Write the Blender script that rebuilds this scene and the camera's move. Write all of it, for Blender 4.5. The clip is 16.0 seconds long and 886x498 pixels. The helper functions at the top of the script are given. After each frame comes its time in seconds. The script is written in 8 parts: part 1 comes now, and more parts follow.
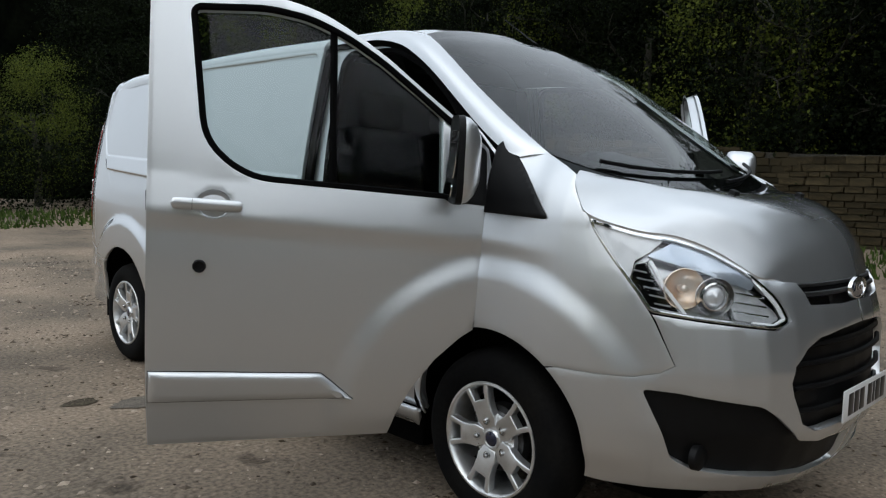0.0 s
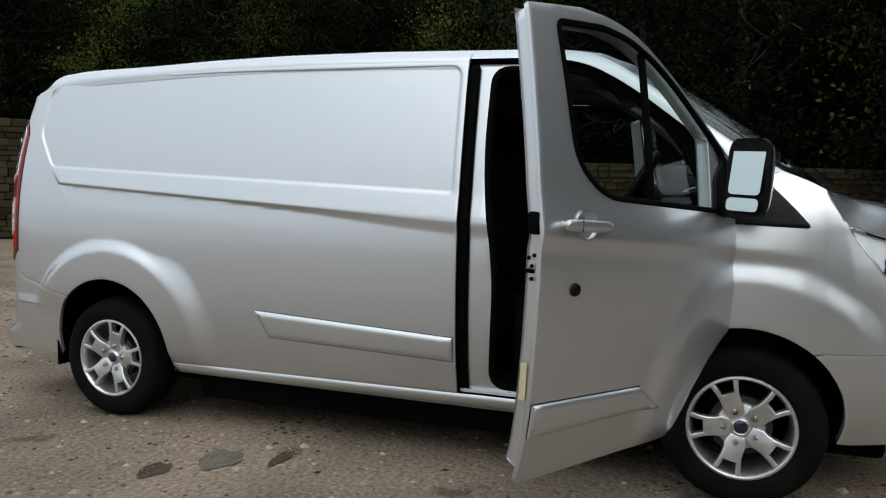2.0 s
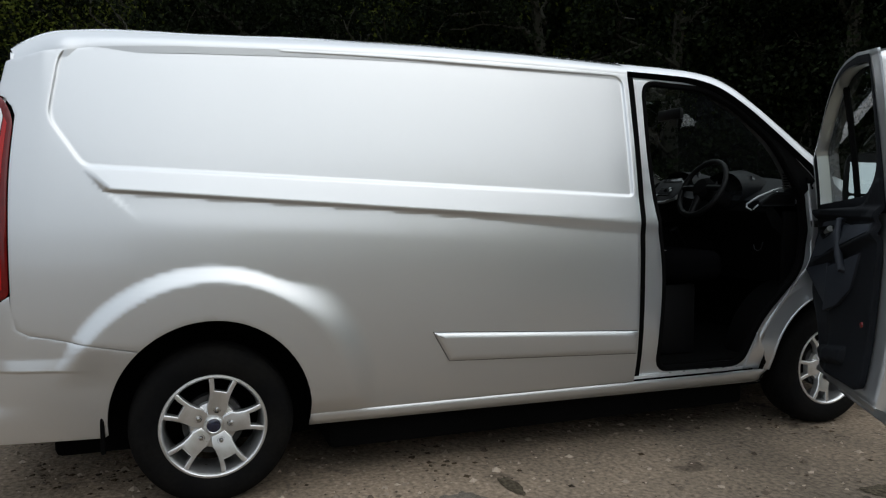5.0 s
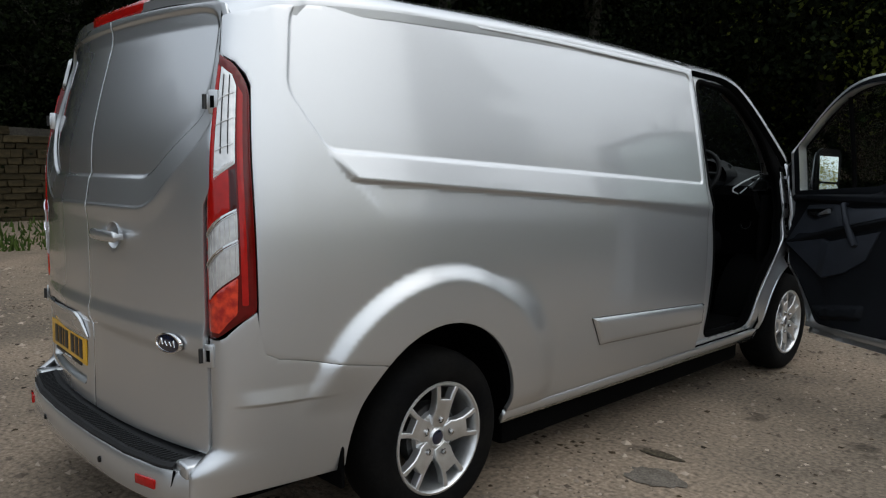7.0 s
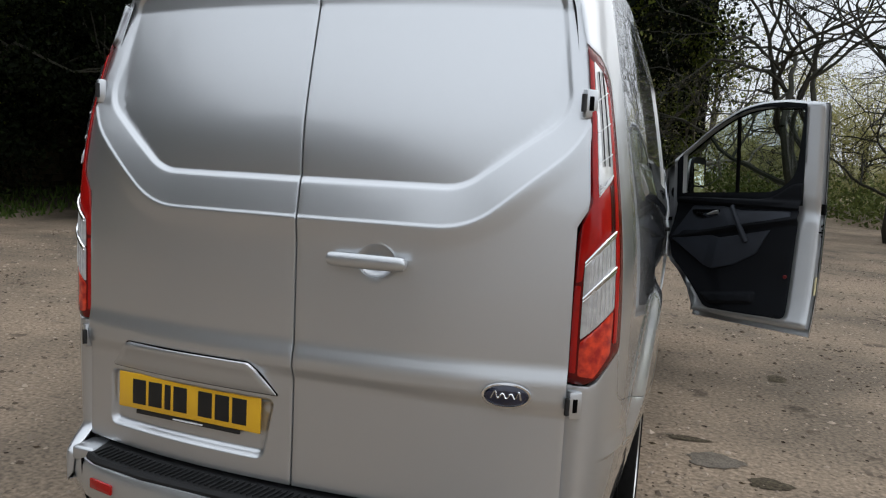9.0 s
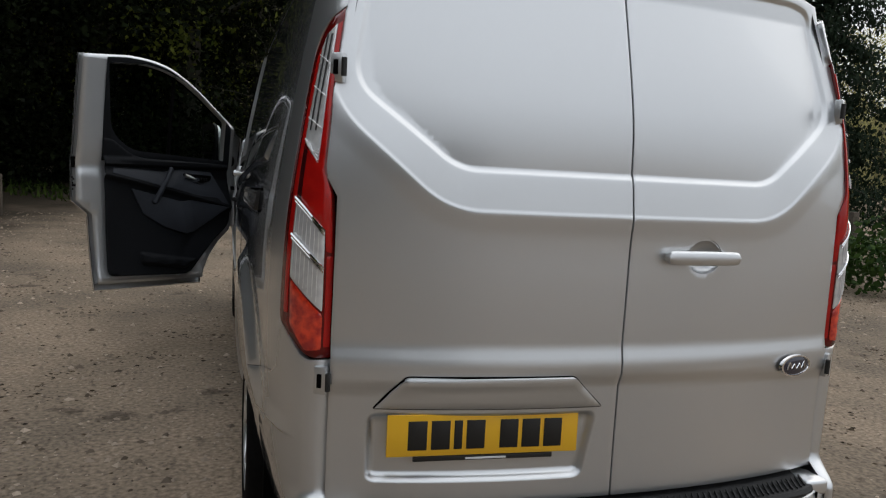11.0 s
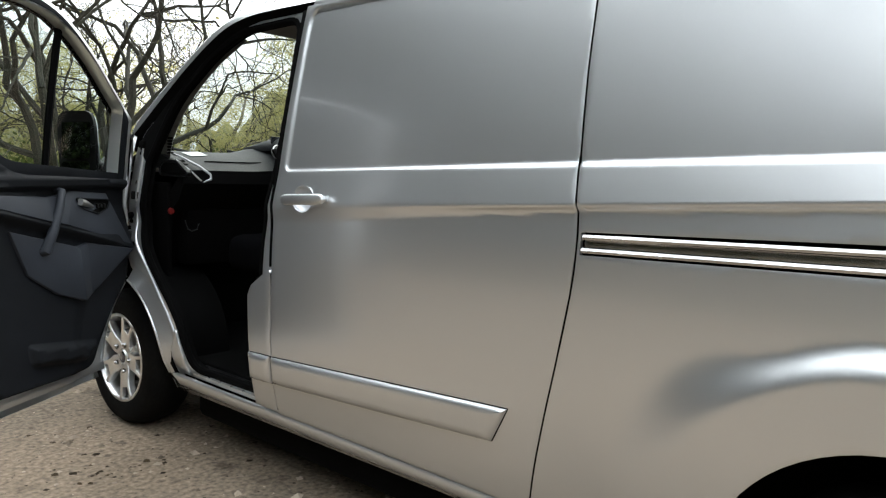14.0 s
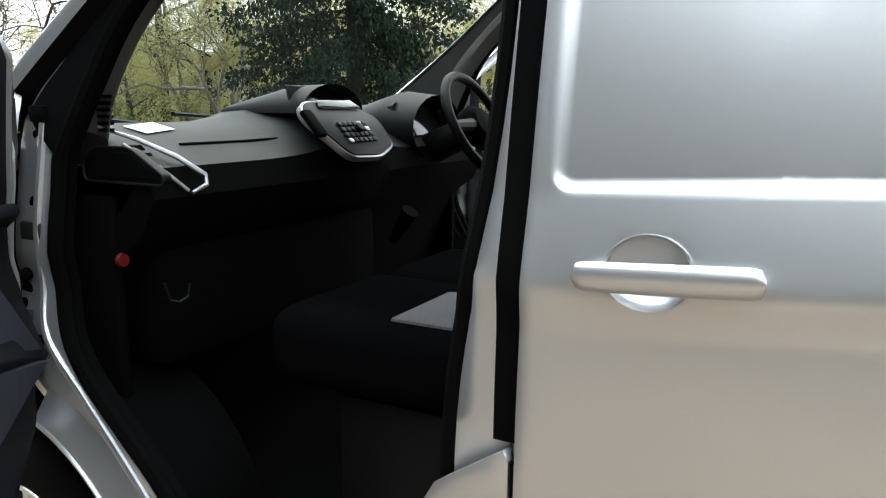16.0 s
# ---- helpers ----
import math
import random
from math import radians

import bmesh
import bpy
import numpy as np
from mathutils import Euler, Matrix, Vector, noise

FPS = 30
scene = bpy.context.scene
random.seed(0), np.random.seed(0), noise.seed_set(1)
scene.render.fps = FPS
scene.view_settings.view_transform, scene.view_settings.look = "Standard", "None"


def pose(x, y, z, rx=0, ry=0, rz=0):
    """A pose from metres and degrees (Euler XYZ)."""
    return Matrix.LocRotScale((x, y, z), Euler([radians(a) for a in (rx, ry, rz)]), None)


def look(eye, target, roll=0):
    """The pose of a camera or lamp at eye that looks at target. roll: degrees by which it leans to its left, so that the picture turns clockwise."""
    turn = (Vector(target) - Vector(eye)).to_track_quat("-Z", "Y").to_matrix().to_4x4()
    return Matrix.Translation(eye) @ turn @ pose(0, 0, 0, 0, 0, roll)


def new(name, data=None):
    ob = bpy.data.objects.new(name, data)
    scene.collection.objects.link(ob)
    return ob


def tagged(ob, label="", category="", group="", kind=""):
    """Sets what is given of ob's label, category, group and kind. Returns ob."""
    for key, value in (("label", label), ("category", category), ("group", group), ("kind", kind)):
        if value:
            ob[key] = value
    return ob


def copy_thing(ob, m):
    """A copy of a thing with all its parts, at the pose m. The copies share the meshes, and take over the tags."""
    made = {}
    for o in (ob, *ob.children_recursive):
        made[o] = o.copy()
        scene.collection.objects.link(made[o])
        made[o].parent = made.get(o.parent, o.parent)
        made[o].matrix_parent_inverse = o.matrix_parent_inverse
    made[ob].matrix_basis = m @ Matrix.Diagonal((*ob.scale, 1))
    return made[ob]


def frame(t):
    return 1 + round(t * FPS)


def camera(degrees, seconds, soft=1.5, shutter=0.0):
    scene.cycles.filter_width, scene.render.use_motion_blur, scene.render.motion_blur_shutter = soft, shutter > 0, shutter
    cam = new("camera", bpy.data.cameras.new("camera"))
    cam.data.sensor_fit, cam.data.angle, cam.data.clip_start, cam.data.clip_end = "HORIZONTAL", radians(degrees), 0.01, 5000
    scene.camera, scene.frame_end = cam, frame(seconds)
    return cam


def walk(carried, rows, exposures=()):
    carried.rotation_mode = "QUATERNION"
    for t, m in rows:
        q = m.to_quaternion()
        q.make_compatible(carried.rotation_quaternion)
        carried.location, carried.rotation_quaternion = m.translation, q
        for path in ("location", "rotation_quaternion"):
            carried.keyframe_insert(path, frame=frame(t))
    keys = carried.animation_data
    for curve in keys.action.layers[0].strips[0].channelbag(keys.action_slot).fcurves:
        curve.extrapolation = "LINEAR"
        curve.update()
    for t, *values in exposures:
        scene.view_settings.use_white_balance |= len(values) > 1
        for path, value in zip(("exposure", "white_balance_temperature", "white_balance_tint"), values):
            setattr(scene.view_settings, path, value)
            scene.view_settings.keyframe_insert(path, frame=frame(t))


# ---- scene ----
cam = camera(61.5, 16.0, soft=1.2)
PATH = [
    (0, (2.969, 1.763, 1.274), (1.557, 0.358, 1.101), 1.8),
    (0.5, (3.292, 1.315, 1.26), (1.762, 0.037, 1.092), 2.0),
    (1, (3.648, 0.867, 1.257), (1.976, -0.216, 1.084), 2.3),
    (1.5, (3.943, 0.391, 1.255), (2.156, -0.494, 1.1), 1.7),
    (2, (4.187, -0.142, 1.27), (2.311, -0.82, 1.13), 0.9),
    (2.5, (4.301, -0.638, 1.265), (2.367, -1.129, 1.133), -0.0),
    (3, (4.433, -1.241, 1.246), (2.453, -1.498, 1.125), -0.5),
    (3.5, (4.45, -1.758, 1.253), (2.454, -1.809, 1.133), -1.0),
    (3.7, (4.43, -1.965, 1.28), (2.435, -1.928, 1.151), -1.2),
    (5.8, (3.728, -4.253, 1.267), (1.999, -3.258, 1.131), -0.2),
    (6, (3.606, -4.447, 1.28), (1.92, -3.382, 1.13), -0.4),
    (6.5, (3.284, -4.847, 1.371), (1.709, -3.633, 1.156), 0.5),
    (7, (2.898, -5.198, 1.353), (1.467, -3.817, 1.139), 0.6),
    (7.5, (2.461, -5.522, 1.394), (1.203, -3.984, 1.169), 1.5),
    (8, (2.007, -5.768, 1.384), (0.934, -4.094, 1.172), 1.8),
    (8.2, (1.808, -5.852, 1.388), (0.819, -4.126, 1.174), 2.3),
    (10.3, (-0.32, -6.114, 1.363), (-0.169, -4.136, 1.115), 3.0),
    (10.5, (-0.517, -6.105, 1.34), (-0.257, -4.136, 1.105), 3.3),
    (11, (-1.026, -5.973, 1.338), (-0.456, -4.071, 1.1), 3.2),
    (11.5, (-1.482, -5.743, 1.333), (-0.653, -3.937, 1.105), 2.4),
    (12, (-1.905, -5.435, 1.353), (-0.863, -3.744, 1.118), 1.9),
    (12.5, (-2.255, -5.05, 1.347), (-1.047, -3.469, 1.141), 1.7),
    (13, (-2.553, -4.606, 1.347), (-1.207, -3.138, 1.161), 1.2),
    (13.5, (-2.637, -4.053, 1.341), (-1.201, -2.674, 1.152), 2.0),
    (14, (-2.658, -3.476, 1.324), (-1.132, -2.202, 1.105), 2.3),
    (14.5, (-2.563, -2.982, 1.32), (-0.963, -1.807, 1.074), 2.0),
    (15, (-2.353, -2.477, 1.362), (-0.702, -1.389, 1.058), 1.4),
    (15.5, (-2.125, -1.982, 1.37), (-0.419, -1.001, 1.015), 0.6),
    (16, (-1.842, -1.574, 1.389), (-0.109, -0.649, 1.016), 0.3),
]
walk(cam, [(t, look(eye, target, roll)) for t, eye, target, roll in PATH], exposures=[(0.0, -0.36, 6060, 6), (3.5, -0.28, 6200, 6), (6.0, -0.56, 6170, 6), (7.0, -0.5, 6150, 7), (8.2, -0.18, 6200, 8), (10.5, -0.32, 6450, 9), (12.0, -0.55, 6500, 8), (13.0, 0.44, 6480, 7), (13.5, 0.94, 6480, 5), (14.0, 1.12, 6480, 5), (15.0, 1.32, 6400, 5), (15.5, 1.42, 6350, 5), (16.0, 1.46, 6300, 5)])
from mathutils import geometry


# ---- light ----
world = bpy.data.worlds.new("overcast_sky")
scene.world = world
world.use_nodes = True
wt = world.node_tree
sky = wt.nodes.new("ShaderNodeTexSky")
sky.sky_type, sky.sun_disc = "NISHITA", False
sky.sun_elevation, sky.sun_rotation = radians(48), radians(60)
sky.air_density, sky.dust_density, sky.ozone_density = 1.0, 6.0, 1.0
soften = wt.nodes.new("ShaderNodeMix")
soften.data_type, soften.blend_type = "RGBA", "MIX"
soften.inputs[0].default_value = 0.85
soften.inputs[7].default_value = (9.0, 9.3, 9.8, 1)
wt.links.new(sky.outputs[0], soften.inputs[6])
# an overcast sky is three times as bright overhead as at the horizon
above_ = wt.nodes.new("ShaderNodeTexCoord")
split_ = wt.nodes.new("ShaderNodeSeparateXYZ")
rise_ = wt.nodes.new("ShaderNodeMapRange")
rise_.inputs[3].default_value, rise_.inputs[4].default_value = 0.55, 1.0
grade = wt.nodes.new("ShaderNodeMix")
grade.data_type, grade.blend_type = "RGBA", "MULTIPLY"
grade.inputs[0].default_value = 1.0
wt.links.new(above_.outputs["Generated"], split_.inputs[0])
wt.links.new(split_.outputs["Z"], rise_.inputs[0])
wt.links.new(soften.outputs[2], grade.inputs[6])
wt.links.new(rise_.outputs[0], grade.inputs[7])
wt.links.new(grade.outputs[2], wt.nodes["Background"].inputs[0])
wt.nodes["Background"].inputs[1].default_value = 0.185
sun = new("sun", bpy.data.lights.new("sun", "SUN"))
sun.data.energy, sun.data.angle, sun.data.color = 1.1, radians(95), (1, 0.97, 0.93)
sun.matrix_world = look((8, 5, 12), (0, 0, 0))


# ---- materials ----
def material(name, color, rough=0.5, metal=0.0, coat=0.0, coat_rough=0.05, grain=0.0, grain_scale=40.0, bump=0.0, bump_scale=60.0,
             spread=0.0, color2=None, patch_scale=3.0, rough_var=0.0, ior=1.5, spec=0.5):
    """Principled surface with noise at two sizes in colour, roughness and relief."""
    m = bpy.data.materials.new(name)
    m.use_nodes = True
    t = m.node_tree
    b = t.nodes["Principled BSDF"]
    b.inputs["Base Color"].default_value = (*color, 1)
    b.inputs["Roughness"].default_value = rough
    b.inputs["Metallic"].default_value = metal
    b.inputs["Coat Weight"].default_value = coat
    b.inputs["Coat Roughness"].default_value = coat_rough
    b.inputs["IOR"].default_value = ior
    b.inputs["Specular IOR Level"].default_value = spec
    where = t.nodes.new("ShaderNodeTexCoord").outputs["Object"]

    def noise_at(scale, detail=4.0):
        n = t.nodes.new("ShaderNodeTexNoise")
        n.inputs["Scale"].default_value, n.inputs["Detail"].default_value = scale, detail
        t.links.new(where, n.inputs["Vector"])
        return n.outputs["Fac"]

    if grain or color2 or spread:
        ramp = t.nodes.new("ShaderNodeMix")
        ramp.data_type = "RGBA"
        ramp.inputs[6].default_value = (*color, 1)
        ramp.inputs[7].default_value = (*(color2 or tuple(c * 0.6 for c in color)), 1)
        rng = t.nodes.new("ShaderNodeMapRange")
        rng.inputs[1].default_value, rng.inputs[2].default_value = 0.35, 0.65
        t.links.new(noise_at(patch_scale), rng.inputs[0])
        t.links.new(rng.outputs[0], ramp.inputs[0])
        fine = t.nodes.new("ShaderNodeMix")
        fine.data_type, fine.blend_type = "RGBA", "MULTIPLY"
        fine.inputs[0].default_value = grain
        t.links.new(ramp.outputs[2], fine.inputs[6])
        bright = t.nodes.new("ShaderNodeMapRange")
        bright.inputs[1].default_value, bright.inputs[2].default_value = 0.3, 0.7
        bright.inputs[3].default_value, bright.inputs[4].default_value = 0.2, 1.5
        t.links.new(noise_at(grain_scale), bright.inputs[0])
        t.links.new(bright.outputs[0], fine.inputs[7])
        out = fine.outputs[2]
        if spread:
            info = t.nodes.new("ShaderNodeObjectInfo")
            vary = t.nodes.new("ShaderNodeHueSaturation")
            val = t.nodes.new("ShaderNodeMapRange")
            val.inputs[3].default_value, val.inputs[4].default_value = 1 - spread, 1 + spread
            t.links.new(info.outputs["Random"], val.inputs[0])
            t.links.new(val.outputs[0], vary.inputs["Value"])
            t.links.new(out, vary.inputs["Color"])
            out = vary.outputs[0]
        t.links.new(out, b.inputs["Base Color"])
    if rough_var:
        r = t.nodes.new("ShaderNodeMapRange")
        r.inputs[3].default_value, r.inputs[4].default_value = rough - rough_var, rough + rough_var
        t.links.new(noise_at(patch_scale * 2.3), r.inputs[0])
        t.links.new(r.outputs[0], b.inputs["Roughness"])
    if bump:
        bp = t.nodes.new("ShaderNodeBump")
        bp.inputs["Strength"].default_value, bp.inputs["Distance"].default_value = bump, 0.4 / bump_scale
        t.links.new(noise_at(bump_scale, 6.0), bp.inputs["Height"])
        t.links.new(bp.outputs[0], b.inputs["Normal"])
    return m


def glass_material(name, tint, rough=0.0, least=0.05):
    """Thin pane: see-through tint under a mirror gloss that grows towards a flat view."""
    m = bpy.data.materials.new(name)
    m.use_nodes = True
    t = m.node_tree
    t.nodes.remove(t.nodes["Principled BSDF"])
    see, gloss, mix, face, power, span_ = (t.nodes.new("ShaderNode" + k) for k in ("BsdfTransparent", "BsdfGlossy", "MixShader", "LayerWeight", "Math", "MapRange"))
    see.inputs[0].default_value = (*tint, 1)
    gloss.inputs["Roughness"].default_value = rough
    face.inputs[0].default_value = 0.5
    power.operation = "POWER"
    power.inputs[1].default_value = 4.5
    span_.inputs[3].default_value, span_.inputs[4].default_value = least, 1.0
    t.links.new(face.outputs["Facing"], power.inputs[0])
    t.links.new(power.outputs[0], span_.inputs[0])
    t.links.new(span_.outputs[0], mix.inputs[0])
    t.links.new(see.outputs[0], mix.inputs[1])
    t.links.new(gloss.outputs[0], mix.inputs[2])
    t.links.new(mix.outputs[0], t.nodes["Material Output"].inputs[0])
    return m


PAINT = material("silver_paint", (0.63, 0.645, 0.66), 0.355, 0.86, 1.0, 0.03, grain=0.05, grain_scale=900, color2=(0.622, 0.637, 0.652), patch_scale=1.5)
# the flakes lie flat in the lacquer, so the paint gloss sharpens towards grazing views
paint_nodes = PAINT.node_tree
tilt_node = paint_nodes.nodes.new("ShaderNodeLayerWeight")
tilt_node.inputs["Blend"].default_value = 0.5
gloss_node = paint_nodes.nodes.new("ShaderNodeMapRange")
gloss_node.inputs[1].default_value, gloss_node.inputs[2].default_value, gloss_node.inputs[3].default_value, gloss_node.inputs[4].default_value = 0.68, 0.92, 0.355, 0.15
paint_nodes.links.new(tilt_node.outputs["Facing"], gloss_node.inputs[0])
paint_nodes.links.new(gloss_node.outputs[0], paint_nodes.nodes["Principled BSDF"].inputs["Roughness"])
JAMB = material("jamb_paint", (0.68, 0.695, 0.71), 0.30, 0.8, 0.3, 0.08, grain=0.04, grain_scale=700, color2=(0.63, 0.645, 0.66), patch_scale=2, rough_var=0.02)
BLACK = material("black_plastic", (0.0045, 0.0045, 0.005), 0.5, spec=0.2, grain=0.3, grain_scale=300, bump=0.25, bump_scale=500, rough_var=0.06)
TREAD = material("step_pad", (0.0065, 0.007, 0.008), 0.65, grain=0.3, grain_scale=200, bump=0.4, bump_scale=220)
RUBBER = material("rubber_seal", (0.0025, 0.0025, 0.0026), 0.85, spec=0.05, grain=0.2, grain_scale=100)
TYRE = material("tyre_rubber", (0.0042, 0.0042, 0.0045), 0.85, spec=0.07, grain=0.4, grain_scale=60, bump=0.2, bump_scale=200, color2=(0.007, 0.0066, 0.006), patch_scale=6)
ALLOY = material("alloy_silver", (0.75, 0.76, 0.77), 0.3, 0.85, 0.5, 0.06, grain=0.06, grain_scale=300, color2=(0.58, 0.58, 0.57), patch_scale=14, rough_var=0.06)
DARK_METAL = material("dark_metal", (0.05, 0.05, 0.05), 0.5, 0.6, grain=0.4, grain_scale=60)
STEEL = material("bright_steel", (0.62, 0.62, 0.62), 0.25, 1.0, grain=0.1, grain_scale=200, rough_var=0.08)
CHROME = material("chrome", (0.8, 0.8, 0.8), 0.06, 1.0)
GLASS = glass_material("window_glass", (0.62, 0.69, 0.67), 0.0, 0.022)
WINDSCREEN = glass_material("windscreen_glass", (0.72, 0.77, 0.75), 0.0, 0.09)
LENS = glass_material("clear_lens", (0.93, 0.94, 0.95), 0.0, 0.05)
MIRROR = material("mirror_glass", (0.86, 0.9, 0.9), 0.01, 1.0)
RED = material("red_lens", (0.42, 0.008, 0.006), 0.15, 0.0, 0.4, 0.03, spec=0.3, color2=(0.34, 0.006, 0.005), patch_scale=30)
RED_DARK = material("dark_red_lens", (0.13, 0.003, 0.003), 0.15, 0.0, 0.35, 0.03, spec=0.3, color2=(0.10, 0.002, 0.002), patch_scale=20)
SMOKED = material("smoked_red_lens", (0.045, 0.004, 0.005), 0.15, 0.0, 0.4, 0.03, spec=0.3)
RED_BRIGHT = material("reflex_red", (0.75, 0.05, 0.015), 0.15, 0.0, 1.0, 0.02, color2=(0.35, 0.01, 0.008), patch_scale=40)
CLEAR = material("silvered_reflector", (0.74, 0.75, 0.76), 0.22, 0.45, 0.6, 0.02, bump=0.2, bump_scale=320, color2=(0.60, 0.61, 0.62), patch_scale=45)
LAMP_WHITE = material("white_lamp_reflector", (0.9, 0.91, 0.92), 0.3, 0.0, 1.0, 0.02, color2=(0.78, 0.79, 0.8), patch_scale=20)
LED_BAR = material("led_light_guide", (0.84, 0.85, 0.85), 0.16, 0.35, 0.8, 0.02, color2=(0.68, 0.69, 0.70), patch_scale=35)
# blue-grey base colour paints the sky mirrored in the lamp's upper edge
SKY_STRIP = material("sky_reflection_blue", (0.42, 0.47, 0.54), 0.14, 0.7, 1.0, 0.02, color2=(0.55, 0.59, 0.64), patch_scale=9)
AMBER = material("amber_reflector", (0.80, 0.56, 0.36), 0.22, 0.55, 0.8, 0.03, color2=(0.80, 0.74, 0.66), patch_scale=22)
YELLOW = material("plate_yellow", (0.83, 0.47, 0.02), 0.35, 0, 0.4, 0.1, color2=(0.78, 0.43, 0.02), patch_scale=8)
WHITE = material("plate_white", (0.72, 0.73, 0.74), 0.35, 0, 0.4, 0.1)
INK = material("plate_ink", (0.012, 0.012, 0.012), 0.4)
BLUE = material("badge_blue", (0.012, 0.016, 0.04), 0.15, 0.2, 1.0)
TRIM = material("door_trim_plastic", (0.0055, 0.0068, 0.0095), 0.72, spec=0.2, grain=0.25, grain_scale=400, bump=0.25, bump_scale=600, rough_var=0.05)
# same plastic as TRIM, lightened for the facets that catch the light
TRIM_LIT = material("lit_trim_plastic", (0.029, 0.034, 0.045), 0.62, spec=0.3, grain=0.2, grain_scale=300, bump=0.2, bump_scale=500)
DASH = material("dashboard_plastic", (0.0062, 0.0072, 0.0088), 0.55, spec=0.24, grain=0.3, grain_scale=350, bump=0.25, bump_scale=450, rough_var=0.06)
SATIN = material("satin_silver_trim", (0.45, 0.46, 0.47), 0.35, 0.7, rough_var=0.04)
GREY_TRIM = material("grey_pillar_trim", (0.17, 0.17, 0.16), 0.7, grain=0.2, grain_scale=400)
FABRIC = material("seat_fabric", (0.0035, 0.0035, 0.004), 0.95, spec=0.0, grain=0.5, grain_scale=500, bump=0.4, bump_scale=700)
FABRIC_LIGHT = material("light_seat_fabric", (0.075, 0.075, 0.08), 0.9, grain=0.5, grain_scale=260, bump=0.4, bump_scale=500)
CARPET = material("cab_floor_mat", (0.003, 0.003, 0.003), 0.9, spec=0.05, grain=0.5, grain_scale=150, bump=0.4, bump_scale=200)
PAPER = material("white_paper", (0.8, 0.8, 0.8), 0.7)
RED_TAG = material("red_plastic", (0.12, 0.006, 0.006), 0.4)
CREAM = material("cream_sticker", (0.62, 0.56, 0.32), 0.6, color2=(0.5, 0.46, 0.3), patch_scale=60)
SCREEN = material("dark_screen", (0.02, 0.022, 0.024), 0.1, 0, 0.5)


# ---- mesh tools ----
def part(name, bm, mat, parent=None, label="", smooth=True):
    """One bmesh (or mesh) as one object under a thing or part."""
    if isinstance(bm, bpy.types.Mesh):
        me = bm
    else:
        me = bpy.data.meshes.new(name)
        bmesh.ops.recalc_face_normals(bm, faces=bm.faces)
        bm.to_mesh(me)
        bm.free()
        if smooth:
            for p in me.polygons:
                p.use_smooth = True
            me.set_sharp_from_angle(angle=radians(38))
    if mat and not me.materials:
        me.materials.append(mat)
    ob = new(name, me)
    ob.parent = parent
    if label:
        tagged(ob, label)
    return ob


def group_of(name, label, category, **more):
    return tagged(new(name), label, category, **more)


def box_bm(lo, hi, bevel=0.0, segs=2, bm=None):
    """A bevelled box, alone or added to bm."""
    b = bmesh.new()
    bmesh.ops.create_cube(b, size=1)
    for v in b.verts:
        v.co = Vector([(lo[i] + hi[i]) / 2 + v.co[i] * (hi[i] - lo[i]) for i in range(3)])
    if bevel:
        bmesh.ops.bevel(b, geom=b.edges[:], offset=bevel, segments=segs, affect="EDGES", profile=0.5)
    return b if bm is None else merge(bm, b)


def span(sign, x0, x1, y0, y1, z0, z1):
    """Corners of a box on the right (1) or left (-1) side of the van."""
    return ((x0, y0, z0), (x1, y1, z1)) if sign == 1 else ((-x1, y0, z0), (-x0, y1, z1))


def merge(a, b):
    me = bpy.data.meshes.new("tmp")
    b.to_mesh(me)
    b.free()
    a.from_mesh(me)
    bpy.data.meshes.remove(me)
    return a


def moved(bm, m):
    bmesh.ops.transform(bm, matrix=m, verts=bm.verts)
    return bm


def lathe(profile, n=48, axis="X", cap=False):
    """Turn (radius, along) pairs round the axis."""
    bm = bmesh.new()
    rings = []
    for r, a in profile:
        ring = []
        for k in range(n):
            c, s = math.cos(2 * math.pi * k / n), math.sin(2 * math.pi * k / n)
            p = {"X": (a, r * c, r * s), "Y": (r * c, a, r * s), "Z": (r * c, r * s, a)}[axis]
            ring.append(bm.verts.new(p))
        rings.append(ring)
    for p, q in zip(rings, rings[1:]):
        for k in range(n):
            bm.faces.new((p[k], p[(k + 1) % n], q[(k + 1) % n], q[k]))
    if cap:
        bm.faces.new(rings[0])
        bm.faces.new(rings[-1][::-1])
    return bm


def tube(points, radius, n=8, bm=None, cap=True):
    """A round bar along points; radius is one number or one for each point."""
    bm = bm or bmesh.new()
    pts = [Vector(p) for p in points]
    rs = radius if isinstance(radius, (list, tuple)) else [radius] * len(pts)
    rings, side = [], None
    for k, p in enumerate(pts):
        way = (pts[min(k + 1, len(pts) - 1)] - pts[max(k - 1, 0)]).normalized()
        if side is None:
            side = way.orthogonal().normalized()
        side = (side - way * side.dot(way)).normalized()
        up = way.cross(side)
        rings.append([bm.verts.new(p + rs[k] * (math.cos(6.28319 * j / n) * side + math.sin(6.28319 * j / n) * up)) for j in range(n)])
    for a, b in zip(rings, rings[1:]):
        for j in range(n):
            bm.faces.new((a[j], a[(j + 1) % n], b[(j + 1) % n], b[j]))
    if cap:
        bm.faces.new(rings[0][::-1])
        bm.faces.new(rings[-1])
    return bm


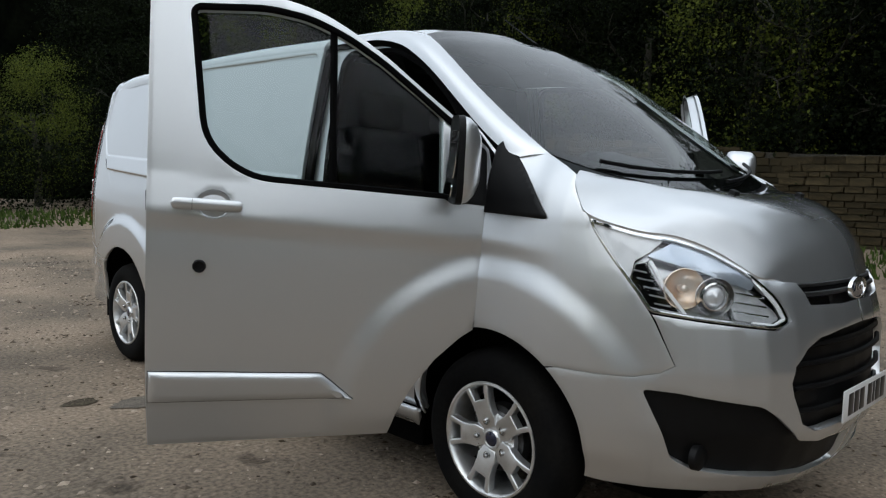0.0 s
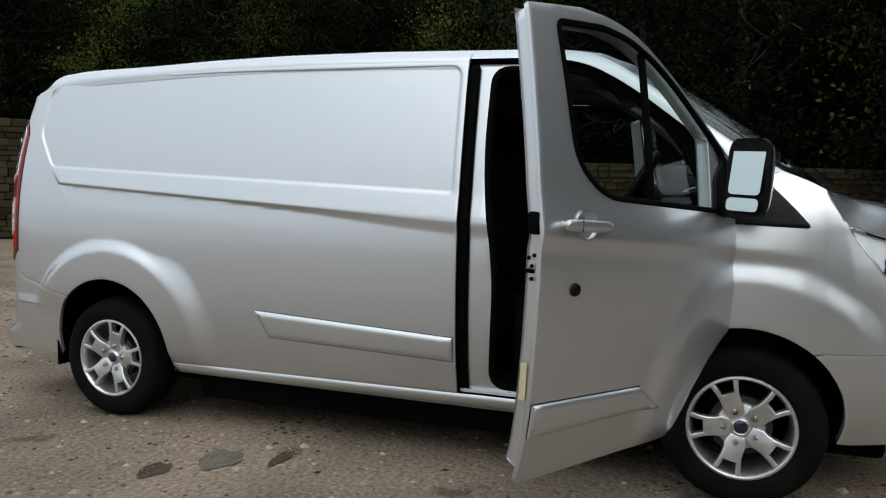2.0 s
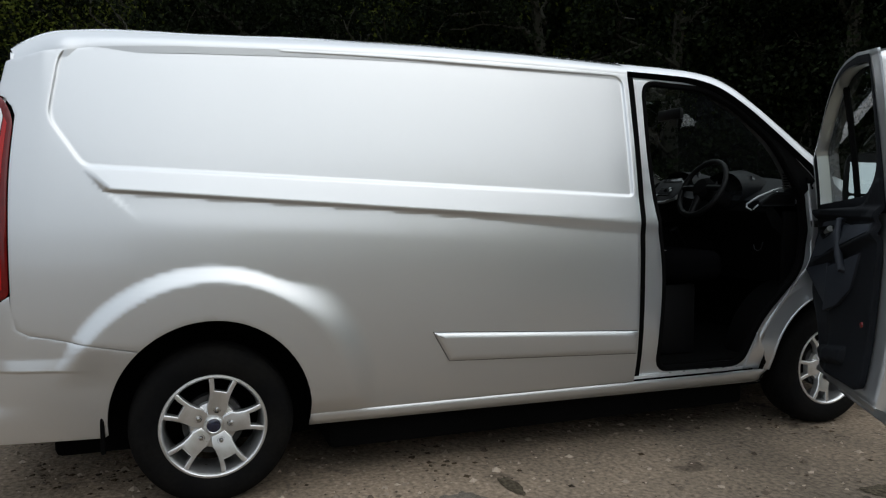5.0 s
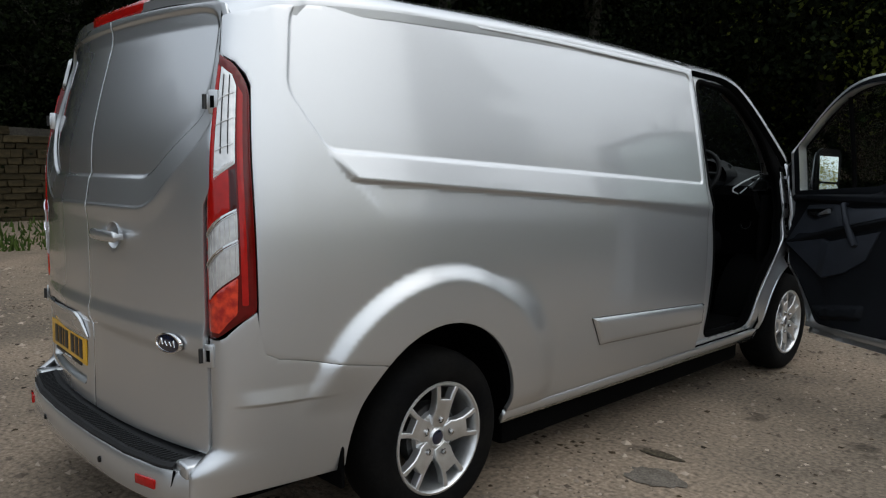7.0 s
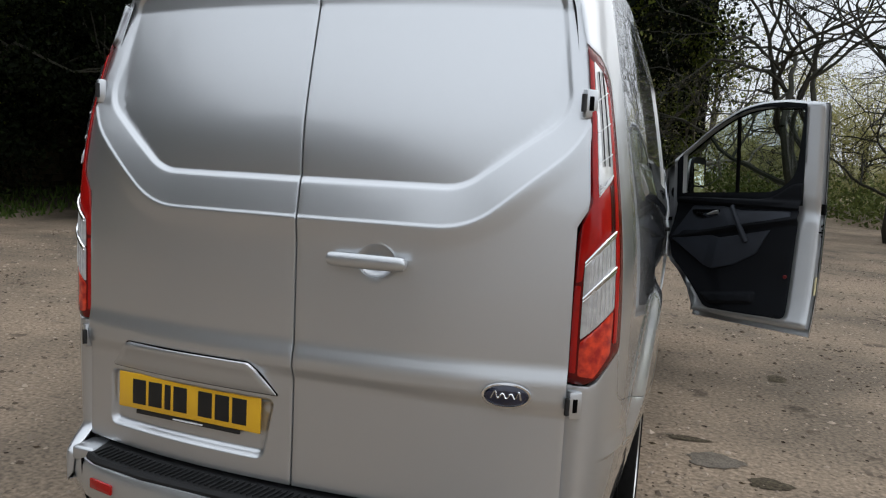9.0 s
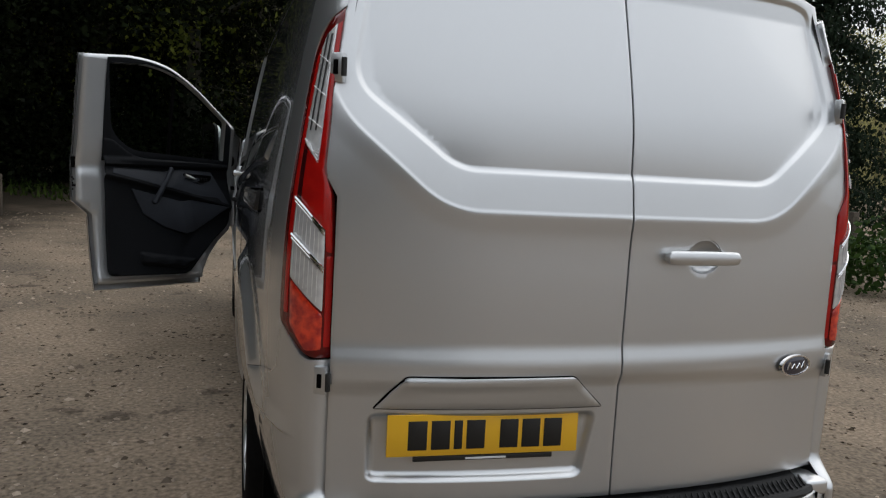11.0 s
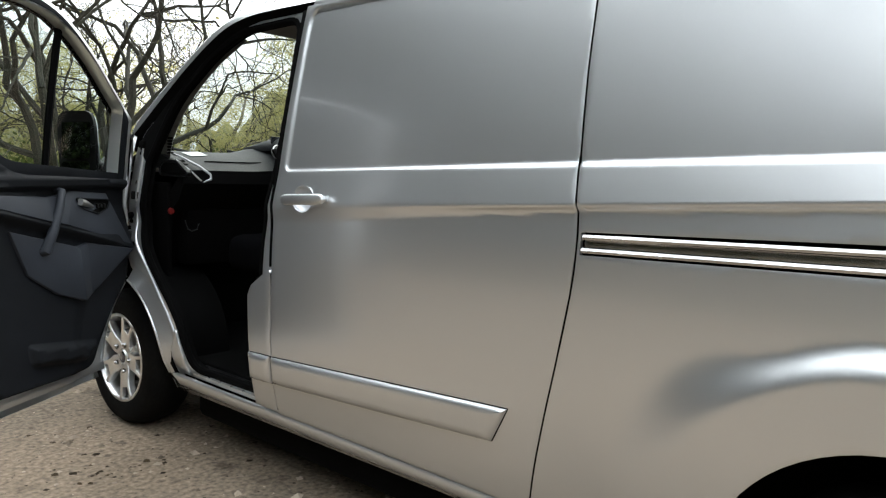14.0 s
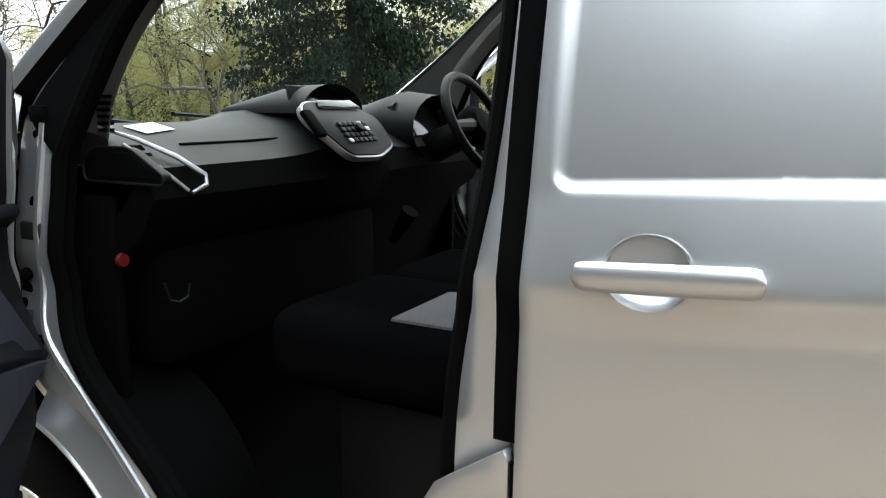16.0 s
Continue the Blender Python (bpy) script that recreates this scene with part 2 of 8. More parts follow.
def slab(outline, depth, plane="YZ", at=0.0, bevel=0.0, segs=2):
    """A flat outline given depth along the third axis, with bevelled rims."""
    bm = bmesh.new()
    put = {"YZ": lambda a, b, d: (d, a, b), "XZ": lambda a, b, d: (a, d, b), "XY": lambda a, b, d: (a, b, d)}[plane]
    low = [bm.verts.new(put(a, b, at)) for a, b in outline]
    face = bm.faces.new(low)
    out = bmesh.ops.extrude_face_region(bm, geom=[face])
    shift = Vector(put(0, 0, depth))
    for v in out["geom"]:
        if isinstance(v, bmesh.types.BMVert):
            v.co += shift
    if bevel:
        bmesh.ops.bevel(bm, geom=bm.edges[:], offset=bevel, segments=segs, affect="EDGES", profile=0.5, clamp_overlap=True)
    return bm


def rounded(poly, r=0.02, n=5, skip=()):
    """The outline with its corners rounded; r is one radius or one for each corner."""
    pts, out = [np.array(p, float) for p in poly], []
    for k, p in enumerate(pts):
        a, b = pts[k - 1] - p, pts[(k + 1) % len(pts)] - p
        la, lb = np.linalg.norm(a), np.linalg.norm(b)
        rr = r[k] if isinstance(r, (list, tuple)) else r
        d = min(rr, la * 0.48, lb * 0.48)
        if d < 1e-4:
            out.append(p)
            continue
        s, e = p + a / la * d, p + b / lb * d
        for j in range(n + 1):
            u = j / n
            out.append((1 - u) ** 2 * s + 2 * u * (1 - u) * p + u * u * e)
    return [tuple(q) for q in out]


def curve2(points, n=8):
    """A smooth open line through points (Catmull-Rom)."""
    p = [np.array(q, float) for q in points]
    p = [2 * p[0] - p[1], *p, 2 * p[-1] - p[-2]]
    out = []
    for a, b, c, d in zip(p, p[1:], p[2:], p[3:]):
        for j in range(n):
            u = j / n
            out.append(tuple(0.5 * (2 * b + (c - a) * u + (2 * a - 5 * b + 4 * c - d) * u * u + (3 * b - a - 3 * c + d) * u**3)))
    return out + [tuple(p[-2])]


def spaced(poly, step):
    """A closed outline with no edge longer than step."""
    out = []
    for a, b in zip(poly, [*poly[1:], poly[0]]):
        a, b = np.array(a, float), np.array(b, float)
        length = np.linalg.norm(b - a)
        if length < 1e-6:
            continue
        k = max(1, math.ceil(length / step))
        out += [a + (b - a) * j / k for j in range(k)]
    return np.array(out)


def poly_distance(u, v, poly):
    """Distance to a closed outline, positive inside."""
    q = np.stack([u, v], -1)[:, None]
    a = np.array(poly, float)
    b = np.roll(a, -1, 0)
    e = b - a
    w = q - a
    h = np.clip((w * e).sum(-1) / ((e * e).sum(-1) + 1e-12), 0, 1)
    d = np.sqrt(((w - h[..., None] * e) ** 2).sum(-1)).min(1)
    cond = (a[:, 1] > q[..., 1]) != (b[:, 1] > q[..., 1])
    cross = a[:, 0] + (q[..., 1] - a[:, 1]) * e[:, 0] / np.where(np.abs(e[:, 1]) < 1e-12, 1e-12, e[:, 1])
    inside = (cond & (q[..., 0] < cross)).sum(1) % 2 == 1
    return np.where(inside, d, -d)


def area2(p):
    return 0.5 * np.sum(p[:, 0] * np.roll(p[:, 1], -1) - np.roll(p[:, 0], -1) * p[:, 1])


def poly_inset(p, d):
    """Each corner of an outline moved inwards by d."""
    if area2(p) < 0:
        d = -d
    a, b = np.roll(p, 1, 0), np.roll(p, -1, 0)
    ea, eb = p - a, b - p
    ea = ea / (np.linalg.norm(ea, axis=1)[:, None] + 1e-9)
    eb = eb / (np.linalg.norm(eb, axis=1)[:, None] + 1e-9)
    na, nb = np.stack([-ea[:, 1], ea[:, 0]], 1), np.stack([-eb[:, 1], eb[:, 0]], 1)
    m = na + nb
    m = m / np.maximum((m * na).sum(1), 0.5)[:, None]
    return p + m * d


def patch(name, outline, surf, mat, parent, toward, step=0.03, holes=(), rows=(), tracks=(), lip=0.012, label="", round_edge=0.18):
    """A panel of pressed sheet: the outline in the surface's two coordinates, filled with fine faces, lifted by surf, its rim turned in by lip.
    toward: the way in which its good side looks. rows: functions v(u) along which extra points sharpen a crease."""
    loops = [spaced(outline, step)] + [spaced(h, step) for h in holes]
    loops = [p if (area2(p) > 0) == (k == 0) else p[::-1] for k, p in enumerate(loops)]
    verts, edges = [], []
    for p in loops:
        n0 = len(verts)
        verts += [tuple(q) for q in p]
        edges += [(n0 + j, n0 + (j + 1) % len(p)) for j in range(len(p))]
    rim = len(verts)
    lo, hi = loops[0].min(0), loops[0].max(0)
    gu, gv = np.meshgrid(np.arange(lo[0], hi[0] + step, step), np.arange(lo[1], hi[1] + step, step))
    gu, gv = gu.ravel(), gv.ravel()
    for line in rows:
        uu = np.arange(lo[0], hi[0] + step, step)
        base = line(uu)
        near = np.zeros(len(gu), bool)
        near = np.abs(gv - line(gu)) < step * 0.55
        gu, gv = gu[~near], gv[~near]
        for off in (-0.012, -0.004, 0.004, 0.012):
            gu, gv = np.r_[gu, uu], np.r_[gv, base + off]
    for line in tracks:
        ring = spaced(line, step * 0.8)
        near = np.abs(poly_distance(gu, gv, line)) < max(step * 0.6, 0.016)
        gu, gv = gu[~near], gv[~near]
        for off in (-0.010, -0.003, 0.004, 0.011, 0.018):
            q = poly_inset(ring, off)
            gu, gv = np.r_[gu, q[:, 0]], np.r_[gv, q[:, 1]]
    keep = np.ones(len(gu), bool)
    for k, p in enumerate(loops):
        d = poly_distance(gu, gv, p)
        keep &= (d > step * 0.4) if k == 0 else (d < -step * 0.4)
    verts += list(zip(gu[keep], gv[keep]))
    got = geometry.delaunay_2d_cdt([Vector(q) for q in verts], edges, [], 2, 1e-6)
    flat = np.array([tuple(q) for q in got[0]])
    tri = np.array([tuple(t) for t in got[2]])
    mid = flat[tri].mean(1)
    inside = np.ones(len(tri), bool)
    for k, p in enumerate(loops):
        d = poly_distance(mid[:, 0], mid[:, 1], p)
        inside &= (d > 0) if k == 0 else (d < 0)
    tri = tri[inside]
    here = surf(flat[:, 0], flat[:, 1])
    e = 0.003
    du = surf(flat[:, 0] + e, flat[:, 1]) - surf(flat[:, 0] - e, flat[:, 1])
    dv = surf(flat[:, 0], flat[:, 1] + e) - surf(flat[:, 0], flat[:, 1] - e)
    nor = np.cross(du, dv)
    nor /= np.linalg.norm(nor, axis=1)[:, None] + 1e-12
    if (nor @ np.array(toward, float)).mean() < 0:
        nor = -nor
    fn = np.cross(here[tri[:, 1]] - here[tri[:, 0]], here[tri[:, 2]] - here[tri[:, 0]])
    turn = (fn * nor[tri[:, 0]]).sum(1) < 0
    tri[turn] = tri[turn][:, ::-1]
    pos, nrm, fac = [here], [nor], [list(t) for t in tri]
    index = {}
    for k, src in enumerate(got[3]):
        for j in src:
            index[j] = k
    count, start = len(here), 0
    for p in loops:
        n = len(p)
        ids = [index.get(start + j) for j in range(n)]
        start += n
        if any(i is None for i in ids):
            continue
        tang = np.roll(p, -1, 0) - np.roll(p, 1, 0)
        out2 = np.stack([tang[:, 1], -tang[:, 0]], 1)
        out2 /= np.linalg.norm(out2, axis=1)[:, None] + 1e-12
        c = here[ids]
        out3 = surf(p[:, 0] + out2[:, 0] * e, p[:, 1] + out2[:, 1] * e) - surf(p[:, 0], p[:, 1])
        out3 -= (out3 * nor[ids]).sum(1)[:, None] * nor[ids]
        out3 /= np.linalg.norm(out3, axis=1)[:, None] + 1e-12
        soft = nor[ids] + round_edge * out3
        nor[ids] = soft / (np.linalg.norm(soft, axis=1)[:, None] + 1e-9)
        if lip > 0:
            inner = c - (nor[ids] - round_edge * 0.35 * out3) * lip
            pos += [c, inner]
            nrm += [(out3 + 0.4 * nor[ids]), out3]
            for j in range(n):
                q = (j + 1) % n
                quad = [count + j, count + q, count + n + q, count + n + j]
                fv = np.cross(c[q] - c[j], inner[j] - c[j])
                fac.append(quad if fv @ out3[j] > 0 else quad[::-1])
            count += 2 * n
    pos, nrm = np.concatenate(pos), np.concatenate(nrm)
    nrm /= np.linalg.norm(nrm, axis=1)[:, None] + 1e-12
    me = bpy.data.meshes.new(name)
    me.from_pydata(pos.tolist(), [], fac)
    me.polygons.foreach_set("use_smooth", [True] * len(me.polygons))
    me.normals_split_custom_set_from_vertices(nrm.tolist())
    me.materials.append(mat)
    return part(name, me, mat, parent, label)


def smooth01(a, b, x):
    u = np.clip((x - a) / (b - a), 0, 1)
    return u * u * (3 - 2 * u)


# ---- the van: shape of its sheet metal; nose towards +y, driver's side +x ----
BARREL_Z = np.array([0.20, 0.28, 0.34, 0.42, 0.50, 0.65, 0.80, 1.00, 1.15, 1.30, 1.45, 1.60, 1.75, 1.88, 1.95, 2.05])
BARREL_X = np.array([0.845, 0.876, 0.893, 0.912, 0.926, 0.938, 0.942, 0.941, 0.933, 0.914, 0.890, 0.862, 0.832, 0.804, 0.786, 0.755])
FINE_Z = np.linspace(0.2, 2.05, 371)
FINE_X = np.interp(FINE_Z, BARREL_Z, BARREL_X)
for _ in range(3):
    FINE_X = np.convolve(np.pad(FINE_X, 8, mode="reflect", reflect_type="odd"), np.ones(17) / 17, "valid")


def barrel(z):
    return np.interp(z, FINE_Z, FINE_X)


def waist_low(y):
    return 1.150 - 0.068 * (y + 1.25)


def waist_under(y):
    return waist_low(y) - 0.045


def waist_high(y):
    return 1.280 - 0.0494 * (y + 1.25)


RECESS, RECESS_LEFT = (rounded([(front, 1.282), (front, 1.892), (-2.6, 1.918), (-3.845 + rear_, 1.90), (-3.895 + rear_, 1.60), (-3.765, 1.404)], [0.03, 0.06, 0.3, 0.09, 0.05, 0.04]) for front, rear_ in ((-1.278, 0.0), (-1.240, 0.055)))
WHEEL_Z, WHEELS_Y = 0.335, (0.0, -3.3)


def side_x(y, z, sign=1):
    """Half the body's width at length y and height z, with its pressings."""
    x = barrel(z) - 1.7 * np.clip(z - 1.16, 0, 1) ** 2 * smooth01(-0.12, 0.16, y) - 0.035 * np.clip((-3.3 - y) / 0.6, 0, 2) ** 2
    d = poly_distance(y, z, RECESS if sign > 0 else RECESS_LEFT)
    x = x - 0.010 * smooth01(-0.003, 0.012, d)
    zl, zh = waist_low(y), waist_high(y)
    ends = smooth01(-0.012, 0.03, y + 3.775 - 1.0 * np.clip(zh - z, 0, 0.3))
    fall = smooth01(0.35, 0.0, y)
    up = np.clip((z - zl) / (zh - zl), 0, 1)
    crisp = smooth01(-1.2, -2.6, y)
    ridge = 0.013 * (1 - up) * smooth01(-0.012 - 0.05 * (1 - crisp), 0.004 + 0.02 * (1 - crisp), z - zl) * smooth01(0.03, -0.01, z - zh) - 0.003 * crisp * smooth01(-0.14, -0.02, z - zl) * smooth01(0.004, -0.008, z - zl)
    x = x + ridge * ends * fall
    for wy, top, out, inn in ((-3.3, 0.031, 0.640, 0.565), (0.0, 0.020, 0.672, 0.565)):
        r = np.hypot(y - wy, (z - 0.37))
        low = 1 - smooth01(-0.20, -0.45, y - wy) * (1 - smooth01(0.52, 0.72, z)) if wy < -1 else 1.0
        x = x + top * low * smooth01(out + (0.09 * smooth01(0.25, 0.55, y - wy) if wy < -1 else 0.0), inn, r) * smooth01(0.30, 0.42, z)
    return x


NOSE = np.array([(0.942, 0.1), (0.938, 0.2), (0.925, 0.3), (0.902, 0.4), (0.866, 0.5), (0.815, 0.6), (0.745, 0.69), (0.66, 0.77), (0.56, 0.845), (0.45, 0.898), (0.3, 0.938), (0.15, 0.957), (0.0, 0.962), (-0.15, 0.957)])
NOSE_S = 0.1 + np.r_[0, np.cumsum(np.hypot(*np.diff(NOSE, axis=0).T))]
NOSE_MID = NOSE_S[-2]


def nose_depth(z):
    return np.interp(z, [0.25, 0.35, 0.5, 0.7, 0.85, 0.95, 1.02, 1.15], [-0.10, -0.03, 0.02, 0.025, 0.0, -0.03, -0.075, -0.2])


TAIL_Z = np.linspace(0.2, 2.0, 361)
TAIL_Y = np.interp(TAIL_Z, [0.25, 0.6, 0.85, 1.1, 1.3, 1.4, 1.5, 1.6, 1.7, 1.86, 1.95], [-4.245, -4.238, -4.238, -4.238, -4.233, -4.222, -4.203, -4.178, -4.15, -4.105, -4.075])
for _ in range(3):
    TAIL_Y = np.convolve(np.pad(TAIL_Y, 8, mode="reflect", reflect_type="odd"), np.ones(17) / 17, "valid")


def rear_y(x, z):
    """The tailgate doors' face, fuller in the middle than at its edges."""
    full = 0.030 * smooth01(1.08, 1.5, z)
    return np.interp(z, TAIL_Z, TAIL_Y) + 0.09 * (np.abs(x) / 0.78) ** 2.4 - full * np.clip(1 - (np.abs(x) / 0.78) ** 2, 0, 1)


def corner_x(z):
    return np.interp(z, [0.3, 0.83, 1.29, 1.5, 1.7, 1.9, 2.0], [0.785, 0.79, 0.787, 0.768, 0.74, 0.69, 0.655])


def side_point(s, z, sign=1):
    """The flank as one sheet: s is y along the flank, and runs on round the rear corner below -3.9 and round the nose above 0.1."""
    s, z = np.asarray(s, float), np.asarray(z, float)
    y0 = np.clip(s, -3.9, 0.1)
    x, y = side_x(y0, z, sign), y0.copy()
    t = np.clip((-3.9 - s) / 0.30, 0, 1.3)
    xe = corner_x(z)
    ye = rear_y(xe, z)
    px, py = x - 0.035, ye + 0.005
    back = s < -3.9
    x = np.where(back, (1 - t) ** 2 * x + 2 * t * (1 - t) * px + t * t * xe, x)
    y = np.where(back, (1 - t) ** 2 * -3.9 + 2 * t * (1 - t) * py + t * t * ye, y)
    fx, fy = np.interp(s, NOSE_S, NOSE[:, 0]), np.interp(s, NOSE_S, NOSE[:, 1])
    front = s > 0.1
    w = smooth01(0.1, 0.9, fy)
    flank = side_x(np.where(front, np.minimum(fy, 0.75), -2.0), z) - 0.942
    x = np.where(front, fx + flank * (1 - smooth01(0.45, 0.95, fy)), x)
    y = np.where(front, fy + nose_depth(z) * w * (0.6 + 0.4 * w), y)
    return np.stack([sign * x, y, z], -1)


def inset(surf, depth, sign=1):
    """The same sheet moved inwards across the van."""
    return lambda u, v: surf(u, v) - np.array([sign * depth, 0, 0])


ROOF_Y = np.linspace(-4.14, -0.55, 181)
ROOF_Z = np.interp(ROOF_Y, [-4.14, -4.11, -4.06, -3.95, -3.7, -3.4, -2.8, -2.3, -1.8, -1.24, -0.95, -0.75, -0.55], [1.888, 1.918, 1.952, 1.992, 2.026, 2.043, 2.060, 2.064, 2.056, 2.036, 2.02, 2.005, 1.985])
for _ in range(2):
    ROOF_Z[2:-2] = np.convolve(ROOF_Z, np.ones(5) / 5, "valid")


def roof_z(y):
    return np.interp(y, ROOF_Y, ROOF_Z)


DOOR_TOP = np.array([(0.772, -1.25, 1.925), (0.782, -0.98, 1.915), (0.79, -0.83, 1.903), (0.80, -0.69, 1.868), (0.812, -0.57, 1.806), (0.828, -0.445, 1.722), (0.846, -0.32, 1.625), (0.866, -0.16, 1.50), (0.872, -0.04, 1.415), (0.858, 0.04, 1.382)])
SCREEN_EDGE = np.array([(0.60, -1.25, 1.985), (0.62, -0.95, 1.972), (0.645, -0.78, 1.955), (0.68, -0.66, 1.928), (0.715, -0.54, 1.865), (0.742, -0.40, 1.765), (0.765, -0.26, 1.662), (0.785, -0.08, 1.535), (0.796, 0.06, 1.440), (0.80, 0.13, 1.395)])


# ---- the van: panels ----
van = group_of("van", "silver long panel van with both front doors open, parked on gravel", "van")


def flank(sign):
    return lambda u, v: side_point(u, v, sign)


def arc(cy, cz, ry, rz, a0, a1, n=24):
    return [(cy + ry * math.cos(radians(a0 + (a1 - a0) * k / n)), cz + rz * math.sin(radians(a0 + (a1 - a0) * k / n))) for k in range(n + 1)]


def top_line(y):
    return float(roof_z(y)) - 0.132


def hole_at(y, z, r, n=20):
    return [(y + r * math.cos(2 * math.pi * k / n), z + r * 0.86 * math.sin(2 * math.pi * k / n)) for k in range(n)]


REAR_ARCH = arc(-3.3, 0.37, 0.407, 0.415, -4, 133)
QUARTER_REAR = [(-3.653, 0.688), (-3.80, 0.715), (-3.95, 0.752), (-3.985, 0.775), (-4.0, 0.83), (-4.0, 1.605), (-4.02, 1.64), (-4.07, 1.675), (-4.205, 1.705), (-4.205, 1.815)]
TOP_BACK = [(y, top_line(y)) for y in (-4.0, -3.9, -3.7, -3.4, -3.0, -2.6, -2.462)]


def handle_on(parent, at, ways, cup_shift, mat=PAINT, joint=False):
    """A bar handle over a round dish. ways: along, up and out."""
    along, up, out = (Vector(w) for w in ways)
    m = Matrix((along, up, out)).transposed().to_4x4()
    m.translation = Vector(at)
    dish = bmesh.new()
    rings = []
    for k in range(7):
        a = k / 6 * math.pi / 2
        r, d = 0.056 * math.cos(a), -0.026 * math.sin(a)
        rings.append([dish.verts.new((cup_shift + r * math.cos(6.28319 * j / 28), r * 0.86 * math.sin(6.28319 * j / 28) + 0.002, d - 0.001)) for j in range(28)] if k < 6 else [])
    for a, b in zip(rings[:5], rings[1:6]):
        for j in range(28):
            dish.faces.new((a[j], a[(j + 1) % 28], b[(j + 1) % 28], b[j]))
    dish.faces.new(rings[5])
    part("handle_cup", moved(dish, m), mat, parent)
    bar = bmesh.new()
    prof = []
    for k in range(15):
        u = -1 + 2 * k / 14
        u = math.copysign(1 - (1 - abs(u)) ** 2.4, u)
        h = 0.0175 * (1 - 0.06 * u * u) * (1 - abs(u) ** 40) + 0.002
        lift = 0.029 - 0.004 * abs(u) ** 3
        prof.append([bar.verts.new((0.113 * u, h * math.cos(a), lift + (0.009 * math.sin(a) if math.sin(a) > 0 else 0.013 * math.sin(a)))) for a in (2 * math.pi * j / 14 for j in range(14))])
    for a, b in zip(prof, prof[1:]):
        for j in range(14):
            bar.faces.new((a[j], a[(j + 1) % 14], b[(j + 1) % 14], b[j]))
    bar.faces.new(prof[0][::-1])
    bar.faces.new(prof[-1])
    part("handle", moved(bar, m), mat, parent)
    for u in (-0.098, 0.098):
        foot = box_bm((u - 0.011, -0.011, -0.004), (u + 0.011, 0.011, 0.022), 0.004)
        part("handle_mount", moved(foot, m), mat, parent)
    if joint:
        part("handle_joint", moved(box_bm((-0.0466, -0.0172, 0.016), (-0.0454, 0.0172, 0.0386), 0), m), DARK_METAL, parent)


def moulding(parent, sign, outline, name="side_moulding"):
    """A chamfered protective strip that stands proud of the flank."""
    base = [tuple(p) for p in outline]
    cy, cz = np.mean([p[0] for p in base]), np.mean([p[1] for p in base])
    bm = bmesh.new()
    loops = []
    pts = spaced(base, 0.05)
    for inner, out in ((0.0, -0.002), (0.001, 0.007), (0.006, 0.0135), (0.014, 0.0175), (0.024, 0.0195), (0.030, 0.0198)):
        d = poly_inset(pts, inner)
        p3 = side_point(d[:, 0], d[:, 1], sign)
        p3[:, 0] += sign * out
        loops.append([bm.verts.new(p) for p in p3])
    n = len(pts)
    for a, b in zip(loops, loops[1:]):
        for j in range(n):
            bm.faces.new((a[j], a[(j + 1) % n], b[(j + 1) % n], b[j]))
    bm.faces.new(loops[-1])
    rim_ = side_point(pts[:, 0], pts[:, 1], sign)
    rim_[:, 0] += sign * 0.0005
    part("moulding_gap", tube([*map(tuple, rim_), tuple(rim_[0])], 0.0022, 5, cap=False), RUBBER, parent)
    bmesh.ops.triangulate(bm, faces=[f for f in bm.faces if len(f.verts) > 4])
    return part(name, bm, PAINT, parent, "painted silver protective strip")


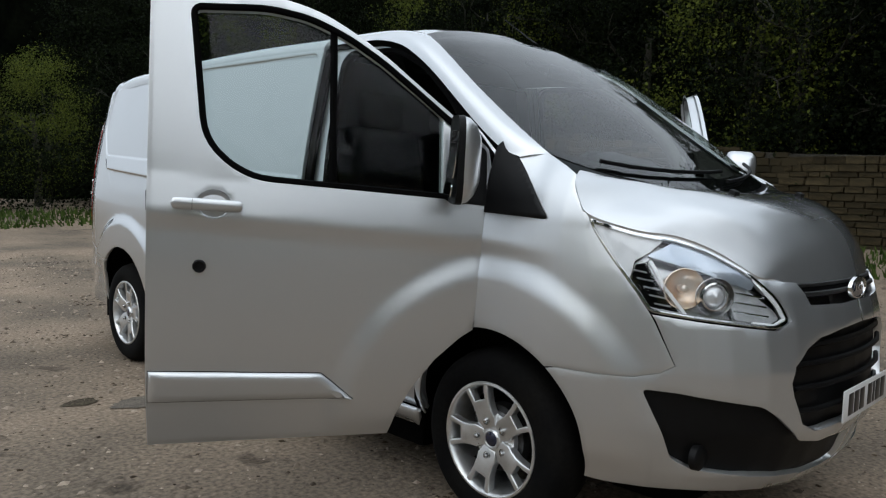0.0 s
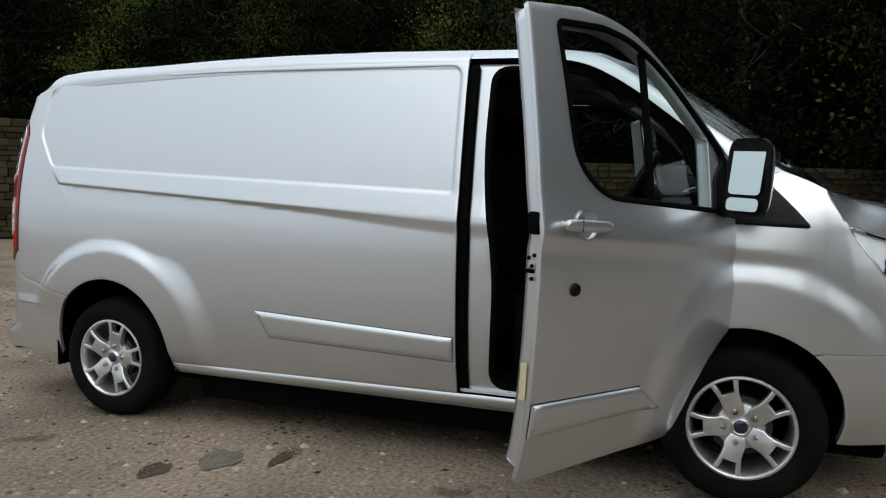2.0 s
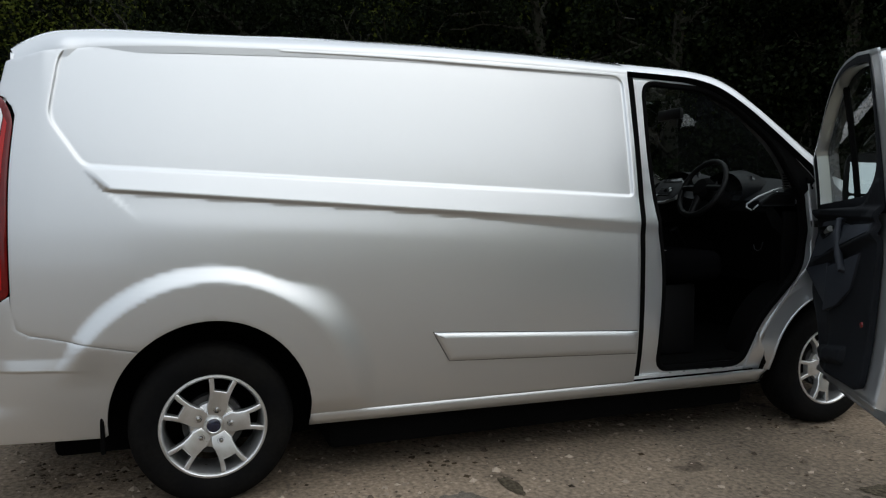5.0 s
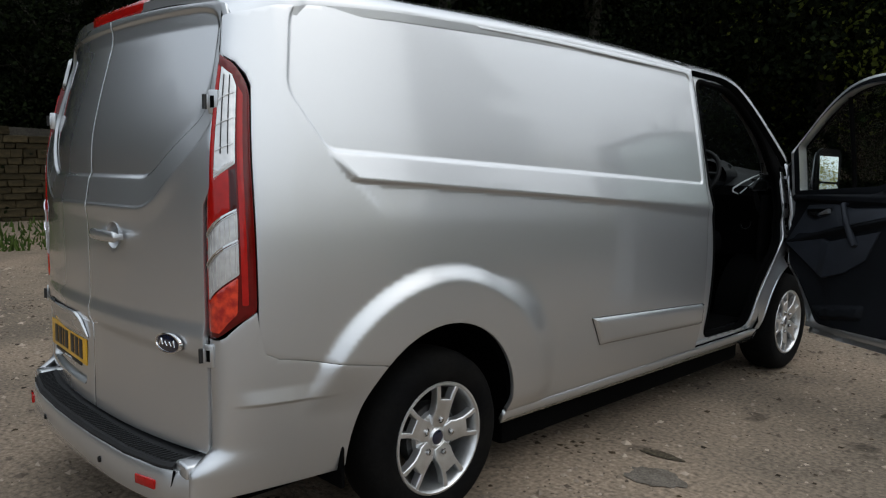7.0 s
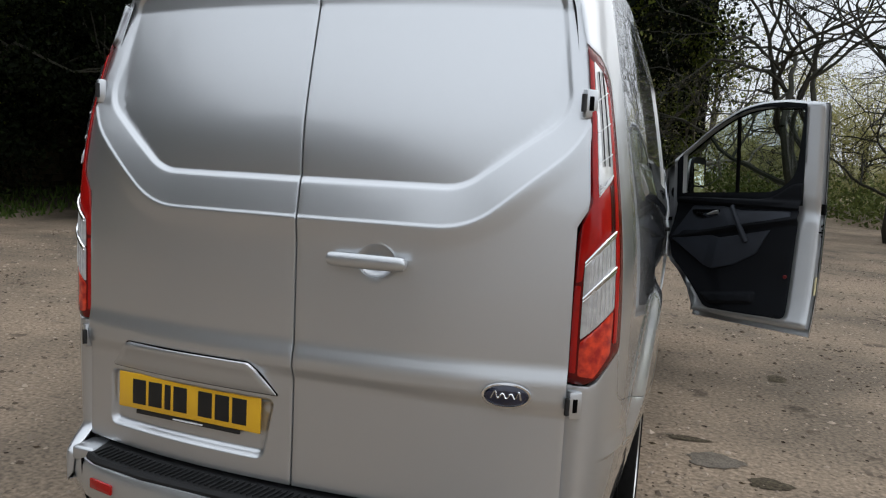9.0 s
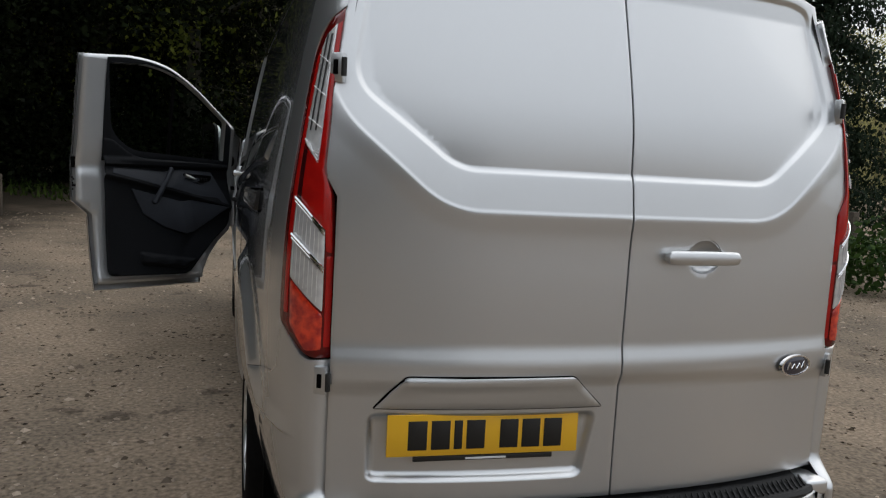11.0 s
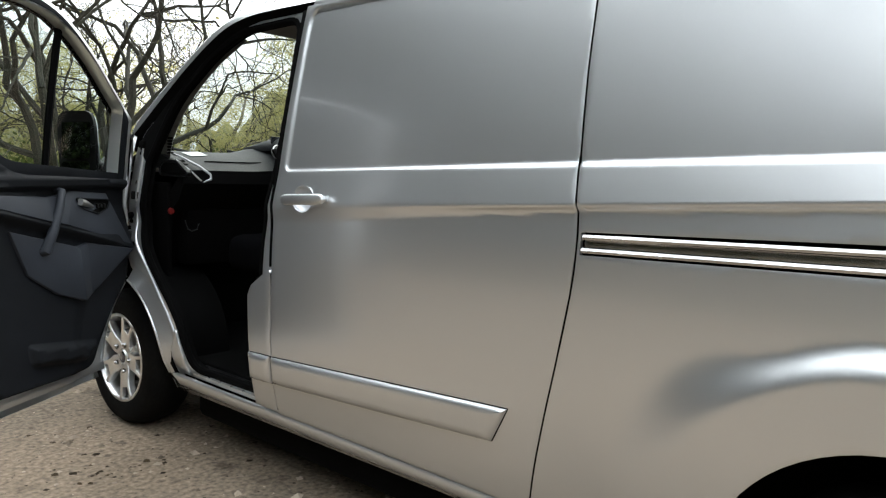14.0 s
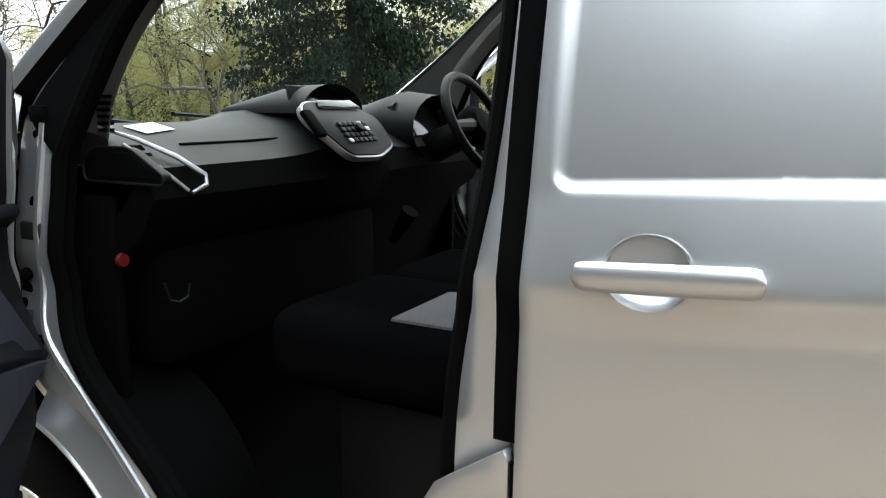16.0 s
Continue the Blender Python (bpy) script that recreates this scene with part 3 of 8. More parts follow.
SLIDE_REAR = [(-2.366, 0.345), (-2.405, 0.543), (-2.455, 0.80), (-2.487, 1.0), (-2.494, 1.12), (-2.487, 1.22), (-2.468, 1.37), (-2.452, 1.60), (-2.440, top_line(-2.44))]
for sign in (1, -1):
    name = "side_panel" if sign == 1 else "rear_quarter_panel"
    start = [(-1.252, top_line(-1.25)), (-1.252, 0.345)] if sign == 1 else [(y - 0.003, z) for y, z in SLIDE_REAR[::-1]]
    tops = TOP_BACK + ([(-2.0, top_line(-2.0)), (-1.6, top_line(-1.6))] if sign == 1 else [])
    holes = [] if sign == 1 else [rounded([(-2.503, 1.108), (-2.503, 1.168), (-3.688, 1.224), (-3.694, 1.150)], 0.006)]
    q = patch(name, start + REAR_ARCH + QUARTER_REAR + tops, flank(sign), PAINT, van, (sign, 0, 0), 0.018, holes=holes, rows=(waist_low, waist_under), tracks=(RECESS if sign > 0 else RECESS_LEFT,), lip=0.02, label="silver pressed steel flank")
    # rear corner of the bumper, below the lamp
    low = arc(-3.3, 0.37, 0.407, 0.415, 133.6, 186)
    corner = low + [(-3.72, 0.315), (-4.2, 0.315), (-4.262, 0.34), (-4.262, 0.822), (-4.15, 0.822), (-4.115, 0.832), (-4.005, 0.905), (-3.998, 0.84), (-3.983, 0.773), (-3.949, 0.750), (-3.80, 0.713), (-3.655, 0.686)]
    def swell(u, v, sign=sign):
        p = side_point(u, v, sign)
        p[:, 1] -= 0.078 * smooth01(0.480, 0.400, v) * smooth01(-3.86, -4.20, u)
        over = v - (0.606 - 0.03 * (u + 3.78))
        crease = np.where(over > 0, np.clip(1 - over / 0.05, 0, 1), np.clip(1 + over / 0.009, 0, 1))
        p[:, 0] += sign * 0.009 * crease * smooth01(-3.72, -3.95, u) * smooth01(-4.10, -4.00, u)
        return p

    patch("bumper_corner", corner, swell, PAINT, van, (sign * 0.8, -0.6, 0), 0.016, rows=(lambda u: 0.606 - 0.03 * (u + 3.78),), lip=0.02, label="silver bumper corner below the lamp")
    # sill below the doors
    patch("sill", [(-2.90, 0.287), (-0.43, 0.270), (-0.41, 0.341), (-2.893, 0.341)], flank(sign), PAINT, van, (sign, 0, 0), 0.04, lip=0.03, label="silver sill strip", round_edge=0.9)
    # liner behind the seams and round the cargo space
    patch("cargo_liner", [(-1.20, 0.36), (-2.88, 0.36), (-2.88, 0.82), (-3.75, 0.82), (-4.14, 0.86), (-4.14, 1.86), (-1.20, 1.88)], inset(flank(sign), 0.035, sign), RUBBER, van, (sign, 0, 0), 0.12, lip=0)
    # wheel housings
    for wy in WHEELS_Y:
        well = bmesh.new()
        prev = None
        for k in range(25):
            a = radians(-6 + 192 * k / 24)
            rim_x = min(0.905, abs(float(side_point(np.array([wy + 0.43 * math.cos(a)]), np.array([max(0.30, 0.37 + 0.43 * math.sin(a))]))[0, 0])) - 0.022)
            row = [well.verts.new((sign * x, wy + r * math.cos(a), 0.37 + r * math.sin(a))) for x, r in ((rim_x, 0.412), (rim_x, 0.44), (0.60, 0.44), (0.60, 0.02))]
            if prev:
                for j in range(3):
                    well.faces.new((prev[j], row[j], row[j + 1], prev[j + 1]))
            prev = row
        part("wheel_arch_liner", well, RUBBER, van, "black plastic wheel housing")
    part("mudflap", box_bm(*span(sign, 0.70, 0.89, -3.735, -3.718, 0.25, 0.46), 0.006), RUBBER, van, "black rubber mudflap")

# moulded strips on the right flank
moulding(van, 1, [(-1.262, 0.613), (-1.262, 0.497), (-2.262, 0.535), (-2.342, 0.672)])

# sliding door, closed, on the passenger's side
slide_outline = [(-1.203, 0.345)] + [(y + 0.003, z) for y, z in SLIDE_REAR] + [(-2.0, top_line(-2.0)), (-1.6, top_line(-1.6)), (-1.215, top_line(-1.22))]
sliding = patch("sliding_door", slide_outline, flank(-1), PAINT, van, (-1, 0, 0), 0.018, holes=[hole_at(-1.375, 1.188, 0.054)], rows=(waist_low, waist_under), tracks=(RECESS_LEFT,), lip=0.02, label="silver sliding side door, closed")
moulding(sliding, -1, [(-1.208, 0.577), (-1.208, 0.470), (-2.248, 0.530), (-2.305, 0.642)])
sx = float(side_x(np.array([-1.4]), np.array([1.19]))[0])
handle_on(sliding, (-sx + 0.002, -1.40, 1.19), ((0, -0.9981, 0.0619), (0, 0.0619, 0.9981), (-1, 0, 0)), -0.025)
for line in ([(y, z) for y, z in SLIDE_REAR], [(-1.2035, 0.36), (-1.2035, 0.9)]):
    fine_ = curve2(line, 4) if len(line) > 2 else line
    gap_ = [tuple(side_point(np.array([y]), np.array([z]), -1)[0] + np.array([0.003, 0, 0])) for y, z in fine_]
    part("door_gap", tube(gap_, 0.0042, 6), RUBBER, van, "dark shut line of the sliding door")
# slide rail in its slot
for z0, z1, out, wide in ((0.004, 0.017, 0.003, 1), (0.018, 0.038, -0.014, 0), (0.039, 0.052, 0.003, 1)):
    bar = bmesh.new()
    ends = []
    for y in np.linspace(-2.51, -3.575, 9):
        base = 1.110 - 0.0365 * (y + 2.50) + 0.004 * (-2.5 - y) * (z0 > 0.03)
        low, high = (side_point(np.array([y]), np.array([base + z]), -1)[0] for z in (z0, z1))
        ends.append([bar.verts.new((low[0] - out, y, low[2])), bar.verts.new((low[0] - out - 0.003 * wide, y, (low[2] + high[2]) / 2)), bar.verts.new((high[0] - out, y, high[2])), bar.verts.new((high[0] + 0.02, y, high[2])), bar.verts.new((low[0] + 0.02, y, low[2]))])
    for a, b in zip(ends, ends[1:]):
        for j in range(5):
            bar.faces.new((a[j], a[(j + 1) % 5], b[(j + 1) % 5], b[j]))
    bar.faces.new(ends[0][::-1])
    bar.faces.new(ends[-1])
    part("slide_rail", bar, STEEL, van, "bright steel slide rail" if wide else "dull steel track channel")
slot_line = rounded([(-2.503, 1.108), (-2.503, 1.168), (-3.688, 1.224), (-3.694, 1.150)], 0.006)
patch("rail_slot", slot_line, inset(flank(-1), 0.022, -1), RUBBER, van, (-1, 0, 0), 0.04, lip=0.0)
cap_line = rounded([(-3.565, 1.150), (-3.565, 1.212), (-3.682, 1.219), (-3.686, 1.155)], 0.012)
patch("rail_end_cap", cap_line, lambda u, v: side_point(u, v, -1) + np.array([-0.006, 0, 0]), BLACK, van, (-1, 0, 0), 0.02, lip=0.03, label="black plastic end cap", round_edge=0.8)
# door frames: B-pillars, hinge pillars and the rubber round the opening
OPENING = rounded([(-1.095, 0.385), (-0.57, 0.378), (-0.475, 0.62), (-0.228, 0.86), (-0.168, 1.0), (-0.160, 1.29), (-0.315, 1.578), (-0.565, 1.778), (-0.75, 1.855), (-1.135, 1.875), (-1.145, 1.4), (-1.075, 0.90)], [0.08, 0.07, 0.1, 0.08, 0.05, 0.03, 0.1, 0.1, 0.06, 0.08, 0.2, 0.15])
FRAME = [(-1.245, 0.345), (-0.42, 0.345), *arc(0.0, 0.37, 0.412, 0.405, 178, 112, 14), (-0.09, 0.80), (-0.06, 0.86), (-0.03, 1.36), (-0.32, 1.61), (-0.445, 1.708), (-0.57, 1.79), (-0.69, 1.85), (-0.83, 1.885), (-1.24, 1.90)]
for sign in (1, -1):
    jamb = patch("door_frame", FRAME, inset(flank(sign), 0.045, sign), JAMB, van, (sign, 0, 0), 0.03, holes=[OPENING], lip=0.035, label="silver door aperture with pillars", round_edge=0.4)
    upper_in = [(-0.160, 1.29), (-0.315, 1.578), (-0.565, 1.778), (-0.75, 1.855)]
    upper_out = [(-0.81, 1.879), (-0.685, 1.843), (-0.565, 1.784), (-0.44, 1.702), (-0.315, 1.604), (-0.06, 1.372)]
    patch("pillar_seal", upper_in + upper_out, inset(flank(sign), 0.041, sign), RUBBER, jamb, (sign, 0, 0), 0.03, lip=0.003, label="black rubber seal up the windscreen pillar")
    ring = [p for p in OPENING]
    seal3 = [side_point(np.array([y]), np.array([z]), sign)[0] - np.array([sign * 0.056, 0, 0]) for y, z in spaced(ring, 0.05)]
    part("door_seal", tube([*seal3, seal3[0], seal3[1]], 0.017, 8, cap=False), RUBBER, jamb, "black rubber door seal")
    lining = bmesh.new()
    rings_ = [[lining.verts.new((p[0] - sign * d, y, z)) for p, (y, z) in zip(seal3, poly_inset(spaced(ring, 0.05), q))] for d, q in ((-0.004, 0.003), (0.018, 0.004), (0.036, 0.005))]
    for a, b in zip(rings_, rings_[1:]):
        for j in range(len(a)):
            lining.faces.new((a[j], a[(j + 1) % len(a)], b[(j + 1) % len(a)], b[j]))
    part("aperture_lining", lining, RUBBER, jamb, "black lining inside the doorway")
    strip_low = 0.622 if sign == 1 else 0.92
    strip_y = (-1.246, -1.212, -1.205, -1.240) if sign == 1 else (-1.206, -1.166, -1.166, -1.206)
    patch("pillar_strip", [(strip_y[0], strip_low), (strip_y[1], strip_low), (strip_y[2], 1.895), (strip_y[3], 1.895)], inset(flank(sign), 0.020, sign), RUBBER, van, (sign, 0, 0), 0.04, lip=0.03)
    if sign == -1:
        patch("pillar_cover", [(-1.198, 0.35), (-1.06, 0.35), (-1.058, 0.80), (-1.08, 0.84), (-1.19, 0.915), (-1.198, 0.90)], flank(sign), PAINT, van, (sign, 0, 0), 0.03, lip=0.03, label="silver lower pillar panel")
        moulding(van, -1, [(-1.063, 0.572), (-1.063, 0.462), (-1.198, 0.468), (-1.198, 0.577)])
    part("sill_step", box_bm(*span(sign, 0.72, 0.845, -1.06, -0.55, 0.36, 0.387), 0.008), BLACK, van, "black ribbed step in the doorway")
    part("door_track_gap", box_bm(*span(sign, 0.78, 0.865, -1.245, -0.45, 0.345, 0.362), 0.003), JAMB, van, "scuffed silver sill plate with screws")
    for k in range(6):
        part("sill_screw", moved(lathe([(0.0005, 0.003), (0.006, 0.0025), (0.008, 0.0)], 10, "Z"), Matrix.Translation((sign * 0.857, -0.58 - 0.085 * k, 0.362))), STEEL, van)
    for py, pz, r in ((-0.099, 1.19, 0.014), (-0.070, 1.005, 0.017), (-0.066, 0.975, 0.013), (-0.092, 1.33, 0.009), (-0.075, 0.90, 0.012)):
        px_ = abs(float(side_point(np.array([py]), np.array([pz]))[0, 0])) - 0.045
        hole = lathe([(0.0005, 0.0015), (r, 0.001), (r * 1.1, -0.003)], 16, "X")
        part("pillar_hole", moved(hole, Matrix.Translation((sign * px_, py, pz)) @ pose(0, 0, 0, 0, 0, 0 if sign > 0 else 180)), RUBBER, jamb)
    ridge_ = [(sign * (abs(float(side_point(np.array([y]), np.array([z]))[0, 0])) - 0.046), y, z) for y, z in ((-0.118, 1.36), (-0.116, 1.15), (-0.120, 1.02), (-0.150, 0.91), (-0.26, 0.79), (-0.42, 0.60), (-0.50, 0.45))]
    fold_line = [tuple(p) for p in curve2(ridge_, 6)]
    part("pillar_fold", tube(fold_line, [0.010] * len(fold_line), 8), JAMB, jamb, "pressed fold of the pillar")
    flange = [tuple(side_point(np.array([y]), np.array([z]), sign)[0] - np.array([sign * 0.012, 0, 0])) for y, z in arc(0.0, 0.37, 0.386, 0.384, 185, 108, 18)]
    part("arch_flange", tube(flange, [0.005] * len(flange), 8), JAMB, jamb, "bright folded edge of the wheel arch")
    band_in = [side_point(np.array([y]), np.array([z]), sign)[0] - np.array([sign * 0.041, 0, 0]) for y, z in arc(0.0, 0.37, 0.468, 0.460, 185, 108, 18)]
    arch_band = bmesh.new()
    rows_b = [[arch_band.verts.new(tuple(p)) for p in line] for line in (band_in, flange)]
    for j in range(len(flange) - 1):
        arch_band.faces.new((rows_b[0][j], rows_b[0][j + 1], rows_b[1][j + 1], rows_b[1][j]))
    part("arch_band", arch_band, JAMB, jamb, "silver flared band round the wheel arch")
    patch("arch_foot", [(-0.384, 0.350), (-0.540, 0.350), (-0.532, 0.42), (-0.508, 0.50), (-0.490, 0.56), (-0.462, 0.50), (-0.398, 0.40)], inset(flank(sign), 0.032, sign), JAMB, jamb, (sign, 0, 0), 0.03, lip=0.02, label="silver foot of the pillar on the sill", round_edge=0.5)
    part("cable_gaiter", tube([(sign * 0.880, -0.085, 1.045), (sign * 0.925, -0.060, 1.03), (sign * 0.965, -0.085, 1.035), (sign * 1.0, -0.13, 1.05)], [0.016, 0.013, 0.014, 0.018], 10), RUBBER, van, "black rubber cable gaiter to the door")
    part("door_check_strap", box_bm(*span(sign, 0.865, 0.96, -0.10, -0.082, 0.935, 0.965), 0.004), DARK_METAL, van, "dark steel door check strap")
    for cz_, ch_ in ((1.372, 0.018), (0.905, 0.012)):
        part("seal_clip", box_bm(*span(sign, abs(float(side_point(np.array([-0.11]), np.array([cz_]))[0, 0])) - 0.052, abs(float(side_point(np.array([-0.11]), np.array([cz_]))[0, 0])) - 0.030, -0.135, -0.085, cz_ - ch_, cz_ + ch_), 0.006), RUBBER, jamb, "black rubber clip on the pillar")
    trim_c = curve2([(0.775, -0.165, 1.30), (0.768, -0.20, 1.42), (0.752, -0.30, 1.565), (0.725, -0.47, 1.72), (0.69, -0.66, 1.84)], 6)
    pillar_cover = bmesh.new()
    rows_c = []
    for k_, (x_, y_, z_) in enumerate(trim_c):
        wide_ = 0.045 - 0.015 * k_ / len(trim_c)
        rows_c.append([pillar_cover.verts.new((sign * (x_ + dx_), y_ + dy_, z_ + dz_)) for dx_, dy_, dz_ in ((0.012, -wide_, -0.012), (0.0, -wide_ * 0.6, -0.008), (-0.012, 0.0, 0.0), (-0.008, wide_ * 0.6, 0.008), (0.006, wide_, 0.012))])
    for a_, b2_ in zip(rows_c, rows_c[1:]):
        for j in range(4):
            pillar_cover.faces.new((a_[j], a_[j + 1], b2_[j + 1], b2_[j]))
    part("pillar_cover_inner", pillar_cover, GREY_TRIM, van, "light grey inner windscreen pillar trim")
    for k_ in range(6):
        part("speaker_slot", box_bm(*span(sign, 0.760, 0.770, -0.205, -0.165, 1.335 + 0.014 * k_, 1.342 + 0.014 * k_), 0), RUBBER, van)
    for pz in (0.80, 1.13):
        hb = box_bm(*span(sign, 0.855, 0.90, -0.13, -0.06, pz - 0.022, pz + 0.022), 0.008)
        part("door_hinge", hb, DARK_METAL, van, "dark steel door hinge")


# ---- nose ----
FRONT_ARCH = arc(0.0, 0.37, 0.393, 0.388, 104, 50)
for sign in (1, -1):
    fender = [(-0.078, 1.165), (-0.088, 1.0), (-0.108, 0.745)] + FRONT_ARCH + [(0.30, 0.673), (0.428, 0.673), (0.547, 0.677), (0.62, 0.695), (0.666, 0.72), (0.605, 0.868), (0.598, 0.882), (0.535, 0.986), (0.48, 1.075), (0.418, 1.18), (0.37, 1.225), (0.335, 1.262), (0.312, 1.30), (0.305, 1.322), (0.24, 1.352), (0.13, 1.396), (0.07, 1.418), (-0.02, 1.458), (-0.052, 1.40), (-0.07, 1.25)]
    patch("front_wing", fender, flank(sign), PAINT, van, (sign, 0.2, 0), 0.022, rows=(waist_low,), lip=0.02, label="silver front wing with flared arch")
    tri = rounded([(-0.066, 1.178), (0.245, 1.166), (-0.03, 1.448), (-0.05, 1.42)], [0.01, 0.03, 0.02, 0.01])
    patch("corner_trim", tri, lambda u, v: side_point(u, v, sign) + np.array([sign * 0.005, 0, 0]), BLACK, van, (sign, 0, 0), 0.02, lip=0.012, label="black triangular trim panel", round_edge=0.8)
    # lower bumper wrap
    lowarch = arc(0.0, 0.37, 0.393, 0.388, 49, -12)
    M = NOSE_MID
    bump = [(M + 0.001, 0.262), (M + 0.001, 0.300), (M - 0.03, 0.302), (M - 0.03, 0.452), (M + 0.001, 0.454), (M + 0.001, 0.49), (1.351, 0.495), (1.2, 0.490), (1.125, 0.525), (1.075, 0.62), (1.06, 0.668), (1.075, 0.721), (1.14, 0.775), (1.215, 0.806), (1.38, 0.825), (M + 0.001, 0.832), (M + 0.001, 0.908), (1.40, 0.905), (1.19, 0.912), (1.158, 0.985), (1.06, 0.99), (1.004, 0.998), (1.058, 0.925), (1.078, 0.866), (1.022, 0.836), (0.922, 0.845), (0.774, 0.860), (0.604, 0.880), (0.612, 0.868), (0.6685, 0.7190), (0.62, 0.6930), (0.547, 0.6750), (0.428, 0.6710), (0.30, 0.6710)] + lowarch + [(0.455, 0.284), (0.75, 0.290), (0.97, 0.285), (1.3, 0.270)]
    pocket = rounded([(0.572, 0.638), (0.68, 0.632), (0.954, 0.594), (1.019, 0.556), (1.13, 0.465), (1.25, 0.445), (M - 0.06, 0.448), (M - 0.06, 0.315), (1.30, 0.312), (0.994, 0.344), (0.76, 0.372), (0.68, 0.405)], 0.02)
    patch("front_bumper", bump, flank(sign), PAINT, van, (sign * 0.5, 0.8, 0), 0.025, holes=[pocket], lip=0.03, label="silver front bumper")
    patch("bumper_pocket", [(p[0], p[1]) for p in pocket], lambda u, v: side_point(u, v, sign) - np.array([sign * 0.02, 0.02, 0]), BLACK, van, (sign * 0.5, 0.8, 0), 0.04, lip=0, label="black lower grille insert")
    lamp_hole = side_point(np.array([0.80]), np.array([0.41]), sign)[0]
    part("fog_lamp_cover", moved(lathe([(0.001, 0.012), (0.03, 0.01), (0.042, 0.0), (0.045, -0.02)], 24, "Y"), Matrix.Translation(Vector(lamp_hole) - Vector((0, 0.02, 0)))), BLACK, van)
    # headlamp: housing, reflectors, then the lens
    lens = rounded([(0.424, 1.178), (0.539, 0.986), (0.601, 0.887), (0.774, 0.866), (0.922, 0.851), (1.016, 0.842), (1.07, 0.866), (1.052, 0.921), (0.998, 0.998), (0.915, 1.072), (0.803, 1.118), (0.644, 1.134)], [0.01, 0.02, 0.01, 0.03, 0.03, 0.03, 0.02, 0.02, 0.04, 0.05, 0.06, 0.06])
    shape = lambda d: (lambda u, v: side_point(u, v, sign) - np.array([sign * d * 0.7, d, 0]))
    lamp = patch("headlamp", lens, shape(0.050), STEEL, van, (sign * 0.6, 0.7, 0.2), 0.03, lip=0, label="clear headlamp with chrome reflectors")
    patch("lamp_rim", lens, shape(0.001), CHROME, lamp, (sign * 0.6, 0.7, 0.2), 0.03, holes=[[tuple(p) for p in poly_inset(spaced(lens, 0.03), 0.010)]], lip=0.04)
    wing_white = rounded([(0.440, 1.160), (0.548, 0.985), (0.585, 1.045), (0.66, 1.075), (0.76, 1.122), (0.64, 1.130)], 0.012)
    patch("indicator_reflector", wing_white, shape(0.010), LAMP_WHITE, lamp, (sign * 0.6, 0.7, 0.2), 0.02, lip=0.02, label="white wedge of the indicator")
    # upper strip of the lamp, coloured with the reflected sky
    upper = rounded([(0.640, 1.062), (0.78, 1.110), (0.89, 1.066), (0.985, 0.988), (0.955, 0.962), (0.80, 1.020)], 0.012)
    patch("daylight_strip", upper, shape(0.008), SKY_STRIP, lamp, (sign * 0.6, 0.7, 0.2), 0.02, lip=0.02)
    block = rounded([(0.556, 0.980), (0.608, 0.902), (0.70, 0.888), (0.650, 0.965), (0.632, 1.040), (0.592, 1.035)], 0.006)
    patch("led_block", block, shape(0.018), RUBBER, lamp, (sign * 0.6, 0.7, 0.2), 0.02, lip=0.02, label="black ribbed lamp block")
    for k in range(5):
        z = 1.018 - 0.026 * k
        s0 = 0.566 + 0.014 * k
        a = [Vector(shape(0.012)(np.array([s0 + 0.052 * u]), np.array([z - 0.008 * u]))[0]) for u in (0, 0.5, 1)]
        part("lamp_rib", tube(a, 0.0026, 6), SATIN, lamp)
    band = rounded([(0.640, 1.045), (0.655, 0.965), (0.708, 0.886), (0.722, 0.884), (0.668, 0.970), (0.655, 1.050)], 0.004)
    patch("reflector_band", band, shape(0.012), LAMP_WHITE, lamp, (sign * 0.6, 0.7, 0.2), 0.02, lip=0.02)
    side_field = rounded([(0.875, 1.000), (0.955, 0.955), (1.035, 0.895), (1.050, 0.868), (1.010, 0.853), (0.885, 0.866)], 0.01)
    patch("inner_reflector", side_field, shape(0.026), CLEAR, lamp, (sign * 0.6, 0.7, 0.2), 0.02, lip=0.02)
    for k in range(3):
        a = [Vector(shape(0.022)(np.array([0.885 + 0.12 * u]), np.array([0.955 - 0.030 * k - 0.018 * u]))[0]) for u in (0, 0.5, 1)]
        part("reflector_rib", tube(a, 0.004, 6), CHROME, lamp)
    edge = [Vector(shape(0.006)(np.array([s_]), np.array([z_]))[0]) for s_, z_ in ((0.93, 0.860), (1.005, 0.853), (1.050, 0.872), (1.035, 0.915), (1.0, 0.965))]
    part("lamp_edge", tube(edge, 0.006, 8), LAMP_WHITE, lamp)
    for cs, cz, r, mat_ in ((0.728, 0.965, 0.068, AMBER), (0.822, 0.942, 0.064, STEEL)):
        c = Vector(side_point(np.array([cs]), np.array([cz]), sign)[0])
        out = Vector((sign * 0.62, 0.76, 0.05)).normalized()
        bowl = lathe([(0.012, -0.055), (0.02, -0.055), (r * 0.55, -0.046), (r * 0.85, -0.03), (r, -0.012), (r * 1.03, -0.014)], 32, "Z")
        at = Matrix.Translation(c) @ out.to_track_quat("Z", "Y").to_matrix().to_4x4()
        part("reflector_bowl", moved(bowl, at @ Matrix.Diagonal((1, 0.95, 1, 1))), mat_, lamp, "silvered bowl reflector")
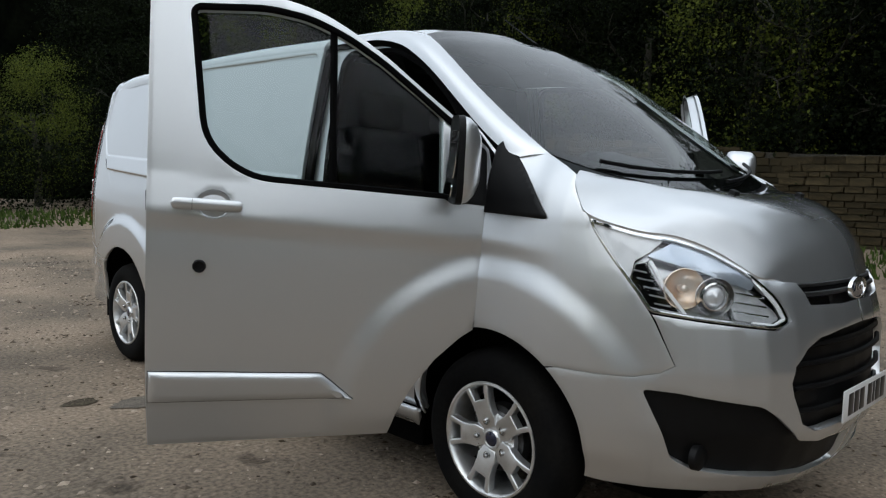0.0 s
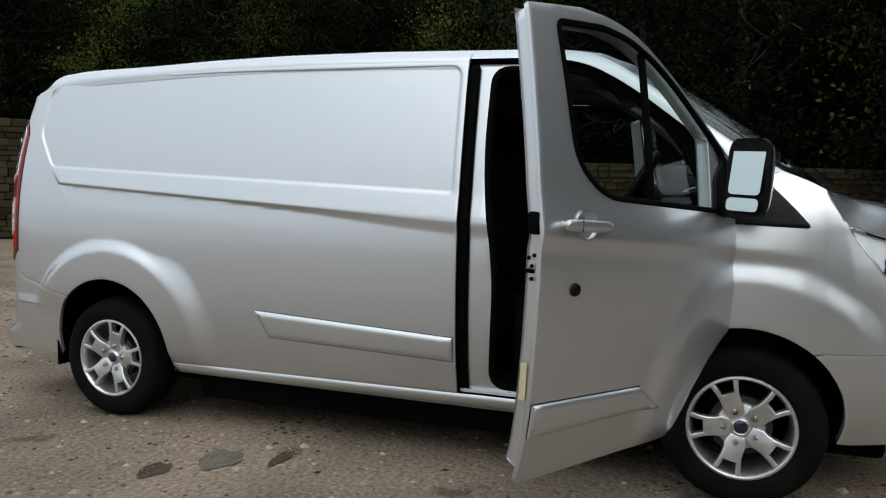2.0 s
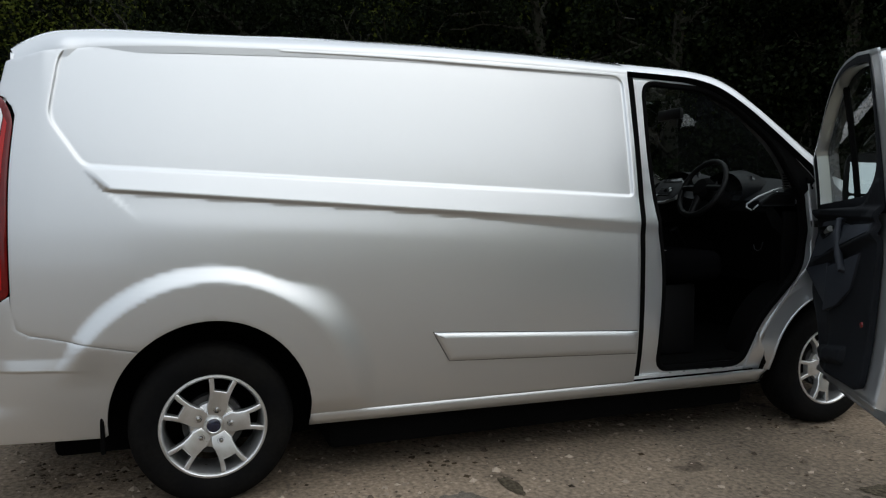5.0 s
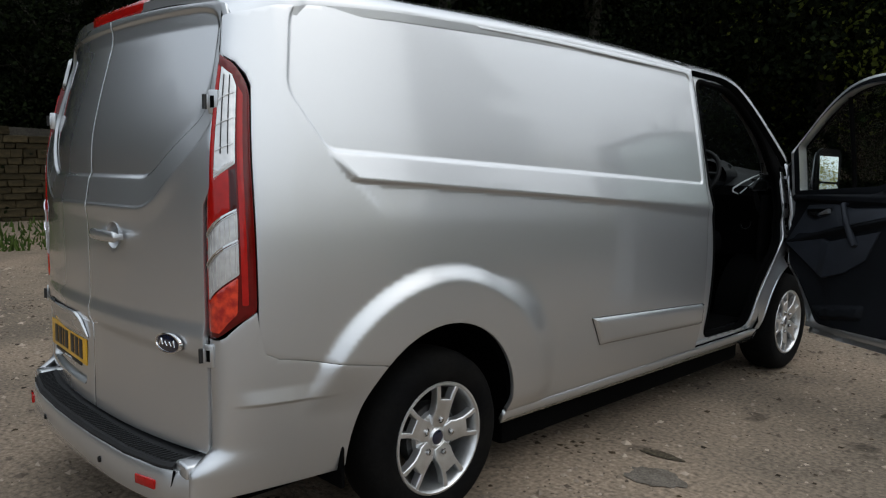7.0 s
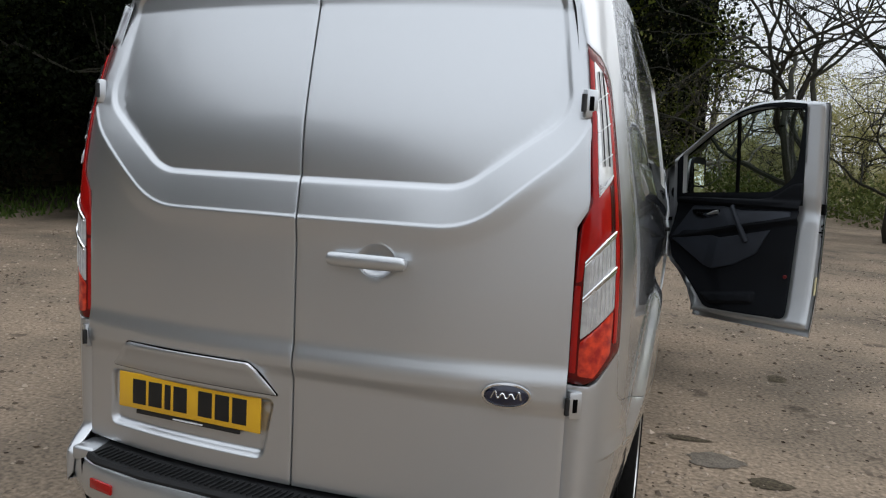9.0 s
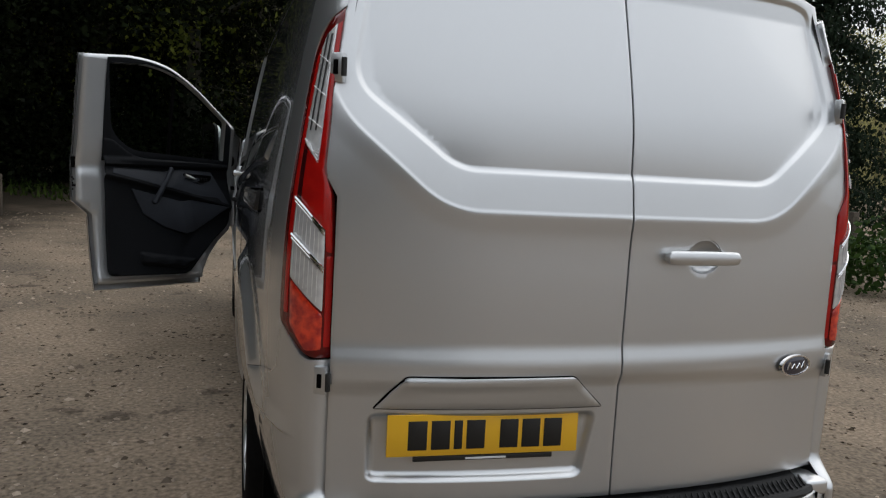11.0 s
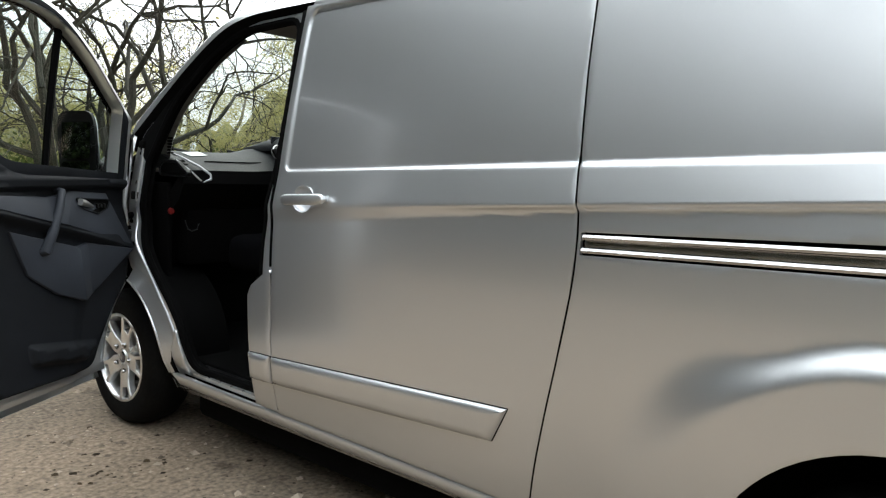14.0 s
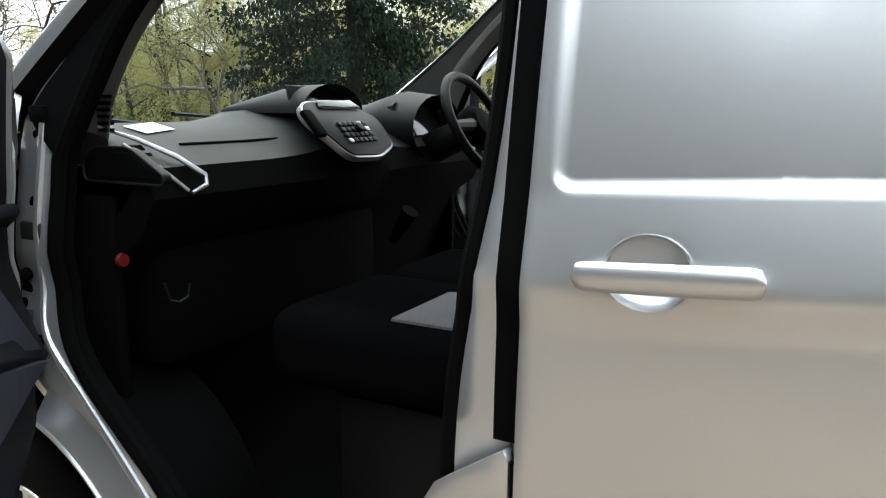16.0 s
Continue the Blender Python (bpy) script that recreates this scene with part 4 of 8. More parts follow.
        if mat_ is AMBER:
            part("bulb", moved(lathe([(0.0005, -0.008), (0.012, -0.012), (0.016, -0.024), (0.012, -0.05)], 16, "Z"), at), AMBER, lamp, "amber indicator bulb")
        else:
            part("projector_ring", moved(lathe([(0.044, -0.030), (0.046, -0.012), (0.041, -0.010), (0.038, -0.022)], 32, "Z"), at), CHROME, lamp, "chrome projector ring")
            part("projector_lens", moved(lathe([(0.0005, 0.002), (0.018, -0.002), (0.031, -0.013), (0.038, -0.026)], 28, "Z"), at), CLEAR, lamp, "round projector lens")
    glass = patch("lamp_lens", lens, shape(-0.002), LENS, lamp, (sign * 0.6, 0.7, 0.2), 0.03, lip=0.0)
    glass.visible_shadow = False


def coons(c0, c1, d0, d1):
    """A sheet between four lines: c0(u), c1(u) at v = 0 and 1; d0(v), d1(v) at u = 0 and 1."""
    def at(line, t):
        line = np.array(line, float)
        s = np.r_[0, np.cumsum(np.linalg.norm(np.diff(line, axis=0), axis=1))]
        return np.stack([np.interp(t * s[-1], s, line[:, k]) for k in range(3)], -1)

    def f(u, v):
        a, b = u[:, None], v[:, None]
        p00, p10, p01, p11 = at(c0, 0 * u), at(c0, 0 * u + 1), at(c1, 0 * u), at(c1, 0 * u + 1)
        return (1 - b) * at(c0, u) + b * at(c1, u) + (1 - a) * at(d0, v) + a * at(d1, v) - ((1 - a) * (1 - b) * p00 + a * (1 - b) * p10 + (1 - a) * b * p01 + a * b * p11)
    return f


def sheet(name, f, nu, nv, mat, parent, label="", thick=0.0, toward=(0, 0, 1), edge=0.0):
    """A regular grid over u, v in 0..1."""
    u, v = np.meshgrid(np.linspace(0, 1, nu), np.linspace(0, 1, nv))
    p = f(u.ravel(), v.ravel())
    faces = [(j * nu + i, j * nu + i + 1, (j + 1) * nu + i + 1, (j + 1) * nu + i) for j in range(nv - 1) for i in range(nu - 1)]
    n = np.cross(p[faces[0][1]] - p[faces[0][0]], p[faces[0][2]] - p[faces[0][0]])
    mid = faces[len(faces) // 2]
    n = np.cross(p[mid[1]] - p[mid[0]], p[mid[2]] - p[mid[0]])
    if n @ np.array(toward) < 0:
        faces = [q[::-1] for q in faces]
    pts = p.tolist()
    if edge:
        border = [i for i in range(nu)] + [j * nu + nu - 1 for j in range(1, nv)] + [(nv - 1) * nu + i for i in range(nu - 2, -1, -1)] + [j * nu for j in range(nv - 2, 0, -1)]
        down = np.array(toward, float) / np.linalg.norm(toward)
        base = len(pts)
        top = base + len(border)
        pts += [pts[b] for b in border] + [(np.array(pts[b]) - down * edge).tolist() for b in border]
        m = len(border)
        faces += [(base + k, base + (k + 1) % m, top + (k + 1) % m, top + k) for k in range(m)]
    me = bpy.data.meshes.new(name)
    me.from_pydata(pts, [], faces)
    me.polygons.foreach_set("use_smooth", [True] * len(me.polygons))
    ob = part(name, me, mat, parent, label)
    if thick:
        s = ob.modifiers.new("thickness", "SOLIDIFY")
        s.thickness, s.offset = thick, -1
    return ob


def mirror_line(half):
    """A line across the van from its right half, given from the middle outwards."""
    return [(-x, y, z) for x, y, z in half[::-1]] + [p for p in half[1:]]


on_nose = lambda s, z, up=0.004: tuple(side_point(np.array([s]), np.array([z]))[0] + np.array([0.0, 0.0, up]))
bonnet_side = curve2([(0.800, 0.262, 1.338), on_nose(0.312, 1.30), on_nose(0.36, 1.235), on_nose(0.424, 1.184), on_nose(0.644, 1.140), on_nose(0.803, 1.124), on_nose(0.915, 1.078), on_nose(0.998, 1.006), on_nose(1.06, 0.996), on_nose(1.150, 0.992)], 6)
bonnet_back = mirror_line(curve2([(0, 0.445, 1.268), (0.3, 0.425, 1.277), (0.6, 0.35, 1.305), (0.80, 0.262, 1.338)], 8))
bonnet_front = mirror_line(curve2([on_nose(NOSE_MID, 0.985, 0.0), on_nose(1.45, 0.986), on_nose(1.28, 0.989), on_nose(1.150, 0.992)], 8))
bon = coons(bonnet_back, bonnet_front, [(-x, y, z) for x, y, z in bonnet_side], bonnet_side)
along = np.r_[0, np.cumsum(np.linalg.norm(np.diff(np.array(bonnet_side), axis=0), axis=1))]
soft_side = np.stack([np.interp(np.linspace(0, along[-1], 81), along, np.array(bonnet_side)[:, k]) for k in range(3)], -1)
soft_side = [tuple(p) for p in np.stack([np.convolve(np.pad(soft_side[:, k], 24, mode="reflect", reflect_type="odd"), np.ones(49) / 49, "valid") for k in range(3)], -1)]
bon_smooth = coons(bonnet_back, bonnet_front, [(-x, y, z) for x, y, z in soft_side], soft_side)


def bonnet_shape(u, v):
    w = np.abs(2 * u - 1)
    k = smooth01(0.0, 0.45, 1 - w)[:, None]
    p = bon(u, v) * (1 - k) + bon_smooth(u, v) * k
    p[:, 2] += 0.150 * (1 - w**4) * np.sin(np.pi * np.clip(v, 0, 1) ** 1.0) ** 0.75 + 0.015 * smooth01(0.09, -0.05, w - 0.72 - 0.16 * v) * smooth01(0.02, 0.3, v) * smooth01(1.0, 0.85, v)
    p[:, 2] -= 0.02 * smooth01(0.86, 1.0, v) ** 2
    return p


sheet("bonnet", bonnet_shape, 73, 41, PAINT, van, "silver bonnet with two washer jets", toward=(0, 0.4, 1), edge=0.02)
for wu in (0.30, 0.70):
    at = Vector(bonnet_shape(np.array([wu]), np.array([0.34]))[0]) + Vector((0, 0, 0.003))
    part("washer_jet", moved(box_bm((-0.020, -0.013, -0.008), (0.020, 0.013, 0.013), 0.005), Matrix.Translation(at) @ pose(0, 0, 0, -24, 0, 0)), BLACK, van)
screen_side = [tuple(p) for p in SCREEN_EDGE[3:]]
screen_top = mirror_line(curve2([(0, -0.64, 2.0), (0.3, -0.645, 1.99), (0.55, -0.65, 1.962), (0.68, -0.66, 1.928)], 8))
screen_base = mirror_line(curve2([(0, 0.428, 1.276), (0.3, 0.405, 1.286), (0.6, 0.325, 1.318), (0.74, 0.235, 1.355), (0.80, 0.13, 1.395)], 8))
scr = coons(screen_top, screen_base, [(-x, y, z) for x, y, z in screen_side], screen_side)


def screen_shape(u, v):
    p = scr(u, v)
    w = np.abs(2 * u - 1)
    p[:, 1] += 0.05 * (1 - w**2) * np.sin(np.pi * np.clip(v, 0, 1))
    p[:, 2] += 0.04 * (1 - w**2) * np.sin(np.pi * np.clip(v, 0, 1))
    return p


screen = sheet("windscreen", screen_shape, 49, 25, WINDSCREEN, van, "raked windscreen reflecting trees", toward=(0, 0.6, 0.6))
screen.visible_shadow = False
border = sheet("windscreen_border", lambda u, v: screen_shape(u, 0.93 + 0.07 * v) + np.array([0, -0.004, -0.004]), 49, 4, RUBBER, van, toward=(0, 0.6, 0.6))
part("cowl", box_bm((-0.62, 0.24, 1.15), (0.62, 0.38, 1.215), 0.02), BLACK, van, "black scuttle panel below the windscreen")
for wx0, wx1, wy0 in ((0.62, -0.08, 0.30), (-0.05, -0.68, 0.36)):
    blade = [Vector(screen_shape(np.array([(wx / 0.8 + 1) / 2]), np.array([0.965 - 0.05 * abs(k / 6)]))[0]) + Vector((0, 0.012, 0.016)) for k, wx in ((j, wx0 + (wx1 - wx0) * j / 6) for j in range(7))]
    part("wiper", tube(blade, 0.008, 6), BLACK, van, "black wiper arm and blade")
part("aerial", tube([(-0.25, -0.70, 1.985), (-0.252, -0.86, 2.09), (-0.255, -1.02, 2.20)], [0.006, 0.003, 0.002], 6), BLACK, van, "thin black roof aerial")
# grilles and number plate at the nose
gr = bmesh.new()
for sgn in (1, -1):
    u = np.linspace(1.05, NOSE_MID, 16)
    rows_ = []
    for z in (0.30, 0.48, 0.60, 0.72, 0.84):
        p3 = side_point(u, 0 * u + z, sgn) - np.array([0, 0.035, 0])
        rows_.append([gr.verts.new(p) for p in p3])
    for a, b in zip(rows_, rows_[1:]):
        for j in range(15):
            gr.faces.new((a[j], a[j + 1], b[j + 1], b[j]))
part("lower_grille", gr, BLACK, van, "black honeycomb lower grille")
for z in (0.945, 0.972):
    bar = [tuple(side_point(np.array([s]), np.array([z]), 1)[0] - np.array([0, 0.012, 0])) for s in np.linspace(NOSE_MID - 0.42, NOSE_MID, 12)]
    bar += [(-x, y, zz) for x, y, zz in bar[-2::-1]]
    part("grille_bar", tube(bar, 0.009, 6), DARK_METAL, van)
gb = [tuple(side_point(np.array([s]), np.array([0.955]), 1)[0] - np.array([0, 0.045, 0])) for s in np.linspace(NOSE_MID - 0.44, NOSE_MID, 8)]
part("upper_grille", tube(gb + [(-x, y, z) for x, y, z in gb[-2::-1]], 0.034, 8), RUBBER, van, "black slot grille")
for z in (0.56, 0.64, 0.72, 0.78):
    bar = [tuple(side_point(np.array([s]), np.array([z]), 1)[0] - np.array([0, 0.022, 0])) for s in np.linspace(1.10, NOSE_MID, 12)]
    bar += [(-x, y, zz) for x, y, zz in bar[-2::-1]]
    part("grille_slat", tube(bar, 0.010, 6), BLACK, van)
c = Vector(side_point(np.array([NOSE_MID]), np.array([0.565]))[0])
nose_plate = part("number_plate", box_bm((-0.26, -0.003, -0.0555), (0.26, 0.003, 0.0555), 0.0025), WHITE, van, "white front number plate")
nose_plate.matrix_local = Matrix.Translation(c + Vector((0, 0.012, 0)))
x = -0.205
for wide in (0.05, 0.05, 0.022, 0.05, 0.0, 0.05, 0.05, 0.05):
    if wide:
        part("character_bar", box_bm((x, 0.0025, -0.0385), (x + wide, 0.0045, 0.0385), 0.0008), INK, nose_plate)
        x += wide + 0.011
    else:
        x += 0.030
bc = Vector(side_point(np.array([NOSE_MID]), np.array([0.95]))[0])
front_badge = part("badge", moved(lathe([(0.050, 0.002), (0.053, 0.012), (0.060, 0.011), (0.062, 0.0)], 40, "Y"), Matrix.Translation(bc) @ Matrix.Diagonal((1.45, 1, 0.68, 1))), CHROME, van, "chrome-rimmed oval badge")
part("badge_face", moved(lathe([(0.0005, 0.010), (0.048, 0.0095), (0.052, 0.006)], 40, "Y"), Matrix.Translation(bc) @ Matrix.Diagonal((1.45, 1, 0.68, 1))), BLUE, front_badge)
stroke = curve2([(-0.055, 0.011, -0.010), (-0.042, 0.011, 0.016), (-0.030, 0.011, -0.008), (-0.014, 0.011, 0.008), (0.0, 0.011, -0.009), (0.016, 0.011, 0.008), (0.030, 0.011, -0.008), (0.043, 0.011, 0.016), (0.052, 0.011, -0.010)], 5)
part("badge_stroke", tube([tuple(bc + Vector(p)) for p in stroke], 0.003, 5), CHROME, front_badge)


# ---- roof and pillars ----
def roof_edge(y):
    """Where the roof meets the flank, at length y behind the cab doors."""
    z = roof_z(y) - 0.132
    p = side_point(np.where(y < -3.9, -3.9 + (y + 3.9) * 1.25, y), np.maximum(z, 1.80))
    return p[..., 0], z


def roof_shape(u, v):
    y = -4.106 + v * (4.106 - 1.25)
    xe, ze = roof_edge(y)
    a = (2 * u - 1) * np.pi / 2
    w = np.sin(a)
    zc = roof_z(y)
    z = ze + (zc - ze) * np.power(np.clip(1 - np.abs(w) ** (2.6 + 4.0 * smooth01(-3.3, -4.15, y)), 0, 1), 0.5)
    back = 0.092 * np.abs(w) ** 2.6 * smooth01(-3.7, -4.10, y)
    return np.stack([w * xe, y + back, z], -1)


sheet("roof", roof_shape, 61, 90, PAINT, van, "silver van roof", toward=(0, 0, 1), edge=0.03)
edge_front = [tuple(p) for p in SCREEN_EDGE[:4]]
row_back = [tuple(p) for p in roof_shape(np.linspace(0, 1, 61), np.ones(61))]
row_back = [p for p in row_back if abs(p[0]) <= 0.605]
row_back = [(-0.60, -1.25, 1.985), *[p for p in row_back if abs(p[0]) < 0.59], (0.60, -1.25, 1.985)]
front_roof = coons(row_back, screen_top, [(-x, y, z) for x, y, z in edge_front], edge_front)
sheet("cab_roof", front_roof, 41, 16, PAINT, van, "silver roof over the cab", toward=(0, 0, 1))
for sign in (1, -1):
    outer = [(sign * x, y, z) for x, y, z in curve2(DOOR_TOP, 5)]
    inner = [(sign * x, y, z) for x, y, z in curve2(SCREEN_EDGE, 5)]

    def rail_shape(u, v, o=np.array(outer), i=np.array(inner)):
        k = np.linspace(0, 1, len(o))
        a = np.stack([np.interp(v, k, o[:, j]) for j in range(3)], -1)
        b = np.stack([np.interp(v, k, i[:, j]) for j in range(3)], -1)
        p = a + (b - a) * u[:, None]
        bulge = np.sin(np.pi * u) * 0.028 * (0.15 + 0.85 * smooth01(1.0, 0.82, v))
        p[:, 0] += sign * bulge * 0.75
        p[:, 2] += bulge * 0.7
        return p

    sheet("roof_pillar", rail_shape, 12, 60, PAINT, van, "silver windscreen pillar and roof rail", toward=(sign, 0.2, 0.6), edge=0.02)
    ins = [(x - sign * 0.055, y - 0.03, z - 0.035) for x, y, z in outer]
    sheet("pillar_inner", lambda u, v, o=np.array(outer), i=np.array(ins): np.stack([np.interp(v, np.linspace(0, 1, len(o)), o[:, j]) * (1 - u) + np.interp(v, np.linspace(0, 1, len(o)), i[:, j]) * u for j in range(3)], -1), 4, 60, RUBBER, van, "black rubber along the door aperture", toward=(sign, 0, -0.5))
    sheet("pillar_trim", lambda u, v, o=np.array(ins), i=np.array(inner): np.stack([np.interp(v, np.linspace(0, 1, len(o)), o[:, j]) * (1 - u) + (np.interp(v, np.linspace(0, 1, len(o)), i[:, j]) - (0.03 if j == 2 else 0.02 * sign if j == 0 else 0)) * u for j in range(3)], -1), 6, 60, GREY_TRIM, van, "grey cloth-effect pillar trim", toward=(-sign, -0.3, -0.5))

# ---- rear doors ----
REAR_PANEL = rounded([(-0.465, 1.310), (0.465, 1.310), (0.728, 1.515), (0.672, 1.842), (0.60, 1.860), (-0.60, 1.860), (-0.672, 1.842), (-0.728, 1.515)], [0.055, 0.055, 0.07, 0.05, 0.04, 0.04, 0.05, 0.07], 8)
REAR_BAND = rounded([(-0.49, 1.213), (0.49, 1.213), (0.775, 1.46), (0.80, 1.9), (-0.80, 1.9), (-0.775, 1.46)], [0.09, 0.09, 0.10, 0.02, 0.02, 0.10], 8)
GARNISH = [(-0.655, 0.700), (-0.575, 0.792), (-0.125, 0.792), (-0.030, 0.700)]
PLATE_WELL = rounded([(-0.665, 0.505), (-0.08, 0.505), (-0.045, 0.69), (-0.665, 0.69)], 0.03)


def rear_point(x, z):
    x, z = np.asarray(x, float), np.asarray(z, float)
    y = rear_y(x, z)
    y = y + 0.009 * smooth01(-0.002, 0.016, poly_distance(x, z, REAR_PANEL))
    d = poly_distance(x, z, REAR_BAND)
    y = y + 0.024 * np.clip(d / 0.105, 0, 1) - 0.003 * smooth01(-0.06, 0.0, d) * smooth01(0.006, -0.002, d)
    y = y - 0.010 * smooth01(0.875, 0.815, z) + 0.014 * smooth01(0.80, 0.755, z + 0.03 * (np.abs(x) / 0.8) ** 2)
    y = y + 0.022 * smooth01(0.0, 0.02, poly_distance(x, z, PLATE_WELL))
    return np.stack([x, y, z], -1)


def tail_edge(z):
    """Where the rear doors end against the lamps."""
    return float(np.interp(z, [0.40, 0.83, 1.235, 1.295, 1.5, 1.7, 1.80, 1.88], [0.760, 0.760, 0.757, 0.790, 0.770, 0.742, 0.722, 0.690]))


SEAM = [(0.012, 0.447), (0.010, 1.30), (0.0, 1.882)]
edge_z = (0.45, 0.6, 0.83, 1.0, 1.235, 1.295, 1.4, 1.5, 1.6, 1.7, 1.78, 1.84, 1.862)
right_door = [(x + 0.003, z) for x, z in SEAM[1::-1]] + [(tail_edge(z), z) for z in edge_z] + [(0.655, 1.872), (0.4, 1.878), (SEAM[2][0] + 0.003, 1.882)]
left_door = [(SEAM[2][0] - 0.003, 1.882), (-0.4, 1.878), (-0.655, 1.872)] + [(-tail_edge(z), z) for z in edge_z[::-1]] + [(x - 0.003, z) for x, z in SEAM[:2]]
GARN_HOLE = rounded(GARNISH, 0.012)
rd = patch("rear_door", right_door, rear_point, PAINT, van, (0, -1, 0), 0.014, tracks=(REAR_PANEL, REAR_BAND), holes=[[(0.224 + 0.02 + 0.054 * math.cos(a), 1.112 + 0.046 * math.sin(a)) for a in np.linspace(0, 2 * math.pi, 20, endpoint=False)]], lip=0.025, label="silver right rear door, closed")
ld = patch("rear_door", left_door, rear_point, PAINT, van, (0, -1, 0), 0.014, tracks=(REAR_PANEL, REAR_BAND, PLATE_WELL), lip=0.025, label="silver left rear door with the number plate, closed")
part("rear_liner", box_bm((-0.74, -4.10, 0.40), (0.74, -4.06, 1.30), 0.01), RUBBER, van)
part("rear_liner", moved(box_bm((-0.66, -0.02, 0.0), (0.66, 0.02, 0.60), 0.01), pose(0, -4.08, 1.27, -8)), RUBBER, van)
hy = float(rear_point(np.array([0.226]), np.array([1.112]))[0, 1])
handle_on(rd, (0.226, hy - 0.002, 1.112), ((1, 0, 0), (0, 0, 1), (0, -1, 0)), 0.018)


def on_rear(x, z, out=0.0):
    p = rear_point(np.array([x]), np.array([z]))[0]
    return Vector((p[0], p[1] - out, p[2]))


# grip over the number plate
lift = lambda d: (lambda u, v: rear_point(u, v) - np.array([0, d, 0]))
patch("grip_gap", GARN_HOLE, lift(0.001), RUBBER, ld, (0, -1, 0), 0.03, lip=0.0)
grip = [tuple(p) for p in poly_inset(spaced(GARN_HOLE, 0.02), 0.0035)]
patch("plate_grip", grip, lambda u, v: rear_point(u, v) - np.stack([0 * u, 0.006 + 0.007 * smooth01(0.70, 0.76, v), 0 * u], -1), PAINT, ld, (0, -1, 0), 0.02, lip=0.015, label="silver grip bar above the plate", round_edge=0.5)


def number_plate(parent, centre, mat, normal, label, yaw):
    """A plate with a row of plain bars in place of its characters."""
    plate = part("number_plate", box_bm((-0.26, -0.003, -0.0555), (0.26, 0.003, 0.0555), 0.0025), mat, parent, label)
    plate.matrix_local = centre @ pose(0, 0, 0, 0, 0, yaw)
    x = -0.205
    for wide in (0.05, 0.05, 0.022, 0.05, 0.0, 0.05, 0.05, 0.05):
        if wide:
            bar = part("character_bar", box_bm((x, -0.0045, -0.0385), (x + wide, -0.0025, 0.0385), 0.0008), INK, plate)
            x += wide + 0.011
        else:
            x += 0.030
    foot = part("maker_strip", box_bm((-0.19, -0.0042, -0.069), (0.19, 0.002, -0.0565), 0.001), INK, plate)
    part("strip_bar", box_bm((-0.05, -0.0052, -0.066), (0.06, -0.0042, -0.061), 0), WHITE, plate)
    return plate


c = on_rear(-0.355, 0.632, 0.010)
number_plate(ld, Matrix.Translation(c) @ pose(0, 0, 0, -1, 0, 0), YELLOW, (0, -1, 0), "yellow rear number plate", -3.5)
b = on_rear(0.612, 0.790, 0.006)
oval = lathe([(0.0005, 0.008), (0.035, 0.0075), (0.0385, 0.006)], 40, "Y")
ring = lathe([(0.0385, 0.004), (0.040, 0.009), (0.0445, 0.0085), (0.046, 0.0)], 40, "Y")
stretch = Matrix.Translation(b) @ pose(0, 0, 0, 0, 0, 180 + 12) @ Matrix.Diagonal((1.45, 1, 0.72, 1))
badge = part("badge", moved(ring, stretch), CHROME, rd, "chrome-rimmed oval badge")
part("badge_face", moved(oval, stretch), BLUE, badge, "dark blue oval")
stroke = curve2([(0.040, 0.0088, -0.008), (0.030, 0.0088, 0.012), (0.022, 0.0088, -0.006), (0.010, 0.0088, 0.006), (0.0, 0.0088, -0.007), (-0.012, 0.0088, 0.006), (-0.022, 0.0088, -0.006), (-0.032, 0.0088, 0.012), (-0.038, 0.0088, -0.008)], 5)
part("badge_stroke", moved(tube(stroke, 0.0022, 5), Matrix.Translation(b) @ pose(0, 0, 0, 0, 0, 192)), CHROME, badge)


# hinges of the rear doors
for sign in (1, -1):
    for hx, hz, s_yaw in ((0.763, 1.548, 34), (0.782, 0.772, 28)):
        base = Vector((sign * hx, rear_y(hx, hz) - 0.004, hz))
        m = Matrix.Translation(base) @ pose(0, 0, 0, 0, 0, sign * s_yaw)
        hinge = part("rear_hinge", moved(box_bm((-0.016, -0.008, -0.036), (0.018, 0.016, 0.036), 0.004), m), PAINT, van, "silver exposed door hinge")
        part("hinge_slot", moved(box_bm((-0.007, -0.0095, -0.018), (0.006, -0.004, 0.018), 0.001), m), RUBBER, hinge)
        part("hinge_pin", moved(moved(lathe([(0.001, 0.022), (0.007, 0.022), (0.007, -0.022), (0.001, -0.022)], 12, "Z"), Matrix.Translation((-sign * 0.024, -0.012, 0))), m), DARK_METAL, hinge)
        part("hinge_leaf", moved(box_bm((-0.026 if sign == 1 else 0.014, -0.010, -0.022), (-0.014 if sign == 1 else 0.026, -0.002, 0.022), 0.003), m), JAMB, hinge)

